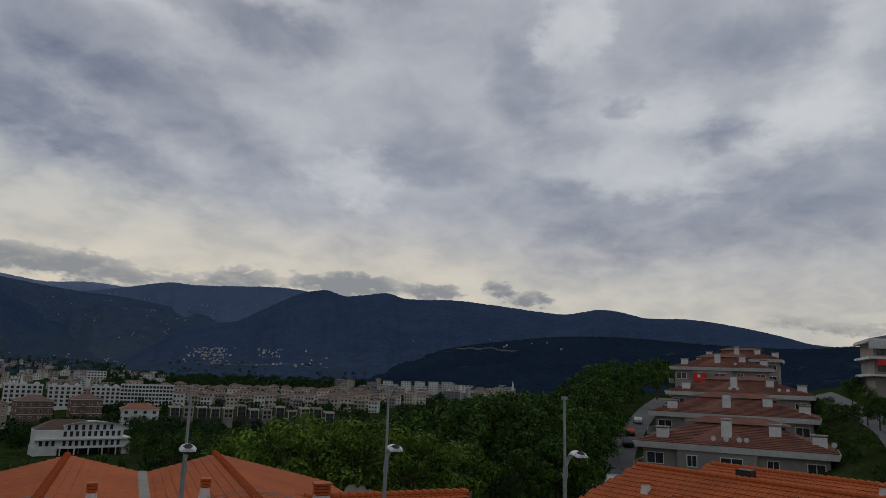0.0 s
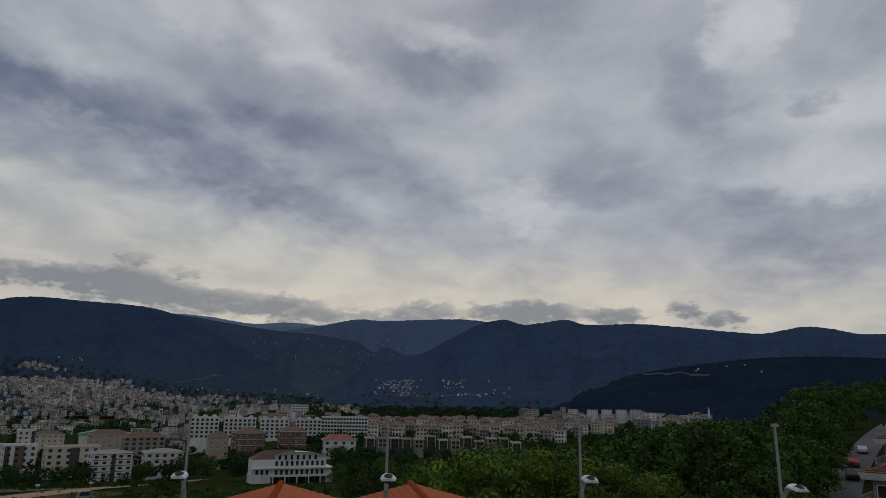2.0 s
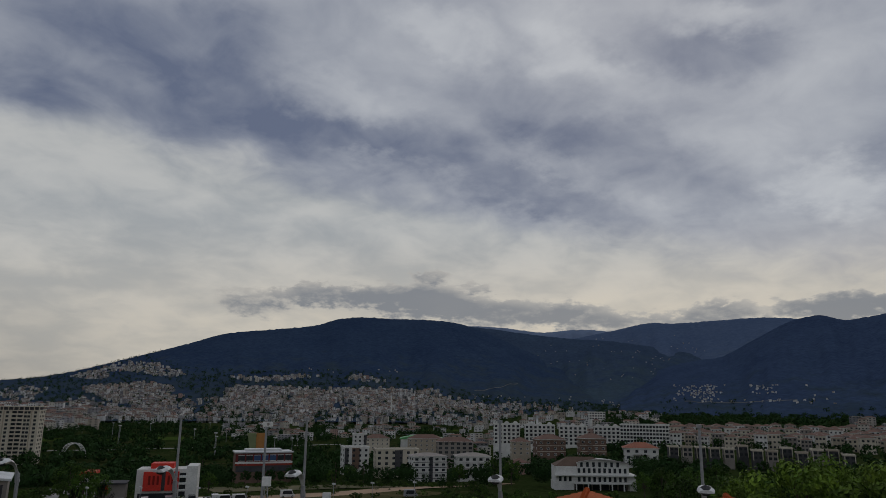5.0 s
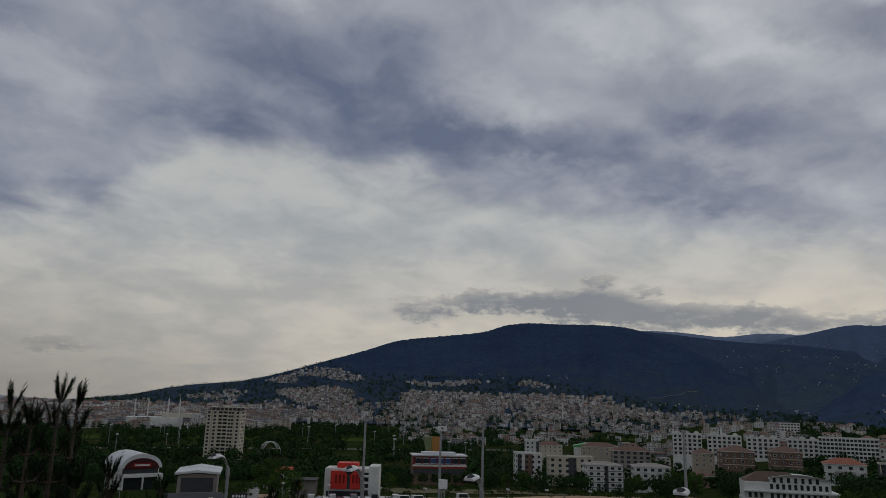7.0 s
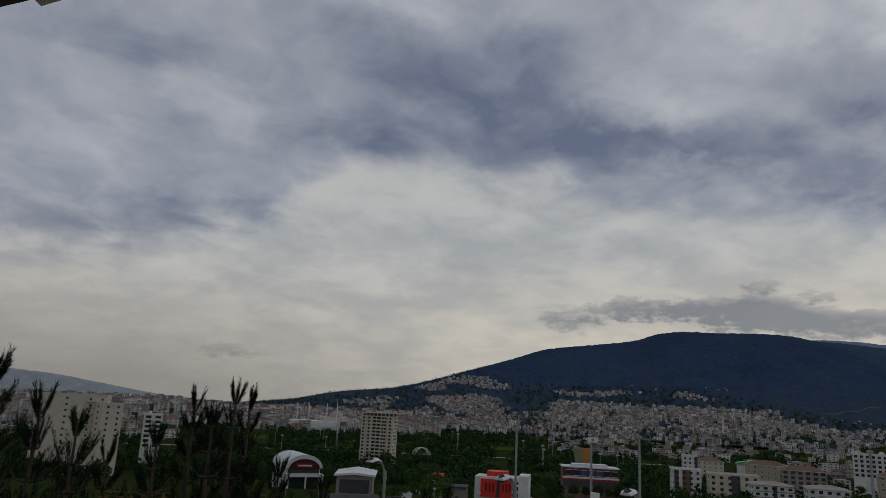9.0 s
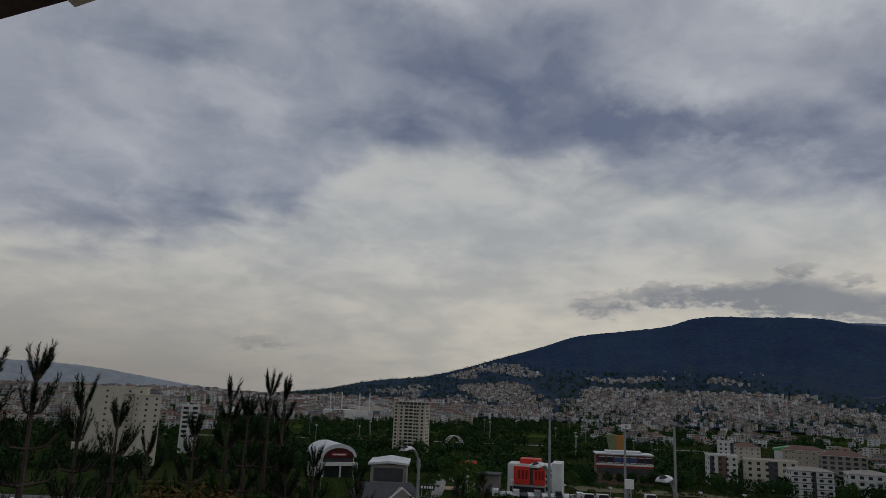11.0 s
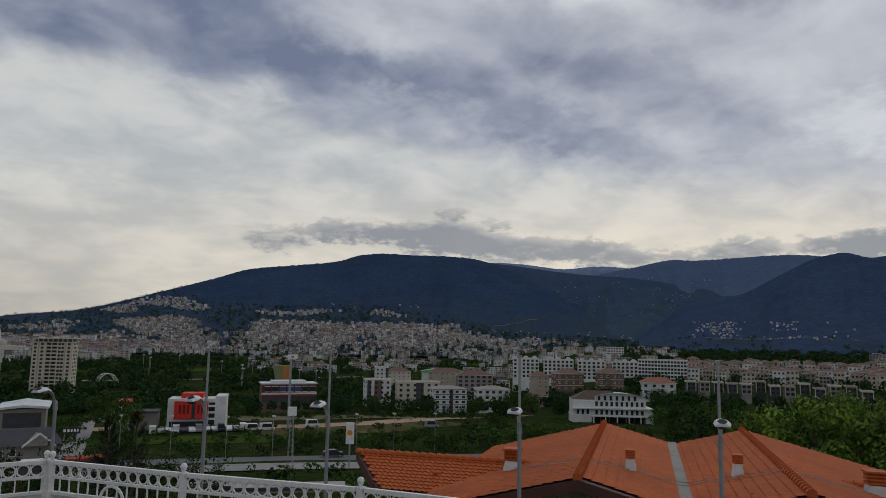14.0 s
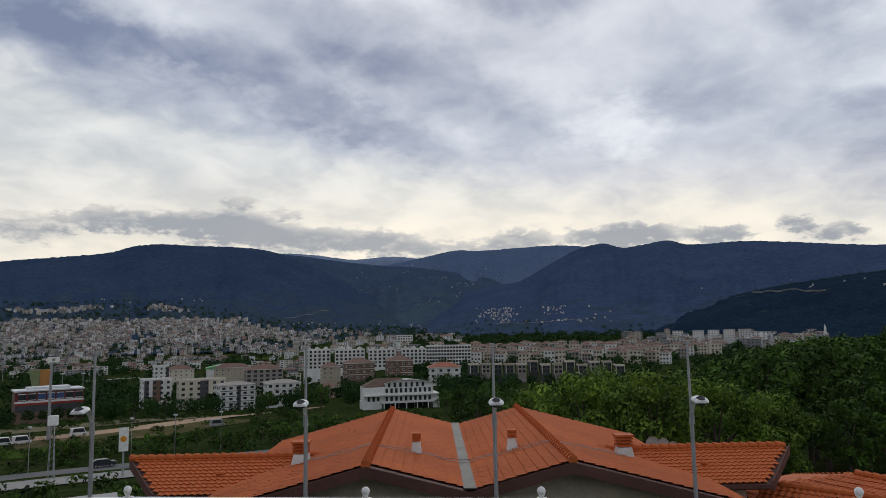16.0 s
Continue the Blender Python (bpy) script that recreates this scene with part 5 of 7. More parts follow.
def chimney_big(parent, x, y, z, s=1.0):
    b = Build().hull([(x - 0.52 * s, y - 0.45 * s, z - 0.5), (x + 0.52 * s, y - 0.45 * s, z - 0.5), (x + 0.52 * s, y + 0.45 * s, z - 0.5), (x - 0.52 * s, y + 0.45 * s, z - 0.5)],
                     [(x - 0.30 * s, y - 0.28 * s, z + 0.42 * s), (x + 0.30 * s, y - 0.28 * s, z + 0.42 * s), (x + 0.30 * s, y + 0.28 * s, z + 0.42 * s), (x - 0.30 * s, y + 0.28 * s, z + 0.42 * s)])
    ch = part("chimney", b, WHITE, parent, "white rendered chimney with brick louvres")
    for k in range(4):
        w = (0.34 if k < 3 else 0.40) * s
        z0 = z + (0.46 + 0.14 * k) * s
        part("brick_cap", Build().box((x - w, y - w * 0.9, z0), (x + w, y + w * 0.9, z0 + 0.085 * s)).box((x - 0.24 * s, y - 0.2 * s, z0 - 0.06 * s), (x + 0.24 * s, y + 0.2 * s, z0)), [TILE], ch, "orange brick cap")


def twin_house():
    m = at((0, 0, EYE), 23.6)
    th = thing("tiled_house", m, "low house with twin gables and bright orange tiles", "house")
    RL, RR, MID, Y0, Y1, ZR, SL = -2.0, 4.1, 1.05, 21.2, 35.1, -4.0, 0.26
    wall = Build()
    # gable walls and body under the roofs
    lo, hi, hb = -7.0, 9.1, -11.5
    ring = [(lo, hb), (hi, hb), (hi, -5.55), (RR, -4.32), (MID, -5.1), (RL, -4.32), (lo, -5.55)]
    wall.hull([(x, Y0 + 0.75, z) for x, z in ring], [(x, Y1 - 0.6, z) for x, z in ring])
    part("wall", wall, TAN, th)
    # roof decks, a little under the tiles
    for rx, sides in ((RL, (-1, 1)), (RR, (-1, 1))):
        for sg in sides:
            inner = (sg > 0) == (rx == RL)
            run = 3.05 if inner else 5.5
            L = math.hypot(run, run * SL)
            # tiles: x runs along the ridge, y down the slope
            if sg > 0:
                fr = slope_frame((rx, Y1, ZR), (0, -1, 0), (1, 0, -SL))
            else:
                fr = slope_frame((rx, Y0, ZR), (0, 1, 0), (-1, 0, -SL))
            deck = Build().hull([(rx, Y0, ZR - 0.2), (rx + sg * run, Y0, ZR - 0.2 - SL * run), (rx + sg * run, Y1, ZR - 0.2 - SL * run), (rx, Y1, ZR - 0.2)][::sg],
                                [(rx, Y0, ZR - 0.01), (rx + sg * run, Y0, ZR - 0.01 - SL * run), (rx + sg * run, Y1, ZR - 0.01 - SL * run), (rx, Y1, ZR - 0.01)][::sg])
            part("roof_deck", deck, MAROON, th)
            b = Build()
            tile_field(b, fr, Y1 - Y0, int(L / 0.34), lambda x, y: True, 0.232)
            f = part("roof_tiles", b, TILE, th)
            tagged(f, "", "", "", "stuff")
            # fascia on the near rake
            fa = Build().hull([(rx, Y0 - 0.06, ZR - 0.34), (rx + sg * run, Y0 - 0.06, ZR - 0.34 - SL * run), (rx + sg * run, Y0 - 0.06, ZR - 0.02 - SL * run), (rx, Y0 - 0.06, ZR - 0.02)],
                              [(rx, Y0 + 0.06, ZR - 0.34), (rx + sg * run, Y0 + 0.06, ZR - 0.34 - SL * run), (rx + sg * run, Y0 + 0.06, ZR - 0.02 - SL * run), (rx, Y0 + 0.06, ZR - 0.02)])
            part("fascia", fa, MAROON, th, "dark maroon fascia board")
        for i in range(int((Y1 - Y0) / 0.33) + 1):
            o = part("ridge_tile", CAP_TILE, None, th)
            o.location = (rx, Y0 - 0.05 + 0.33 * i, ZR + 0.03)
    part("valley_gutter", Build().hull([(MID - 0.19, Y0 - 0.05, -4.72), (MID + 0.19, Y0 - 0.05, -4.72), (MID + 0.19, Y1, -4.72), (MID - 0.19, Y1, -4.72)], [(MID - 0.19, Y0 - 0.05, -4.68), (MID + 0.19, Y0 - 0.05, -4.68), (MID + 0.19, Y1, -4.68), (MID - 0.19, Y1, -4.68)]), VALLEY, th, "grey sheet-metal valley between the gables")
    # wings: one slope to the viewer, one behind
    for sg in (-1, 1):
        xe, xr, xi = MID + sg * 10.45, MID + sg * 12.1, MID + sg * 5.0
        yr, ye, zr, ze = 26.4, 24.4, -4.6, -5.46
        body = [(xe, ze), (xi, ze), (xi, zr)]
        part("wing_wall", Build().box((min(xe - sg * 0.6, xi), ye + 0.7, -11.5), (max(xe - sg * 0.6, xi), ye + 7, -5.35)), TAN, th)
        for z0, z1 in ((-0.02, -0.22),):
            q = [(xi, yr), (xr, yr), (xe, ye), (xi, ye)]
            qz = [zr, zr, ze, ze]
            part("wing_deck", Build().hull([(x, y, z + z1) for (x, y), z in zip(q, qz)][::sg], [(x, y, z + z0) for (x, y), z in zip(q, qz)][::sg]), MAROON, th)
            q = [(xi, yr), (xi, yr + 5.5), (xe, yr + 5.5), (xr, yr)]
            qz = [zr, zr - 2, zr - 2, zr]
            part("wing_back", Build().hull([(x, y, z + z1) for (x, y), z in zip(q, qz)][::sg], [(x, y, z + z0) for (x, y), z in zip(q, qz)][::sg]), TILE, th)
        down = Vector((0, ye - yr, ze - zr))
        x0 = min(xi, xr)
        fr = slope_frame((x0, yr, zr), (1, 0, 0), down)
        L, rows, W = down.length, 11, abs(xr - xi)
        course = L / rows
        for r in range(rows):
            for c in range(int(W / 0.22)):
                x = x0 + 0.22 * c
                edge = xr + (xe - xr) * (r + 0.8) / rows
                if (sg < 0 and x < edge) or (sg > 0 and x + 0.22 > edge):
                    continue
                s = x + 0.11 - MID
                main_z = ZR - SL * (abs(s) - 3.05)
                if main_z > zr + (ze - zr) * (r + 1) / rows + 0.1:
                    continue
                o = part("tile", SINGLE_TILE, None, th)
                o.matrix_local = fr @ Matrix.Translation((0.22 * c, r * course, 0.0)) @ Matrix.Diagonal((1, course / 0.34, 1, 1))
        part("verge_board", Build().hull([(xr, yr, zr - 0.30), (xe, ye, ze - 0.30), (xe, ye, ze + 0.05), (xr, yr, zr + 0.05)], [(xr + sg * 0.05, yr, zr - 0.30), (xe + sg * 0.05, ye, ze - 0.30), (xe + sg * 0.05, ye, ze + 0.05), (xr + sg * 0.05, yr, zr + 0.05)]), MAROON, th)
        for i in range(int(W / 0.33)):
            o = part("ridge_tile", CAP_TILE, None, th)
            o.matrix_local = Matrix.Translation((x0 + 0.33 * i, yr, zr + 0.03)) @ pose(0, 0, 0, 0, 0, -90)
        part("vent_tile", Build().ball((x0 + W * 0.5, yr - 1.0, zr - 0.36), 0.13, 0, 8, 0.7), TILE, th)
        part("gutter", Build().box((min(xi, xe), ye - 0.12, ze - 0.16), (max(xi, xe), ye, ze - 0.03)), MAROON, th)
        chimney_big(th, MID + sg * 5.75, 25.6, -4.70, 0.80)
    for x, y in ((-0.6, 25.1), (2.77, 25.3)):
        z = -4.0 - SL * min(abs(x - RL), abs(x - RR))
        b = Build().hull([(x - 0.21, y - 0.2, z - 0.15), (x + 0.21, y - 0.2, z - 0.15), (x + 0.21, y + 0.2, z - 0.15), (x - 0.21, y + 0.2, z - 0.15)], [(x - 0.13, y - 0.13, z + 0.42), (x + 0.13, y - 0.13, z + 0.42), (x + 0.13, y + 0.13, z + 0.42), (x - 0.13, y + 0.13, z + 0.42)])
        ch = part("roof_vent", b, WHITE, th, "small white vent stack with brick top")
        for k in range(3):
            part("brick_cap", Build().box((x - 0.16, y - 0.16, z + 0.44 + 0.1 * k), (x + 0.16, y + 0.16, z + 0.51 + 0.1 * k)).box((x - 0.11, y - 0.11, z + 0.40 + 0.1 * k), (x + 0.11, y + 0.11, z + 0.44 + 0.1 * k)), TILE, ch)
    # loose cables slung over the roof
    for off in (0.0, 0.35):
        pts = []
        for i in range(41):
            x = -4.6 + 11.2 * i / 40
            d = min(abs(x - RL), abs(x - RR))
            pts.append((x, 24.3 + off + 0.9 * d * 0.25 + 0.12 * math.sin(i * 0.9 + off * 5), ZR - SL * d + 0.10 + 0.02 * math.sin(i * 1.7)))
        part("cable", Build().tube(pts, [0.010] * len(pts), 5), CONC, th, "pale cable lying over the tiles")


twin_house()


def dish(bearing, far, up, r, face, mat=None):
    th = thing("satellite_dish", at(spot(bearing, far, up), face), "round pale satellite dish on a short mast", "satellite dish", "satellite dishes")
    b = Build()
    n = 14
    for ring, (rad, y) in enumerate(((0.02, 0.10), (0.5, 0.07), (1.0, 0.0))):
        b.v += [(r * rad * math.cos(2 * math.pi * j / n), r * y * 2, r * rad * math.sin(2 * math.pi * j / n) + r) for j in range(n)]
        if ring:
            k = ring * n
            b.f += [(k - n + j, k - n + (j + 1) % n, k + (j + 1) % n, k + j) for j in range(n)]
            b.s += [0] * n
    bk = len(b.v)
    b.v += [(v[0] * 0.99, v[1] + 0.03, v[2]) for v in b.v[2 * n:3 * n]]
    b.f.append(tuple(bk + j for j in range(n)))
    b.s.append(0)
    part("reflector", b, CONC, th)
    part("mast", Build().tube([(0, 0.1, -0.8), (0, 0.1, r)], [0.03, 0.03], 6), STEEL, th)
    part("feed_arm", Build().tube([(0, 0.05, 0.15 * r), (0, -0.8 * r, 0.9 * r)], [0.015, 0.012], 5), STEEL, th)


for b, d, up, r in ((-6.5, 34, -5.8, 0.33), (-5.7, 34.3, -5.8, 0.28), (-5.0, 34.6, -5.85, 0.22)):
    dish(b, d, up, r, 20)


def lower_roof(label, start, heading, length, up, run, drop, vents=(), group="", hip=0.8, wall_up=-12):
    """A tiled roof with a level ridge, seen from above its near slope."""
    p = spot(start[0], start[1], up)
    th = thing("tiled_house", at(p, heading), label, "house", group)
    # local x runs along the ridge, y away from the viewer
    part("wall", Build().box((0.5, -run + 0.6, wall_up - up), (length, run - 0.6, -drop - 0.1)), TAN, th)
    for sg in (-1, 1):
        L = math.hypot(run, drop)
        fr = slope_frame((-hip * run, 0, 0), (1, 0, 0), (0, sg * run, -drop))
        b = Build()
        tile_field(b, fr, length + hip * run, int(L / 0.34), lambda x, y: x > hip * run * (1 - y / L) - 0.1, 0.22)
        tagged(part("roof_tiles", b, TILE, th), "", "", "", "stuff")
        part("roof_deck", Build().hull([(0, 0, -0.2), (length, 0, -0.2), (length, sg * run, -0.2 - drop), (-hip * run, sg * run, -0.2 - drop)], [(0, 0, -0.02), (length, 0, -0.02), (length, sg * run, -0.02 - drop), (-hip * run, sg * run, -0.02 - drop)]), MAROON, th)
    part("hip_end", Build().hull([(0, 0, -0.03), (-hip * run, -run, -drop - 0.03), (-hip * run, run, -drop - 0.03)], [(0, 0, 0.03), (-hip * run, -run, -drop + 0.03), (-hip * run, run, -drop + 0.03)]), TILE, th)
    for i in range(int(length / 0.33)):
        o = part("ridge_tile", CAP_TILE, None, th)
        o.matrix_local = Matrix.Translation((0.33 * i, 0, 0.03)) @ pose(0, 0, 0, 0, 0, -90)
    for x, y, kind in vents:
        z = -abs(y) * drop / run
        if kind == "brick":
            v = part("roof_vent", Build().box((x - 0.2, y - 0.2, z - 0.2), (x + 0.2, y + 0.2, z + 0.3)), TILE, th, "short brick vent")
            part("brick_cap", Build().box((x - 0.26, y - 0.26, z + 0.3), (x + 0.26, y + 0.26, z + 0.38)), TILE, v)
        elif kind == "dark":
            v = part("roof_vent", Build().box((x - 0.22, y - 0.22, z - 0.2), (x + 0.22, y + 0.22, z + 0.15)), CONC, th, "roof vent with a dark cowl")
            part("cowl", Build().box((x - 0.36, y - 0.3, z + 0.15), (x + 0.36, y + 0.3, z + 0.55)), DARK, v)
        else:
            v = part("roof_vent", Build().hull([(x - 0.2, y - 0.2, z - 0.2), (x + 0.2, y - 0.2, z - 0.2), (x + 0.2, y + 0.2, z - 0.2), (x - 0.2, y + 0.2, z - 0.2)], [(x - 0.14, y - 0.14, z + 0.4), (x + 0.14, y - 0.14, z + 0.4), (x + 0.14, y + 0.14, z + 0.4), (x - 0.14, y + 0.14, z + 0.4)]), WHITE, th, "small white vent stack")
            part("brick_cap", Build().box((x - 0.18, y - 0.18, z + 0.4), (x + 0.18, y + 0.18, z + 0.5)), TILE, v)
    return th


lower_roof("orange tiled roof with small vents, seen from above", (20.9, 40, ), -50, 17, -4.06, 5.2, 1.9, ((2.4, -1.2, "dark"), (4.0, -3.2, "brick"), (7.0, -2.2, "brick"), (8.2, -0.9, "white")), "roofs below the terrace", hip=0.3)
lower_roof("orange tiled roof end with two white vents", (15.6, 38.5), -50, 12, -4.2, 3.0, 1.7, ((1.6, -1.7, "white"), (3.6, -2.2, "white")), "roofs below the terrace", hip=0.5)
lower_roof("low orange tiled roof beside the twin-gable house", (7.0, 31, ), -40, 8, -5.75, 4.2, 1.5, (), "roofs below the terrace", hip=1.4)
lower_roof("low orange tiled lean-to roof", (1.6, 29), -20, 4.5, -5.95, 3.4, 1.2, (), "roofs below the terrace", hip=0.2)


# ---------------------------------------------------------------- terraced flats on the slope, and the roads
def terraced_flat(b0, b1, far, eave_up, drop, turn, seed, storeys=2, dishes=(), flag=False, cols=5, width=None):
    bm = (b0 + b1) / 2
    w = width or far * (math.tan(radians(b1 - bm)) + math.tan(radians(bm - b0)))
    h = 3.0 * storeys
    jr = random.Random(seed)
    th = thing("terraced_flats", at(spot(bm, far, eave_up - h), -bm + turn), "grey rendered flats with white eaves and weathered tiled roof", "building", "terraced flats on the slope")
    x = w / 2
    part("wall", Build().box((-x + 0.9, 0.9, -drop), (x - 0.9, 13, h - 0.02)), GREY, th)
    part("bay", Build().box((-x * 0.55, 0.2, -drop), (x * 0.25, 0.9, h - 0.02)), GREY, th)
    part("eave", Build().hull([(-x, 0, h), (x, 0, h), (x, 14, h), (-x, 14, h)], [(-x - 0.25, -0.25, h + 0.75), (x + 0.25, -0.25, h + 0.75), (x + 0.25, 14.2, h + 0.75), (-x - 0.25, 14.2, h + 0.75)]), WHITE, th, "thick white eave band")
    # roof: a broad hip with a raised middle, laid in courses
    z = h + 0.78
    ridge = 2.3
    r = Build()
    corners = [(-x - 0.1, -0.1), (x + 0.1, -0.1), (x + 0.1, 14), (-x - 0.1, 14)]
    tops = [(-x + 7.2, 7), (x - 7.2, 7)]
    steps = 14
    for k in range(steps):
        u0, u1 = k / steps, (k + 1) / steps
        lo = [(cx + (tops[0 if i in (0, 3) else 1][0] - cx) * u0, cy + (7 - cy) * u0) for i, (cx, cy) in enumerate(corners)]
        hi = [(cx + (tops[0 if i in (0, 3) else 1][0] - cx) * u1, cy + (7 - cy) * u1) for i, (cx, cy) in enumerate(corners)]
        for i in range(4):
            j = (i + 1) % 4
            n = 10
            for q in range(n):
                a0, a1 = q / n, (q + 1) / n
                lift = jr.uniform(0, 0.035)

                def pt(P, Q, a, zz):
                    return (P[0] + (Q[0] - P[0]) * a, P[1] + (Q[1] - P[1]) * a, zz)
                r.face([pt(lo[i], lo[j], a0, z + ridge * u0 + 0.10 + lift), pt(lo[i], lo[j], a1, z + ridge * u0 + 0.10 + lift), pt(hi[i], hi[j], a1, z + ridge * u1 + 0.02), pt(hi[i], hi[j], a0, z + ridge * u1 + 0.02)])
                r.face([pt(lo[i], lo[j], a0, z + ridge * u0), pt(lo[i], lo[j], a1, z + ridge * u0), pt(lo[i], lo[j], a1, z + ridge * u0 + 0.10 + lift), pt(lo[i], lo[j], a0, z + ridge * u0 + 0.10 + lift)])
    tagged(part("roof_tiles", r, TILE_OLD, th), "", "", "", "stuff")
    # near gablet standing forward on the roof
    gx = -x * 0.12
    part("roof_gablet", Build().hull([(gx - 4.2, 0.2, z), (gx + 4.2, 0.2, z), (gx, 6.2, z + 1.9)], [(gx - 4.2, 0.4, z + 0.2), (gx + 4.2, 0.4, z + 0.2), (gx, 6.4, z + 2.35)]), TILE_OLD, th)
    # clerestory
    cl = part("clerestory", Build().box((-x * 0.48, 7.6, z + 0.6), (x * 0.5, 11, z + 2.5)), WHITE, th)
    for k in range(6):
        xx = -x * 0.42 + k * x * 0.165
        part("window", Build().box((xx, 7.5, z + 1.75), (xx + x * 0.11, 7.59, z + 2.35)), GLASS, cl)
    part("upper_roof", Build().hull([(-x * 0.55, 6.6, z + 2.5), (x * 0.57, 6.6, z + 2.5), (x * 0.57, 12, z + 2.5), (-x * 0.55, 12, z + 2.5)], [(-x * 0.3, 9.2, z + 3.3), (x * 0.3, 9.2, z + 3.3), (x * 0.3, 9.6, z + 3.3), (-x * 0.3, 9.6, z + 3.3)]), TILE_OLD, th)
    for cx, cy, ch, cw in ((-x * 0.72, 1.9, 1.9, 0.75), (-x * 0.06, 3.0, 2.9, 0.6), (x * 0.42, 4.4, 2.0, 0.7), (x * 0.84, 2.6, 1.7, 0.8)):
        zc = z + ridge * min(1.0, cy / 7)
        c = part("chimney", Build().box((cx - cw, cy - 0.5, z - 0.3), (cx + cw, cy + 0.5, zc + ch - 0.9)), WHITE, th, "white rendered chimney")
        part("cap", Build().box((cx - cw - 0.12, cy - 0.62, zc + ch - 0.72), (cx + cw + 0.12, cy + 0.62, zc + ch - 0.58)).box((cx - cw + 0.15, cy - 0.38, zc + ch - 0.9), (cx + cw - 0.15, cy + 0.38, zc + ch - 0.72)), CONC, c)
    for s in range(storeys):
        for k in range(cols):
            xx = -x + 2.4 + (2 * x - 4.8) * k / (cols - 1)
            yy = 0.2 if -x * 0.55 < xx < x * 0.25 else 0.9
            wide = (2.2, 1.3, 2.6, 1.4, 2.0)[k % 5]
            o = part("window", window_mesh(wide, 1.5), None, th)
            o.location = (xx, yy, s * 3.0 + 0.95)
        o = part("window", window_mesh(1.4, 1.5), None, th)
        o.location = (-x + 0.9, 5, s * 3.0 + 0.95)
        o.rotation_euler = (0, 0, radians(-90))
        part("balcony", Build().box((-x - 0.6, 1.6, s * 3.0 - 0.1), (-x + 0.9, 8.5, s * 3.0 + 0.1), 0).box((-x - 0.6, 1.6, s * 3.0 + 0.1), (-x - 0.5, 8.5, s * 3.0 + 1.0), 1), [CONC, WHITE], th)
    for dx, dy in dishes:
        part("dish", Build().hull([(x * dx + 0.32 * math.cos(2 * math.pi * j / 12), dy, z + 0.85 + 0.32 * math.sin(2 * math.pi * j / 12)) for j in range(12)], [(x * dx + 0.32 * math.cos(2 * math.pi * j / 12), dy + 0.06, z + 0.85 + 0.32 * math.sin(2 * math.pi * j / 12)) for j in range(12)]), PLASTIC, th, "pale satellite dish")
        part("dish_mast", Build().tube([(x * dx, dy + 0.1, z), (x * dx, dy + 0.1, z + 0.85)], [0.03, 0.03], 5), STEEL, th)
    if flag:
        part("flag", Build().box((-x * 0.53, -0.32, h - 2.5), (-x * 0.26, -0.27, h - 0.6)), RED, th, "large red banner hung from the eave")
        part("flag_emblem", Build().tube([(-x * 0.41, -0.335, h - 1.35), (-x * 0.41, -0.325, h - 1.35)], [0.4, 0.4], 14), WHITE, th)
    return th


terraced_flat(15.4, 29.3, 96, -8.3, 7, -5, 1, 2, ((-0.18, 0.9), (-0.05, 0.9), (0.08, 0.9), (0.15, 1.2), (0.97, 3.0)))
terraced_flat(16.5, 28.3, 120, -5.3, 7, -5, 2, 2)
terraced_flat(17.8, 28.1, 145, -2.2, 7, -5, 3, 2, ((-0.1, 1.0), (0.0, 1.0), (0.55, 1.2), (0.66, 1.2)))
terraced_flat(18.2, 25.4, 172, 3.2, 8, -5, 4, 3, ((0.3, 1.0),), True)
terraced_flat(20.2, 26.1, 200, 6.2, 8, -5, 5, 3)


def corner_block():
    th = thing("apartment_building", at(spot(33.9, 155, 2.7), -33.9 + 12), "grey flats with white slabs and a red balcony band", "building")
    part("wall", Build().box((-5.5, 0.8, -4), (9, 14, 6.3)), GREY, th)
    for z in (-0.1, 3.1, 6.2):
        part("slab", Build().box((-6.6, -0.9, z), (9.6, 14.4, z + 0.45)), WHITE, th)
    part("red_balcony", Build().box((-5.2, -0.9, 1.9), (9.6, -0.6, 3.1)), RED, th)
    part("white_balcony", Build().box((-6.4, -0.9, 5.0), (-0.4, -0.6, 6.2)), WHITE, th)
    for x in (-4.0, -1.0, 2.2):
        for z in (0.8, 3.9):
            part("window", window_mesh(1.9, 1.9, "dark"), None, th).location = (x, 0.8, z)
    r = Build()
    hip_roof(r, -5.8, 9, 0.5, 13.5, 6.65, 1.7, 0.5)
    part("roof", r, [CHAR, WHITE], th)


corner_block()


def strip(name, line, half, mat, label, category, lift=0.12, kind="structure"):
    """A ribbon laid on the land along (bearing, distance) points."""
    pts = []
    for (b0, d0), (b1, d1) in zip(line, line[1:]):
        p, q = spot(b0, d0), spot(b1, d1)
        n = max(2, int((q - p).length / 4))
        pts += [p + (q - p) * i / n for i in range(n)]
    pts.append(spot(*line[-1]))
    verts, faces = [], []
    for i, p in enumerate(pts):
        t = (pts[min(i + 1, len(pts) - 1)] - pts[max(i - 1, 0)])
        s = Vector((-t.y, t.x, 0)).normalized()
        for off in (-half, -half * 0.34, half * 0.34, half):
            q = p + s * off
            q.z = EYE + ground_up(math.degrees(math.atan2(q.x, q.y)), math.hypot(q.x, q.y)) + lift * 0.6 + 0.06
            verts.append(tuple(q))
    for i in range(len(pts) - 1):
        for k in range(3):
            a = 4 * i + k
            faces.append((a, a + 1, a + 5, a + 4))
    return tagged(new(name, mesh_of(name, verts, faces, [mat])), label, category, kind=kind)


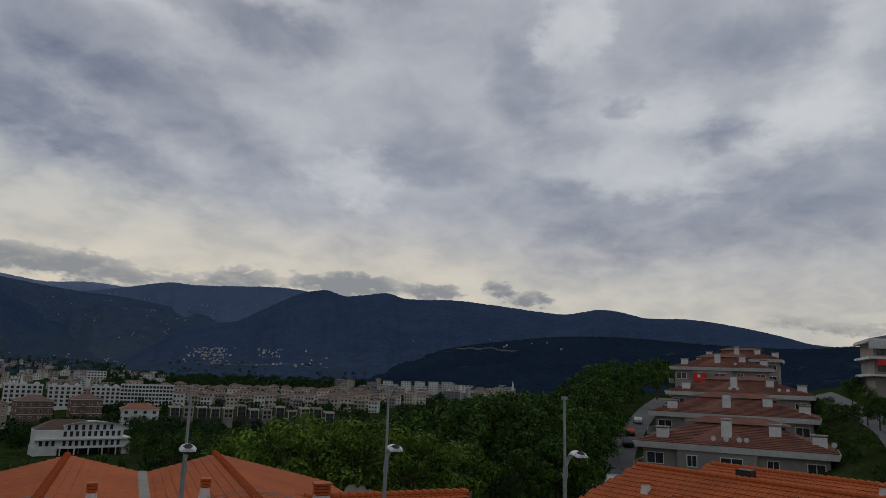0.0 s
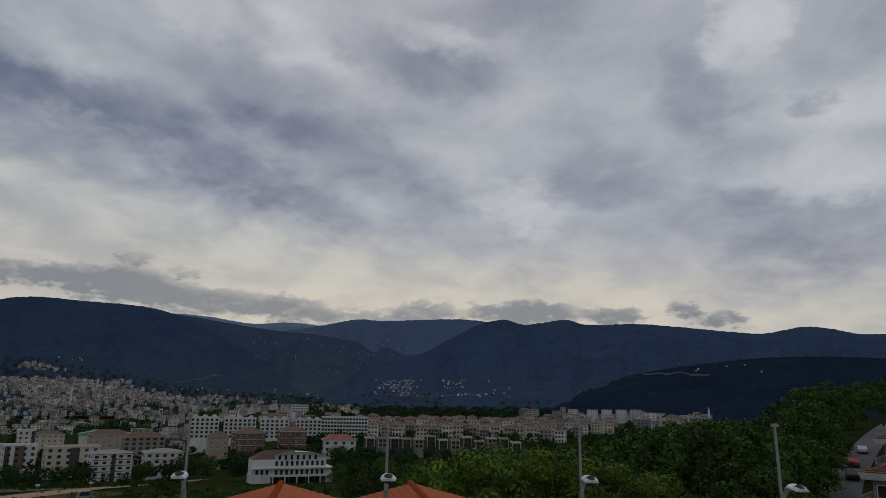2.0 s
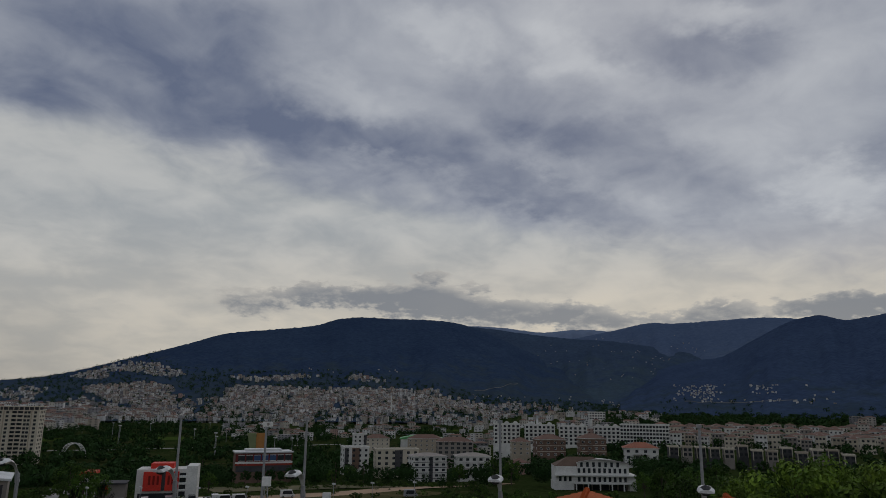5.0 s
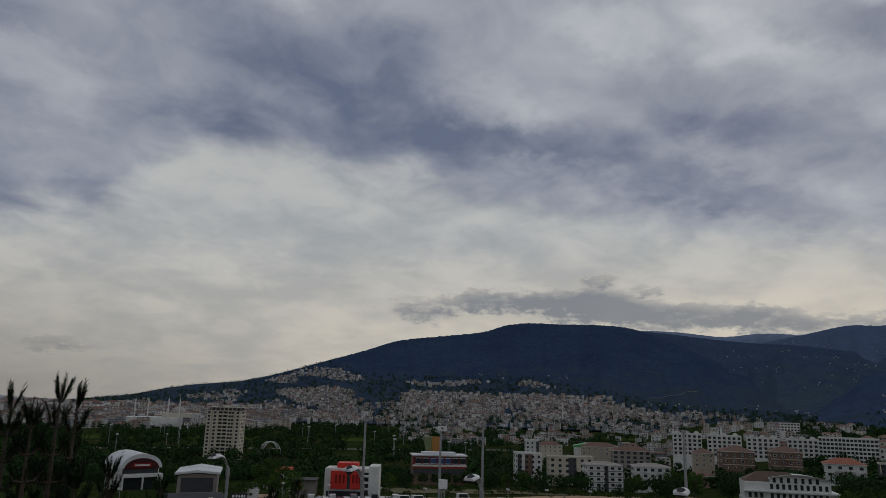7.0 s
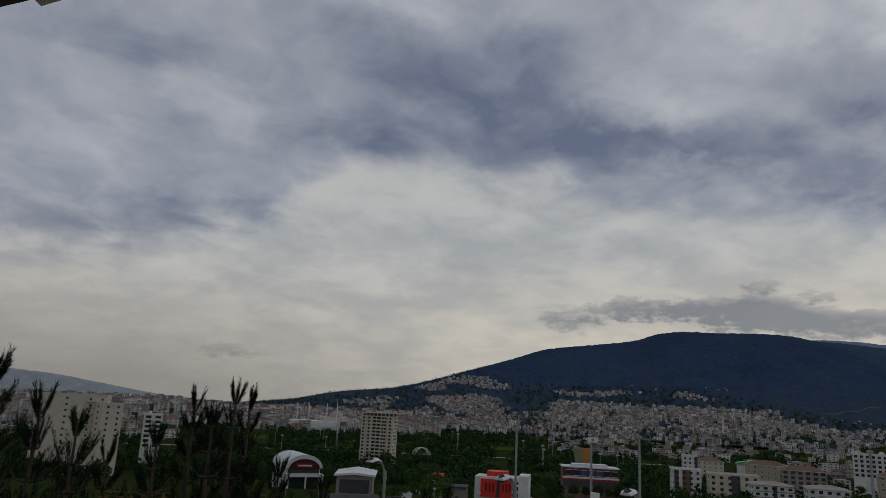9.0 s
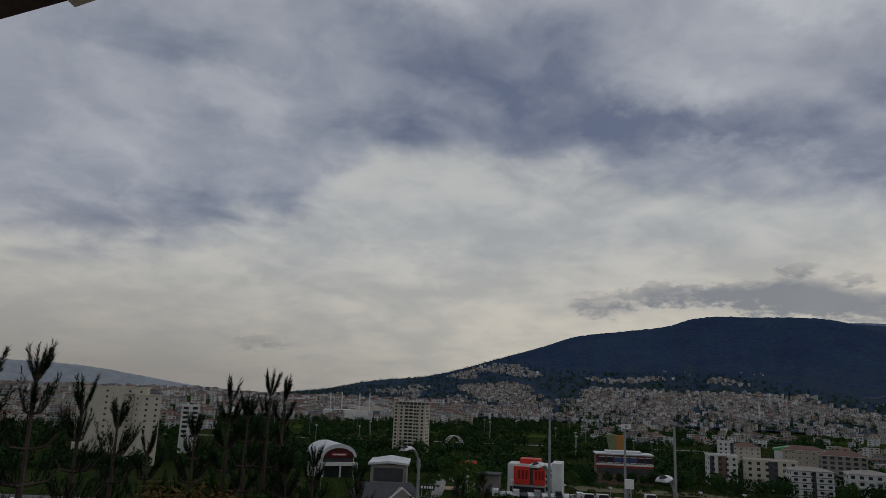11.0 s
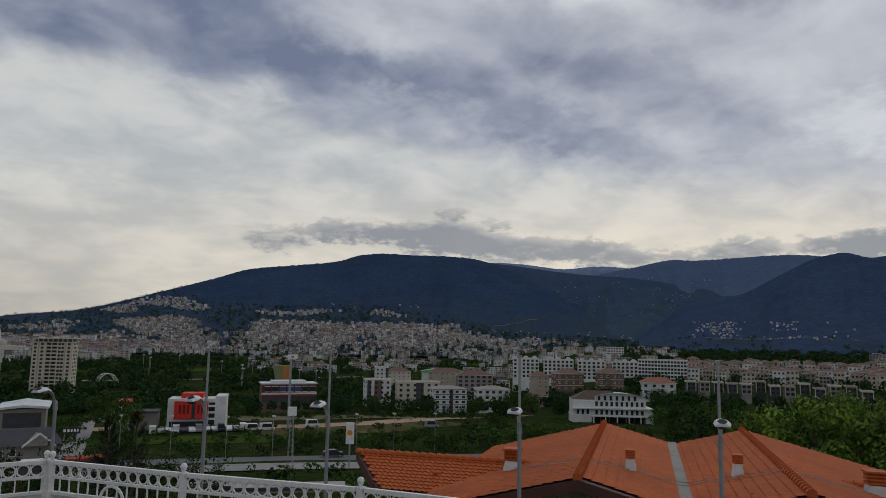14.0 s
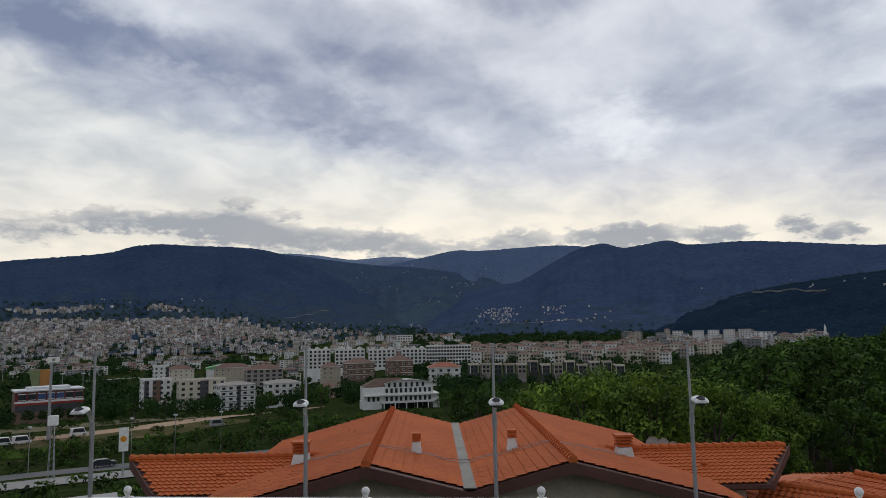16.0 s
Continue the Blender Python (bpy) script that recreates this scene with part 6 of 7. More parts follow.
CONC_ROAD = material("worn_side_street", (0.25, 0.245, 0.23), (0.18, 0.175, 0.165), scale=0.2, fine=3, bump=0.1, mode="Position")
EARTH = material("bare_earth", (0.37, 0.255, 0.165), (0.27, 0.185, 0.12), scale=0.06, fine=0.8, rough=1.0, bump=0.3, mode="Position")
LAWN = wooded("mown_lawn", (0.036, 0.064, 0.014), (0.056, 0.086, 0.020), (0.085, 0.080, 0.036), EYE - 60, EYE + 10, 0.10, 0.03, 0.7, mottle=0.3)
SCRUB = material("dry_scrub", (0.12, 0.10, 0.045), (0.085, 0.085, 0.038), scale=0.06, fine=1.2, rough=1.0, bump=0.4, mode="Position")
EARTH_DULL = wooded("trampled_earth", (0.060, 0.066, 0.028), (0.10, 0.080, 0.044), (0.19, 0.135, 0.085), EYE - 60, EYE + 10, 0.22, 0.05, 0.6, mottle=0.3)
strip("road", ((-100, 205), (-80, 162), (-51, 145), (-38, 149), (-20, 172)), 4.0, ASPHALT, "grey asphalt main road", "road", 0.14)
strip("road_near", ((-100, 176), (-80, 140), (-51, 122), (-38, 126), (-25, 142)), 14.5, CONC_ROAD, "worn paved service road and parking strip", "road", 0.18)
strip("median", ((-100, 197), (-80, 156), (-51, 139), (-38, 143), (-20, 165)), 1.3, LAWN, "grassy median with a kerb", "median", 0.30)
strip("dirt_track", ((-66, 224), (-56, 220), (-51, 218), (-46, 228), (-41, 250), (-37, 282), (-33, 300)), 6.0, EARTH, "bare earth track across waste ground", "track", 0.12)
strip("spoil_ground", ((-54, 203), (-46, 207), (-39, 238)), 10.0, EARTH_DULL, "disturbed earth beside the track", "ground", 0.06)
strip("verge_lawn", ((-66, 190), (-58, 186), (-52, 184)), 9.0, LAWN, "mown lawn before the showroom", "lawn", 0.05)
strip("scrub_slope", ((-56, 262), (-49, 268), (-43, 285)), 22.0, SCRUB, "dry grass slope with bushes", "ground", 0.04)
strip("side_street", ((-67.5, 150), (-66.5, 215), (-66.0, 300), (-66, 420)), 2.4, CONC_ROAD, "narrow paved side street between trees", "road", 0.16)
strip("hill_road", ((12.2, 62), (13.4, 95), (14.4, 125), (15.5, 160), (16.6, 205), (17.7, 260)), 2.7, ASPHALT, "hill road climbing past the flats", "road", 0.14)
strip("upper_road", ((34.5, 90), (32.6, 112), (31.2, 140), (29.6, 190), (28.6, 250)), 2.3, ASPHALT, "grey upper road beside a slope", "road", 0.16)
strip("park_path", ((-88, 760), (-70, 760), (-55, 780), (-46, 830)), 5.0, PAVE, "pale path through the park", "path", 0.2)
strip("park_lawn", ((-90, 1010), (-70, 980), (-50, 1000)), 40.0, LAWN, "broad park lawn", "lawn", 0.1)
strip("hill_field", ((-44, 1280), (-40, 1260), (-36, 1300)), 30.0, LAWN, "green field below the town", "field", 0.3)


# ---------------------------------------------------------------- cars
CAR_PAINT = {n: material(n + "_car_paint", c, rough=0.25, spec=0.6, scale=1, fine=20, bump=0.0) for n, c in (("white", (0.7, 0.7, 0.7)), ("red", (0.45, 0.05, 0.03)), ("dark", (0.03, 0.035, 0.045)), ("grey", (0.3, 0.31, 0.32)))}
TYRE = material("tyre_rubber", (0.02, 0.02, 0.02), scale=3, fine=30)


def car(place, turn, paint, label, van=False):
    th = thing("van" if van else "car", at(place, turn), label, "van" if van else "car", "parked vehicles")
    h = 2.1 if van else 1.45
    side = [(-2.1, 0.35), (2.1, 0.35), (2.15, 0.75), (1.9, 0.95), (1.1 if not van else 1.7, 1.02), (0.45 if not van else 1.25, h), (-1.3 if not van else -2.0, h), (-2.0, 0.98), (-2.15, 0.8)]
    part("body", Build().hull([(x, -0.85, z) for x, z in side], [(x, 0.85, z) for x, z in side]), CAR_PAINT[paint], th)
    for s in (-1, 1):
        g = [(-1.5, 1.02), (0.95 if not van else 1.5, 1.02), (0.4 if not van else 1.15, h - 0.1), (-1.15, h - 0.1)]
        part("side_window", Build().hull([(x, s * 0.855, z) for x, z in g][::s], [(x, s * 0.87, z) for x, z in g][::s]), GLASS, th)
        for x in (-1.3, 1.35):
            w = part("wheel", Build().tube([(x, s * 0.72, 0.33), (x, s * 0.88, 0.33)], [0.33, 0.33], 12), TYRE, th)
            part("rim", Build().tube([(x, s * 0.875, 0.33), (x, s * 0.895, 0.33)], [0.19, 0.18], 10), STEEL, w)
    f0 = 1.15 if not van else 1.72
    part("windscreen", Build().hull([(f0, -0.75, 1.03), (f0, 0.75, 1.03), (f0 - 0.6 if not van else f0 - 0.42, 0.65, h - 0.06), (f0 - 0.6 if not van else f0 - 0.42, -0.65, h - 0.06)], [(f0 + 0.05, -0.75, 1.05), (f0 + 0.05, 0.75, 1.05), (f0 - 0.53 if not van else f0 - 0.36, 0.65, h - 0.03), (f0 - 0.53 if not van else f0 - 0.36, -0.65, h - 0.03)]), GLASS, th)
    for s in (-1, 1):
        part("headlight", Build().box((2.08, s * 0.62 - 0.16, 0.62), (2.17, s * 0.62 + 0.16, 0.78)), PLASTIC, th)
    return th


def on_land(b, d, lift=0.14):
    return spot(b, d, ground_up(b, d) + lift)


for b, d, p, lab in ((13.75, 88, "white", "white car parked along the hill road"), (13.9, 95, "dark", "dark car parked along the hill road"), (15.0, 128, "dark", "dark car parked on the hill road"), (15.15, 145, "red", "red car on the hill road"), (15.75, 168, "white", "white car coming down the hill road")):
    car(on_land(b, d), 90 - b + 3, p, lab)
for k in range(15):
    b = -61.8 + 0.54 * k
    car(on_land(b, 203 + 0.3 * k), 150 + (k % 3) * 4, ("white", "grey", "white", "white", "dark")[k % 5], "white van parked before the showroom" if k % 3 == 0 else "pale car parked before the showroom", van=k % 3 == 0)
for b, d, p in ((-48.3, 147, "dark"), (-53.5, 205, "white"), (-54.6, 204, "white"), (-40.5, 215, "grey"), (-50.0, 216, "white")):
    car(on_land(b, d), -b + 4, p, "%s car on the valley road" % p if d < 150 else "%s vehicle standing by the waste ground" % p, van=d > 200)


# ---------------------------------------------------------------- signs and masts of the valley
def pylon_sign():
    th = thing("pylon_sign", at(on_land(-47.0, 112, 0.2), 47.0 - 10), "white roadside pylon sign with an orange emblem", "sign")
    g = ground_up(-47.0, 112) + 0.2
    top, low = -112 * math.tan(radians(6.9)) - g, -112 * math.tan(radians(8.55)) - g
    part("post", Build().box((-0.12, -0.1, -0.5), (0.12, 0.1, low)), STEEL, th)
    part("panel", Build().box((-0.62, -0.15, low), (0.62, 0.15, top)), FRAME, th)
    part("emblem", Build().tube([(0, -0.21, (top + low) / 2 + 0.1), (0, -0.185, (top + low) / 2 + 0.1)], [0.42, 0.42], 16), material("orange_emblem", (0.75, 0.30, 0.03), rough=0.4, scale=1), th)


pylon_sign()


def billboard_mast():
    g = ground_up(-51.9, 210)
    th = thing("billboard_mast", at(spot(-51.9, 210, g), 51.9), "tall grey mast with a small white billboard", "sign")
    top = -210 * math.tan(radians(1.95)) - g
    part("mast", Build().tube([(0, 0, -1), (0.1, 0, top)], [0.38, 0.3], 10), STEEL, th)
    part("panel", Build().box((-0.9, -0.3, top - 0.2), (1.9, 0.3, top + 1.2)), FRAME, th)
    part("emblem", Build().tube([(0.5, -0.34, top + 0.5), (0.5, -0.31, top + 0.5)], [0.4, 0.4], 14), GREY, th)
    st = thing("display_tower", at(spot(-52.4, 420, -38), 52.4), "tapered orange and green display tower", "tower")
    top2, low2 = -420 * math.tan(radians(2.5)) + 38, -420 * math.tan(radians(4.0)) + 38
    part("green_face", Build().hull([(-6.5, 0, top2), (-1.5, 0, top2), (-1.5, 0, low2), (-4.2, 0, low2)][::-1], [(-6.5, 4, top2), (-1.5, 4, top2), (-1.5, 4, low2), (-4.2, 4, low2)][::-1]), material("olive_panel", (0.20, 0.24, 0.12), scale=0.4), st)
    part("orange_face", Build().box((-1.4, -0.1, low2), (3.6, 4, top2)), material("ochre_panel", (0.42, 0.20, 0.06), scale=0.4), st)
    part("base", Build().box((-4, 0.3, -8), (3.4, 3.8, low2)), CONC, st)


billboard_mast()


def thin_mast(b, d, up_top, r=0.09, label="thin grey lighting mast in the park"):
    g = ground_up(b, d)
    th = thing("mast", at(spot(b, d, g), 0), label, "mast", "lighting masts")
    part("pole", Build().tube([(0, 0, -0.5), (0, 0, up_top - g)], [r, r * 0.7], 6), STEEL, th)
    part("light_bar", Build().box((-r * 6, -r * 2, up_top - g - 0.1), (r * 6, r * 2, up_top - g + r * 3)), PLASTIC, th)


mr = random.Random(11)
for _ in range(34):
    b, d = mr.uniform(-80, -42), mr.uniform(560, 1250)
    thin_mast(b, d, ground_up(b, d) + mr.uniform(14, 20), 0.28)
for b, d in ((-53.0, 150), (-51.5, 152), (-46.5, 155), (-43.5, 158), (-40.2, 160), (-56.5, 150), (-60.5, 155), (-64, 160), (-75.5, 178), (-73, 190)):
    thin_mast(b, d, ground_up(b, d) + 8.0, 0.07, "grey street lighting mast by the road")


def lattice_mast():
    g = ground_up(-51.6, 128)
    th = thing("lattice_mast", at(spot(-51.6, 128, g), 40), "slim steel lattice mast beside the road", "mast")
    H = 8.5
    for sx, sy in ((-1, -1), (1, -1), (1, 1), (-1, 1)):
        part("leg", Build().tube([(0.45 * sx, 0.45 * sy, 0), (0.22 * sx, 0.22 * sy, H)], [0.05, 0.04], 5), STEEL, th)
    for k in range(9):
        z, z2 = k * H / 9, (k + 1) * H / 9
        w, w2 = 0.45 - 0.23 * k / 9, 0.45 - 0.23 * (k + 1) / 9
        part("brace", Build().tube([(-w, -w, z), (w2, -w2, z2)], [0.025] * 2, 4), STEEL, th)
        part("brace", Build().tube([(w, -w, z), (w2, w2, z2)], [0.025] * 2, 4), STEEL, th)
    part("box", Build().box((-0.7, -0.4, H), (0.7, 0.4, H + 1.5)), FRAME, th)


lattice_mast()




def low_bits():
    k = thing("kiosk", at(on_land(-66.0, 138, 0.2), 66), "long low red-roofed kiosk by the road", "kiosk")
    part("wall", Build().box((-4.4, 0, -1), (4.4, 3, 1.7)), CHAR, k)
    part("roof", Build().box((-3.6, -0.4, 1.7), (3.6, 3.3, 2.1)), DARKRED, k)
    k = thing("kiosk", at(on_land(-69.5, 118, 0.2), 69), "small kiosk with a red and white roof", "kiosk")
    part("wall", Build().box((-1.6, 0, -1), (1.6, 2.5, 1.8)), CHAR, k)
    part("roof", Build().box((-1.5, -0.3, 1.8), (1.5, 2.8, 2.2)), DARKRED, k)
    part("trim", Build().box((-1.5, -0.35, 2.2), (1.5, 2.8, 2.35)), WHITE, k)
    s = thing("street_sign", at(on_land(-67.2, 128, 0), 67), "black and white street sign on two posts", "sign")
    z = -128 * math.tan(radians(7.3)) - ground_up(-67.2, 128)
    for x in (-0.9, 0.9):
        part("post", Build().box((x - 0.06, -0.05, -0.5), (x + 0.06, 0.05, z)), STEEL, s)
    part("panel", Build().box((-1.35, -0.12, z), (1.35, -0.05, z + 1.0)), DARK, s)
    for x, w in ((-0.9, 0.25), (-0.35, 0.2), (0.1, 0.15), (0.55, 0.2), (0.95, 0.15)):
        part("letter_bar", Build().box((x - w / 2 - 0.05, -0.15, z + 0.3), (x + w / 2 + 0.05, -0.125, z + 0.72)), FRAME, s)
    h = thing("shed", at(on_land(-78.5, 62, -1.6), 70), "low shed with a brown sheet roof below the terrace", "shed")
    part("wall", Build().box((-4, 0, -2), (4, 5, 2.4)), GREY, h)
    part("roof", Build().hull([(-4.4, -0.5, 2.4), (4.4, -0.5, 2.4), (4.4, 5.5, 2.9), (-4.4, 5.5, 2.9)], [(-4.4, -0.5, 2.55), (4.4, -0.5, 2.55), (4.4, 5.5, 3.05), (-4.4, 5.5, 3.05)]), TILE_OLD, h)
    for b, d in ((-56.0, 63), (-51.5, 60)):
        c = thing("canopy", at(on_land(b, d, -1.5), 50), "flat pale canopy with a dark frame over a parking bay", "canopy", "parking canopies")
        part("deck", Build().box((-4.5, -1.6, 2.5), (4.5, 1.6, 2.68)), CONC, c)
        part("edge_rail", Build().box((-4.6, -1.7, 2.68), (4.6, -1.6, 2.95)), CHAR, c)
        for x in (-4.2, 0, 4.2):
            part("post", Build().tube([(x, 1.2, -1), (x, 1.2, 2.5)], [0.07, 0.07], 6), STEEL, c)


low_bits()


# ---------------------------------------------------------------- trees
def leaf_cloud(verts, faces, centre, radii, count, size, r, flat=0.35):
    """Loose leaves scattered through the shell of an ellipsoid."""
    for _ in range(count):
        while True:
            d = Vector((r.uniform(-1, 1), r.uniform(-1, 1), r.uniform(-1, 1)))
            if 0.05 < d.length < 1:
                break
        d = d.normalized() * (0.62 + 0.43 * r.random())
        p = Vector((centre[0] + d.x * radii[0], centre[1] + d.y * radii[1], centre[2] + d.z * radii[2]))
        nrm = (d.normalized() + Vector((r.uniform(-1, 1), r.uniform(-1, 1), r.uniform(-0.8, 1.0))) * 0.6).normalized()
        a = nrm.orthogonal().normalized()
        b = nrm.cross(a)
        w = r.uniform(0, 6.28)
        a, b = a * math.cos(w) + b * math.sin(w), b * math.cos(w) - a * math.sin(w)
        s = size * r.uniform(0.6, 1.35)
        n = len(verts)
        verts += [tuple(p - a * s), tuple(p - b * s * 0.5 + nrm * s * 0.12), tuple(p + a * s), tuple(p + b * s * 0.5 + nrm * s * 0.12)]
        faces.append((n, n + 1, n + 2, n + 3))


def broad_tree(seed, height, spread, clumps, leaves, size, mat, name="tree"):
    """Meshes of trunk with limbs and of a crown with an uneven outline."""
    r = random.Random(seed)
    tb = Build()
    th = height * 0.42
    tb.tube([(0, 0, -1), (0.05 * r.uniform(-1, 1), 0.05, th * 0.5), (r.uniform(-0.2, 0.2), r.uniform(-0.2, 0.2), th), (r.uniform(-0.3, 0.3), r.uniform(-0.3, 0.3), height * 0.8)], [height * 0.028, height * 0.022, height * 0.017, height * 0.005], 7)
    cv, cf = [], []
    for k in range(clumps):
        w = 2 * math.pi * (k * 0.618 + r.random() * 0.2)
        u = (k + 0.5) / clumps
        zz = height * (0.34 + 0.58 * u)
        rad = spread * 0.5 * math.sqrt(max(0.05, 1 - (2 * u - 0.75) ** 2 / 1.7)) * r.uniform(0.45, 1.0)
        c = (rad * math.cos(w), rad * math.sin(w), zz)
        q = spread * r.uniform(0.12, 0.21)
        if k % 2 == 0:
            tb.tube([(0, 0, th * r.uniform(0.7, 1.1)), (c[0] * 0.5, c[1] * 0.5, (th + zz) * 0.5), c], [height * 0.012, height * 0.008, height * 0.003], 5)
        leaf_cloud(cv, cf, c, (q, q, q * r.uniform(0.6, 0.85)), leaves // clumps, size, r)
    return tb.mesh("trunk", BARK), mesh_of("crown", cv, cf, [mat])


def plant(kind, place, turn, scale, label, group="", category="tree", name="tree"):
    trunk, crown = kind
    ob = thing(name, at(place, turn) @ Matrix.Diagonal((scale, scale, scale * 1.0, 1)), label, category, group)
    part("trunk", trunk, None, ob)
    part("crown", crown, None, ob)
    return ob


tr = random.Random(21)
NEAR = [broad_tree(s, 9.5, 7.4, 20, 8000, 0.165, LEAF_LIGHT) for s in (1, 2)]
WOOD = [broad_tree(10 + s, 11, 9.0, 17, 2300, 0.27, LEAF) for s in range(4)]
ROUND = [broad_tree(30 + s, 4.2, 2.9, 10, 520, 0.20, LEAF) for s in range(3)]
DARKT = [broad_tree(40 + s, 11, 8.0, 16, 900, 0.55, LEAF_FAR) for s in range(3)]

# lit trees just behind the twin-gable house
for b, d, top, k in ((-11.5, 50, -3.4, 0), (-6.2, 47, -3.4, 1), (-2.0, 50, -4.1, 0), (-15.5, 60, -5.0, 1), (-9.0, 58, -4.0, 0), (1.5, 56, -5.0, 1)):
    g = ground_up(b, d)
    s = (-d * math.tan(radians(-top)) - g) / 9.5
    plant(NEAR[k], spot(b, d, g), tr.uniform(0, 360), s, "leafy tree with fresh green foliage behind the house", "trees behind the house")
# the wooded slope
for _ in range(215):
    b = tr.uniform(-20, 13.5)
    d = tr.uniform(66, 260)
    if b > 9.5 and d > 60 and abs(b - (12.2 + (d - 62) * 0.033)) < 230 / d + 0.6:
        continue
    g = ground_up(b, d)
    top = -3.9 + 2.9 * smooth(-8, 6, b) + 0.9 * smooth(6, 14, b) + tr.uniform(-2.0, 0.0)
    if b < -9:
        top = -5.0 + 0.7 * smooth(-20, -9, b) + tr.uniform(-1.2, 0)
        if d > 200:
            continue
    s = (d * math.tan(radians(top)) - g) / 11
    if s > 1.7 or s < 0.35:
        s = min(1.45, max(0.55, s))
        if g + 11 * s > d * math.tan(radians(top + 0.5)):
            continue
    plant(WOOD[tr.randrange(4)], spot(b, d, g), tr.uniform(0, 360), s, "broad dark green tree on the wooded slope", "wooded slope")
for b, d, s in ((15.2, 210, 1.1), (16.2, 230, 1.2), (17.2, 250, 1.3), (14.2, 235, 1.2), (18.0, 280, 1.2), (12.8, 225, 1.1), (27.9, 150, 0.5), (30.4, 172, 0.5), (30.9, 165, 0.55), (31.9, 112, 0.42), (31.2, 120, 0.4), (33.0, 100, 0.42), (10.2, 74, 0.85), (9.0, 80, 0.95), (10.9, 88, 0.9), (11.6, 104, 0.95), (10.4, 112, 1.05), (12.2, 120, 1.0), (12.9, 138, 1.05), (11.4, 140, 1.1), (13.6, 158, 1.1), (12.4, 170, 1.15), (14.3, 182, 1.1), (8.0, 66, 0.75), (9.6, 64, 0.7), (6.8, 60, 0.65), (16.6, 112, 0.28), (17.0, 132, 0.3), (17.6, 160, 0.35),
                (34.0, 96, 0.5), (11.2, 66, 0.62), (11.7, 76, 0.68), (12.1, 88, 0.72), (12.5, 100, 0.78), (12.9, 114, 0.85), (13.2, 130, 0.9), (29.6, 128, 0.36), (30.3, 118, 0.34), (28.6, 110, 0.3), (31.3, 140, 0.45), (29.5, 100, 0.28), (30.2, 92, 0.26), (31.0, 98, 0.3), (28.2, 124, 0.32), (33.4, 118, 0.45), (29.0, 138, 0.36), (31.8, 128, 0.36), (34.4, 110, 0.5), (32.9, 84, 0.36), (28.9, 152, 0.4), (31.9, 82, 0.3), (33.8, 130, 0.5)):
    plant(WOOD[tr.randrange(4)], spot(b, d, ground_up(b, d)), tr.uniform(0, 360), s, "dark green tree beside the flats", "trees round the flats")
for b, d, s in ((-54.2, 335, 0.5), (-53.2, 325, 0.55), (-52.3, 340, 0.5), (-51.4, 330, 0.55), (-50.6, 345, 0.5), (-49.8, 335, 0.6), (-48.8, 330, 0.6), (-55.2, 320, 0.6), (-18.6, 350, 0.7), (-17.2, 345, 0.75), (-15.6, 352, 0.7), (-14.1, 340, 0.75), (-12.6, 350, 0.7),
                (-11.0, 345, 0.75), (-9.6, 350, 0.7), (-20.3, 340, 0.75), (-21.8, 335, 0.7), (-42.0, 395, 0.45), (-36.8, 385, 0.5), (-33.6, 370, 0.7), (-30.6, 350, 0.75), (-28.9, 345, 0.6)):
    plant(DARKT[tr.randrange(3)], spot(b, d, ground_up(b, d)), tr.uniform(0, 360), s, "dark green tree before the valley flats", "valley trees")
# young round trees along the road
for k in range(30):
    b = -57 + 1.15 * k
    for row in (0, 1):
        d = 158 + 6 * row + 0.16 * max(0, b + 45) ** 2 * 0.35 + tr.uniform(-1.5, 1.5)
        if tr.random() < 0.15 or (b < -47 and row and tr.random() < 0.5):
            continue
        plant(ROUND[tr.randrange(3)], on_land(b + tr.uniform(-0.3, 0.3), d, 0.1), tr.uniform(0, 360), tr.uniform(0.75, 1.15), "young round-headed street tree on a thin trunk", "street trees")
# trees between the valley buildings
between = []
for _ in range(330):
    b, d = tr.uniform(-84, -19), tr.uniform(165, 430)
    if -57 < b < -36 and d < 250:
        continue
    if -63 < b < -56 and d < 235 or -77 < b < -68 and 190 < d < 232 or -31 < b < -22.5 and d < 262 or abs(b + 66.3) < 1.4:
        continue
    if -54.5 < b < -49 and 230 < d < 372:
        if tr.random() < 0.8:
            continue
    if -46.5 < b < -34 and 300 < d < 418 and tr.random() < 0.85:
        continue
    s = tr.uniform(0.4, 0.85) * (1.0 if d > 240 else 0.75)
    if d > 235:
        between.append((on_land(b, d, 0), 11 * s, 9 * s))
        continue
    plant(WOOD[tr.randrange(3)], on_land(b, d, -0.2), tr.uniform(0, 360), s, "dark green tree between valley buildings", "valley trees")
for b, d, s in ((-34.0, 290, 0.95), (-32.6, 282, 0.9), (-65.0, 205, 1.05), (-64.2, 200, 0.9), (-63.3, 208, 0.8), (-67.9, 190, 0.5), (-21.2, 215, 0.9), (-19.2, 205, 0.95), (-17.3, 215, 1.0), (-22.5, 225, 0.7), (-15.0, 190, 0.9), (-45.2, 300, 0.7), (-46.6, 295, 0.6), (-36.7, 330, 0.8), (-55.8, 240, 0.6)):
    plant(WOOD[tr.randrange(4)], on_land(b, d, -0.2), tr.uniform(0, 360), s, "large dark tree standing by the buildings", "valley trees")
for b, d, h in ((-46.4, 260, 1.0), (-44.2, 265, 0.9), (-51.0, 470, 1.0), (-57.5, 480, 1.1), (-56.4, 500, 1.0)):
    pb = broad_tree(int(-b * 10), 11, 2.6, 14, 700, 0.35, LEAF_FAR)
    plant(pb, on_land(b, d, -0.2), 0, h, "slim dark poplar in the valley", "poplars")


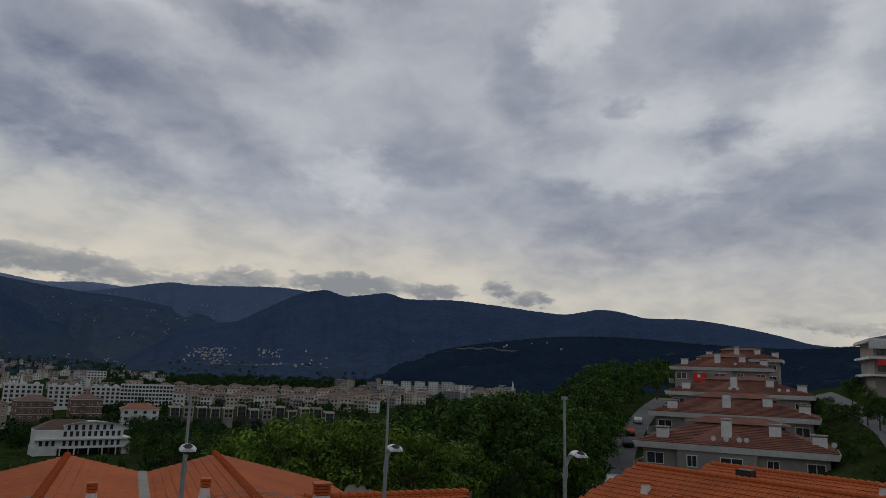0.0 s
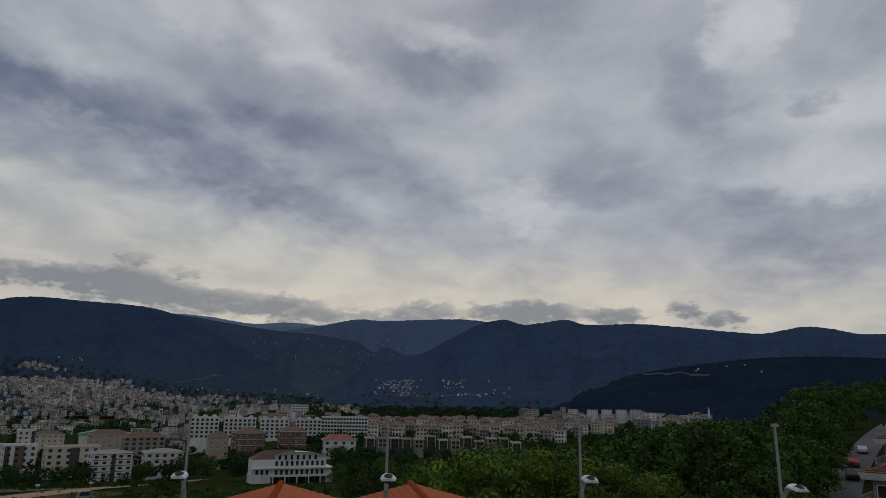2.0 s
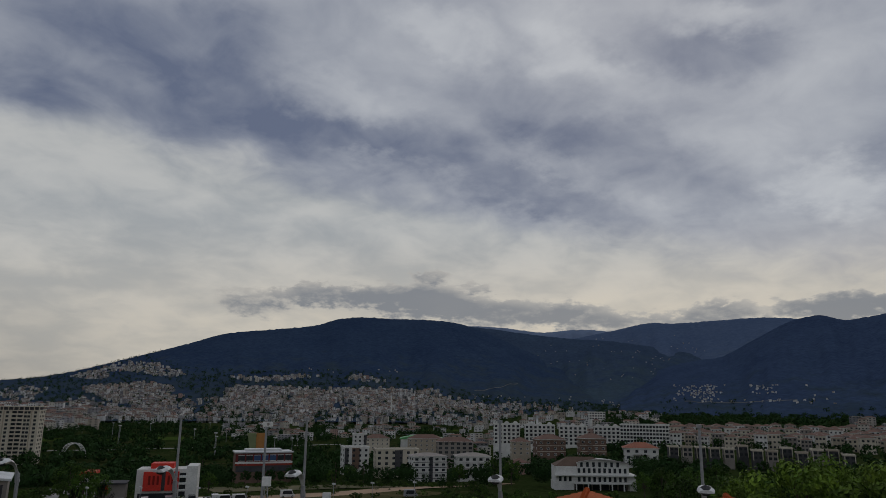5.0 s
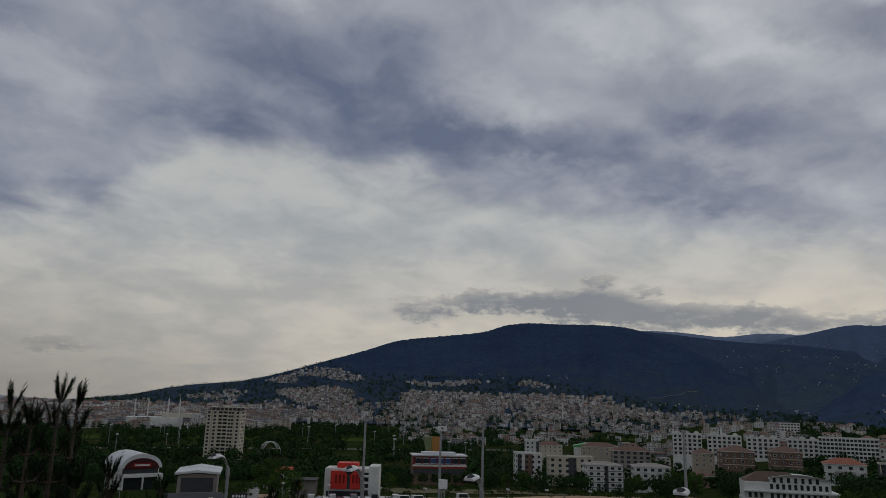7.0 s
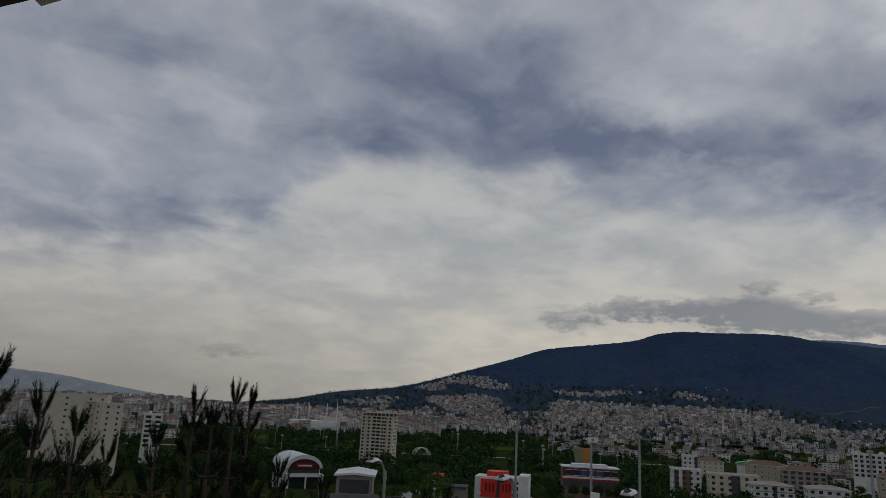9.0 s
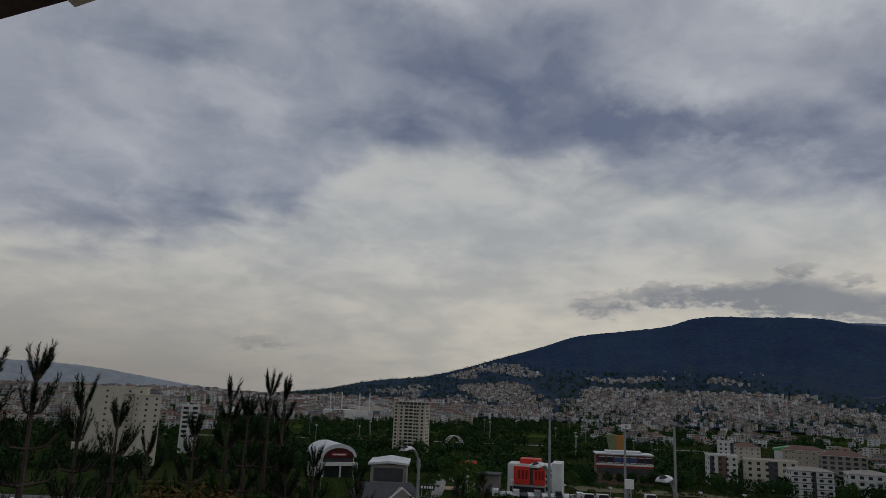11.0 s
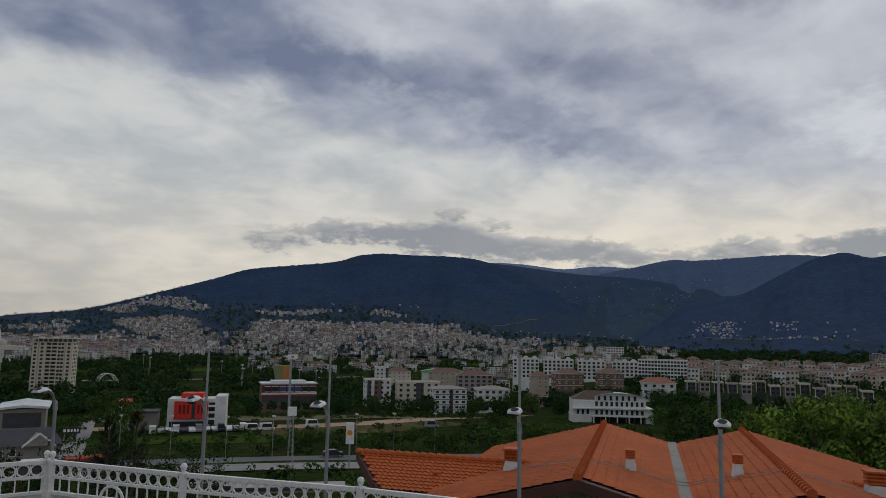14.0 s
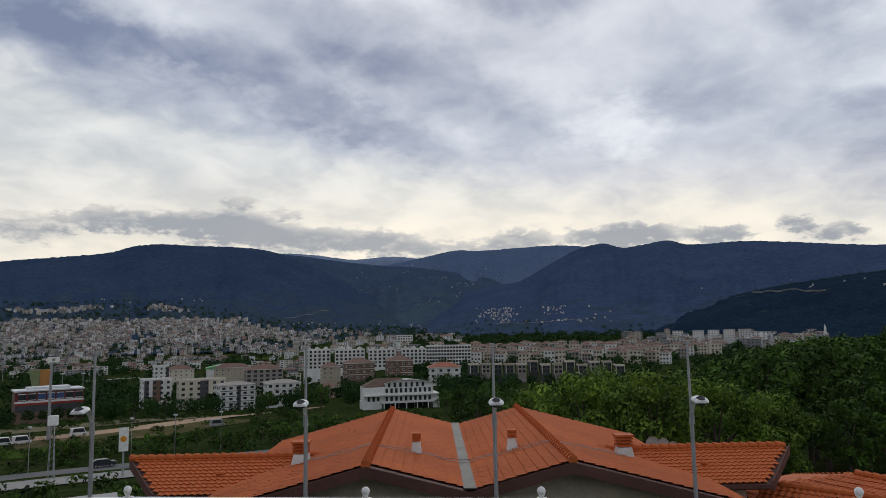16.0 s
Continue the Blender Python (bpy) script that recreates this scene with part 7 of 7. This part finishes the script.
def tree_mass(name, label, spots, per, size, mat):
    """Woods too far to count: small clumps of leaves on stems."""
    r = random.Random(len(spots))
    v, f = [], []
    for p, h, w in spots:
        leaf_cloud(v, f, (p.x, p.y, p.z + h * 0.58), (w / 2, w / 2, h * 0.44), per, size * w / 7, r)
    return tagged(new(name, mesh_of(name, v, f, [mat])), label, "trees", kind="stuff")


mass = []
for _ in range(4600):
    b, d = tr.uniform(-100, -36), tr.uniform(380, 1500)
    if noise.noise(Vector((b * 0.35, d * 0.007, 2.0))) < -0.22 or (b > -47 and tr.random() < 0.6):
        continue
    mass.append((spot(b, d, ground_up(b, d)), tr.uniform(5, 11), tr.uniform(6, 11)))
for _ in range(700):
    b, d = tr.uniform(-36, 4), tr.uniform(300, 1000)
    if noise.noise(Vector((b * 0.35, d * 0.006, 5.0))) < -0.05:
        continue
    mass.append((spot(b, d, ground_up(b, d)), tr.uniform(5, 9), tr.uniform(6, 10)))
for _ in range(900):
    b, d = tr.uniform(-26, 8), tr.uniform(760, 1500)
    mass.append((spot(b, d, ground_up(b, d)), tr.uniform(6, 11), tr.uniform(8, 14)))
tufts = []
for _ in range(2600):
    b, d = tr.uniform(-68, -34), tr.uniform(150, 330)
    if 136 < d * math.cos(radians(b + 51)) < 150 or noise.noise(Vector((b * 0.5, d * 0.05, 3.0))) < 0.02:
        continue
    if 200 < d < 255 and -54 < b < -38 and tr.random() < 0.75:
        continue
    h = tr.uniform(0.5, 1.8)
    tufts.append((spot(b, d, ground_up(b, d)), h, h * tr.uniform(1.2, 2.4)))
for _ in range(420):
    b, d = tr.uniform(-72, -38), tr.uniform(42, 104)
    if noise.noise(Vector((b * 0.4, d * 0.08, 6.0))) < -0.1 or (b > -50 and d < 48) or (-60 < b < -41 and tr.random() < 0.85):
        continue
    h = tr.uniform(0.7, 2.0)
    tufts.append((spot(b, d, ground_up(b, d)), h, h * tr.uniform(1.2, 2.2)))
tree_mass("waste_ground_bushes", "low bushes and tall weeds over the waste ground", tufts, 34, 0.9, LEAF)
tree_mass("valley_trees", "dark green trees packed between valley buildings", between, 420, 0.42, LEAF_FAR)
tree_mass("park_trees", "dark green park and street trees over the plain", mass, 42, 1.15, LEAF_FAR)
mass = []
for name, b0, b1, e1, n in (("mountain_west", -84, -22, 2.4, 5200), ("mountain_centre", -22, 20, 0.3, 400)):
    slope = MOUNTAINS[name]
    for _ in range(n):
        b = tr.uniform(b0, b1)
        k = tr.uniform(0, 0.6 if b > -57 else 0.95)
        d, z = slope(b, k)
        if math.degrees(math.atan2(z, d)) < (crest_limit(b) + 0.45 if name == "mountain_west" else e1):
            mass.append((spot(b, d, z), tr.uniform(7, 12), tr.uniform(6, 13)))
# bushy fringe of the near dark ridge and of the town hill
for b in np.arange(-6, 40, 0.10):
    d, z = MOUNTAINS["mountain_front"](float(b), 0.99)
    mass.append((spot(float(b), d, z - 4), tr.uniform(5, 9), tr.uniform(6, 10)))
for b in np.arange(-78, -60, 0.12):
    d, z = MOUNTAINS["mountain_west"](float(b), 0.99)
    mass.append((spot(float(b), d, z - 5), tr.uniform(8, 16), tr.uniform(8, 14)))
tree_mass("slope_trees", "dark trees among the houses of the lower slopes", mass, 30, 1.0, LEAF_FAR)


# ---------------------------------------------------------------- pines and shrubs below the terrace
def brush(v, f, base, tip, r, n, long, wide):
    """A shoot set round with needles."""
    axis = tip - base
    d = axis.normalized()
    a = d.orthogonal().normalized()
    b = d.cross(a)
    for i in range(n):
        w, u = r.uniform(0, 6.283), r.random()
        out = (a * math.cos(w) + b * math.sin(w)) * 0.62 + d * 0.8
        p = base + axis * u
        q = p + out.normalized() * long * r.uniform(0.7, 1.1)
        s = out.cross(d).normalized() * wide
        k = len(v)
        v += [tuple(p - s), tuple(p + s), tuple(q)]
        f.append((k, k + 1, k + 2))


def pine(bearing, far, top_up, seed, spread=2.6, tiers=15, lean=0.0):
    g = ground_up(bearing, far)
    H = top_up - g
    r = random.Random(seed)
    th = thing("pine_tree", at(spot(bearing, far, g), r.uniform(0, 360)), "dark pine with upright young shoots", "pine tree", "pines below the terrace")
    tb, v, f = Build(), [], []
    tb.tube([(0, 0, -0.5), (lean * 0.4, 0, H * 0.5), (lean, 0, H)], [0.17, 0.11, 0.015], 7)
    for k in range(tiers):
        u = 0.28 + 0.72 * k / (tiers - 1)
        z = H * u
        reach = spread * (1 - u) ** 0.8 + 0.10
        for j in range(r.choice((5, 6, 7))):
            w = r.uniform(0, 6.283)
            c, s = math.cos(w), math.sin(w)
            L = reach * r.uniform(0.6, 1.1)
            base = Vector((lean * u, 0, z - 0.2))
            mid = base + Vector((c * L * 0.6, s * L * 0.6, 0.10 * L))
            tip = base + Vector((c * L, s * L, 0.34 * L + 0.12))
            tb.tube([base, mid, tip], [0.03, 0.02, 0.008], 4)
            for q in range(6):
                t = 0.3 + 0.7 * q / 5
                p = base.lerp(mid, t / 0.6) if t < 0.6 else mid.lerp(tip, (t - 0.6) / 0.4)
                side = Vector((-s, c, 0)) * r.uniform(-0.4, 0.4) * L * 0.5
                e = p + side + Vector((c * 0.12, s * 0.12, r.uniform(0.22, 0.48)))
                brush(v, f, p, e, r, 28, 0.105, 0.007)
    brush(v, f, Vector((lean, 0, H - 0.5)), Vector((lean, 0, H + 0.1)), r, 60, 0.14, 0.007)
    part("trunk", tb, BARK, th)
    part("needles", mesh_of("needles", v, f, [NEEDLE]), None, th)
    return th


for b, d, top, seed, sp in ((-79.7, 17, 0.06, 1, 1.3), (-82.6, 17.6, -0.12, 2, 1.2), (-78.6, 17.5, -0.06, 3, 1.2), (-81.2, 16.4, -0.45, 15, 1.3), (-95.6, 13, 0.22, 4, 2.0), (-92.6, 14, -0.28, 5, 2.0), (-90.2, 15, -0.62, 6, 1.9), (-98.5, 12.5, 0.1, 7, 2.0), (-88.0, 16, -1.2, 8, 1.8), (-84.9, 17, -0.9, 9, 1.6),
                            (-76.0, 19, -1.7, 10, 2.0), (-72.5, 21, -2.3, 11, 2.0), (-78.0, 16, -1.6, 12, 1.8), (-62.8, 45, -4.9, 13, 2.0), (-64.6, 40, -4.6, 14, 1.8)):
    pine(b, d, top, seed, sp)


def shrub(bearing, far, top_up, w, mat, seed, label, leaves=1700, size=0.10):
    g = ground_up(bearing, far)
    h = top_up - g
    r = random.Random(seed)
    tb, v, f = Build(), [], []
    for k in range(22):
        a = r.uniform(0, 6.283)
        rad, z = w * 0.5 * math.sqrt(r.random()), h * r.uniform(0.35, 0.95)
        z *= 1 - 0.25 * (rad / (w * 0.5))
        c = (rad * math.cos(a), rad * math.sin(a), z)
        tb.tube([(0, 0, 0), (c[0] * 0.4, c[1] * 0.4, z * 0.6), c], [0.06, 0.035, 0.01], 5)
        q = w * r.uniform(0.11, 0.19)
        leaf_cloud(v, f, c, (q, q, q), leaves // 22, size, r)
    th = thing("shrub", at(spot(bearing, far, g)), label, "shrub", "shrubs below the terrace")
    tagged(part("branches", tb, BARK, th), "", "", "", "stuff")
    part("foliage", mesh_of("foliage", v, f, [mat]), None, th)


for i, (b, d, top, w, m, lab) in enumerate((
        (-86.5, 13.5, -0.62, 3.4, LEAF_RUST, "tall shrub with rust-brown foliage"), (-82.0, 14, -0.72, 3.2, LEAF_RUST, "shrub with browning leaves"), (-91.0, 12.5, -0.75, 3.6, LEAF_FAR, "dense dark green shrub"),
        (-96.0, 11.5, -0.6, 4.0, LEAF_FAR, "dense dark green shrub"), (-78.6, 15, -0.95, 3.4, LEAF_FAR, "dense dark green shrub"), (-75.0, 16, -1.75, 3.2, LEAF_FAR, "dense dark green shrub"), (-84.5, 12, -1.25, 3.4, LEAF_RUST, "low shrub with mixed brown leaves"),
        (-80.3, 13, -1.35, 3.4, LEAF_FAR, "dense dark green shrub"), (-88.5, 11.5, -1.3, 3.4, LEAF_FAR, "dense dark green shrub"), (-76.5, 13.5, -1.75, 3.0, LEAF_FAR, "dense dark green shrub"), (-72.4, 14.5, -2.2, 2.8, LEAF_FAR, "dense dark green shrub"),
        (-99.0, 12.5, -0.35, 4.4, LEAF_FAR, "dense dark green shrub"), (-93.5, 14.5, -0.7, 4.2, LEAF_FAR, "dense dark green shrub"), (-89.0, 14.5, -0.75, 3.8, LEAF_RUST, "shrub with browning leaves"), (-84.0, 15.5, -0.85, 3.8, LEAF_RUST, "tall shrub with rust-brown foliage"), (-80.8, 15.8, -0.8, 3.4, LEAF_FAR, "dense dark green shrub"), (-77.0, 16.5, -1.35, 3.6, LEAF_FAR, "dense dark green shrub"), (-73.8, 18.5, -1.9, 3.6, LEAF_FAR, "dense dark green shrub"), (-70.5, 18, -2.9, 3.4, LEAF_FAR, "dark green shrub below the railing"), (-66.5, 20, -3.2, 3.2, LEAF_FAR, "dark green shrub below the railing"), (-62.0, 26, -4.0, 3.5, LEAF_FAR, "dark green shrub below the railing"),
        (-44.0, 33, -5.6, 3.2, LEAF, "leafy shrub beside the tiled wing"), (-46.8, 36, -6.6, 3.2, LEAF, "leafy shrub beside the tiled wing"), (-64.5, 55, -7.2, 4.2, LEAF_FAR, "dark shrub on the lower bank"), (-58.5, 58, -8.3, 4.5, LEAF_FAR, "dark shrub on the lower bank"), (-69.0, 50, -6.2, 4.6, LEAF_FAR, "dark shrub on the lower bank"))):
    shrub(b, d, top, w, m, 70 + i, lab, 15000 if d < 20 else 1800, 0.055 if d < 20 else 0.11)
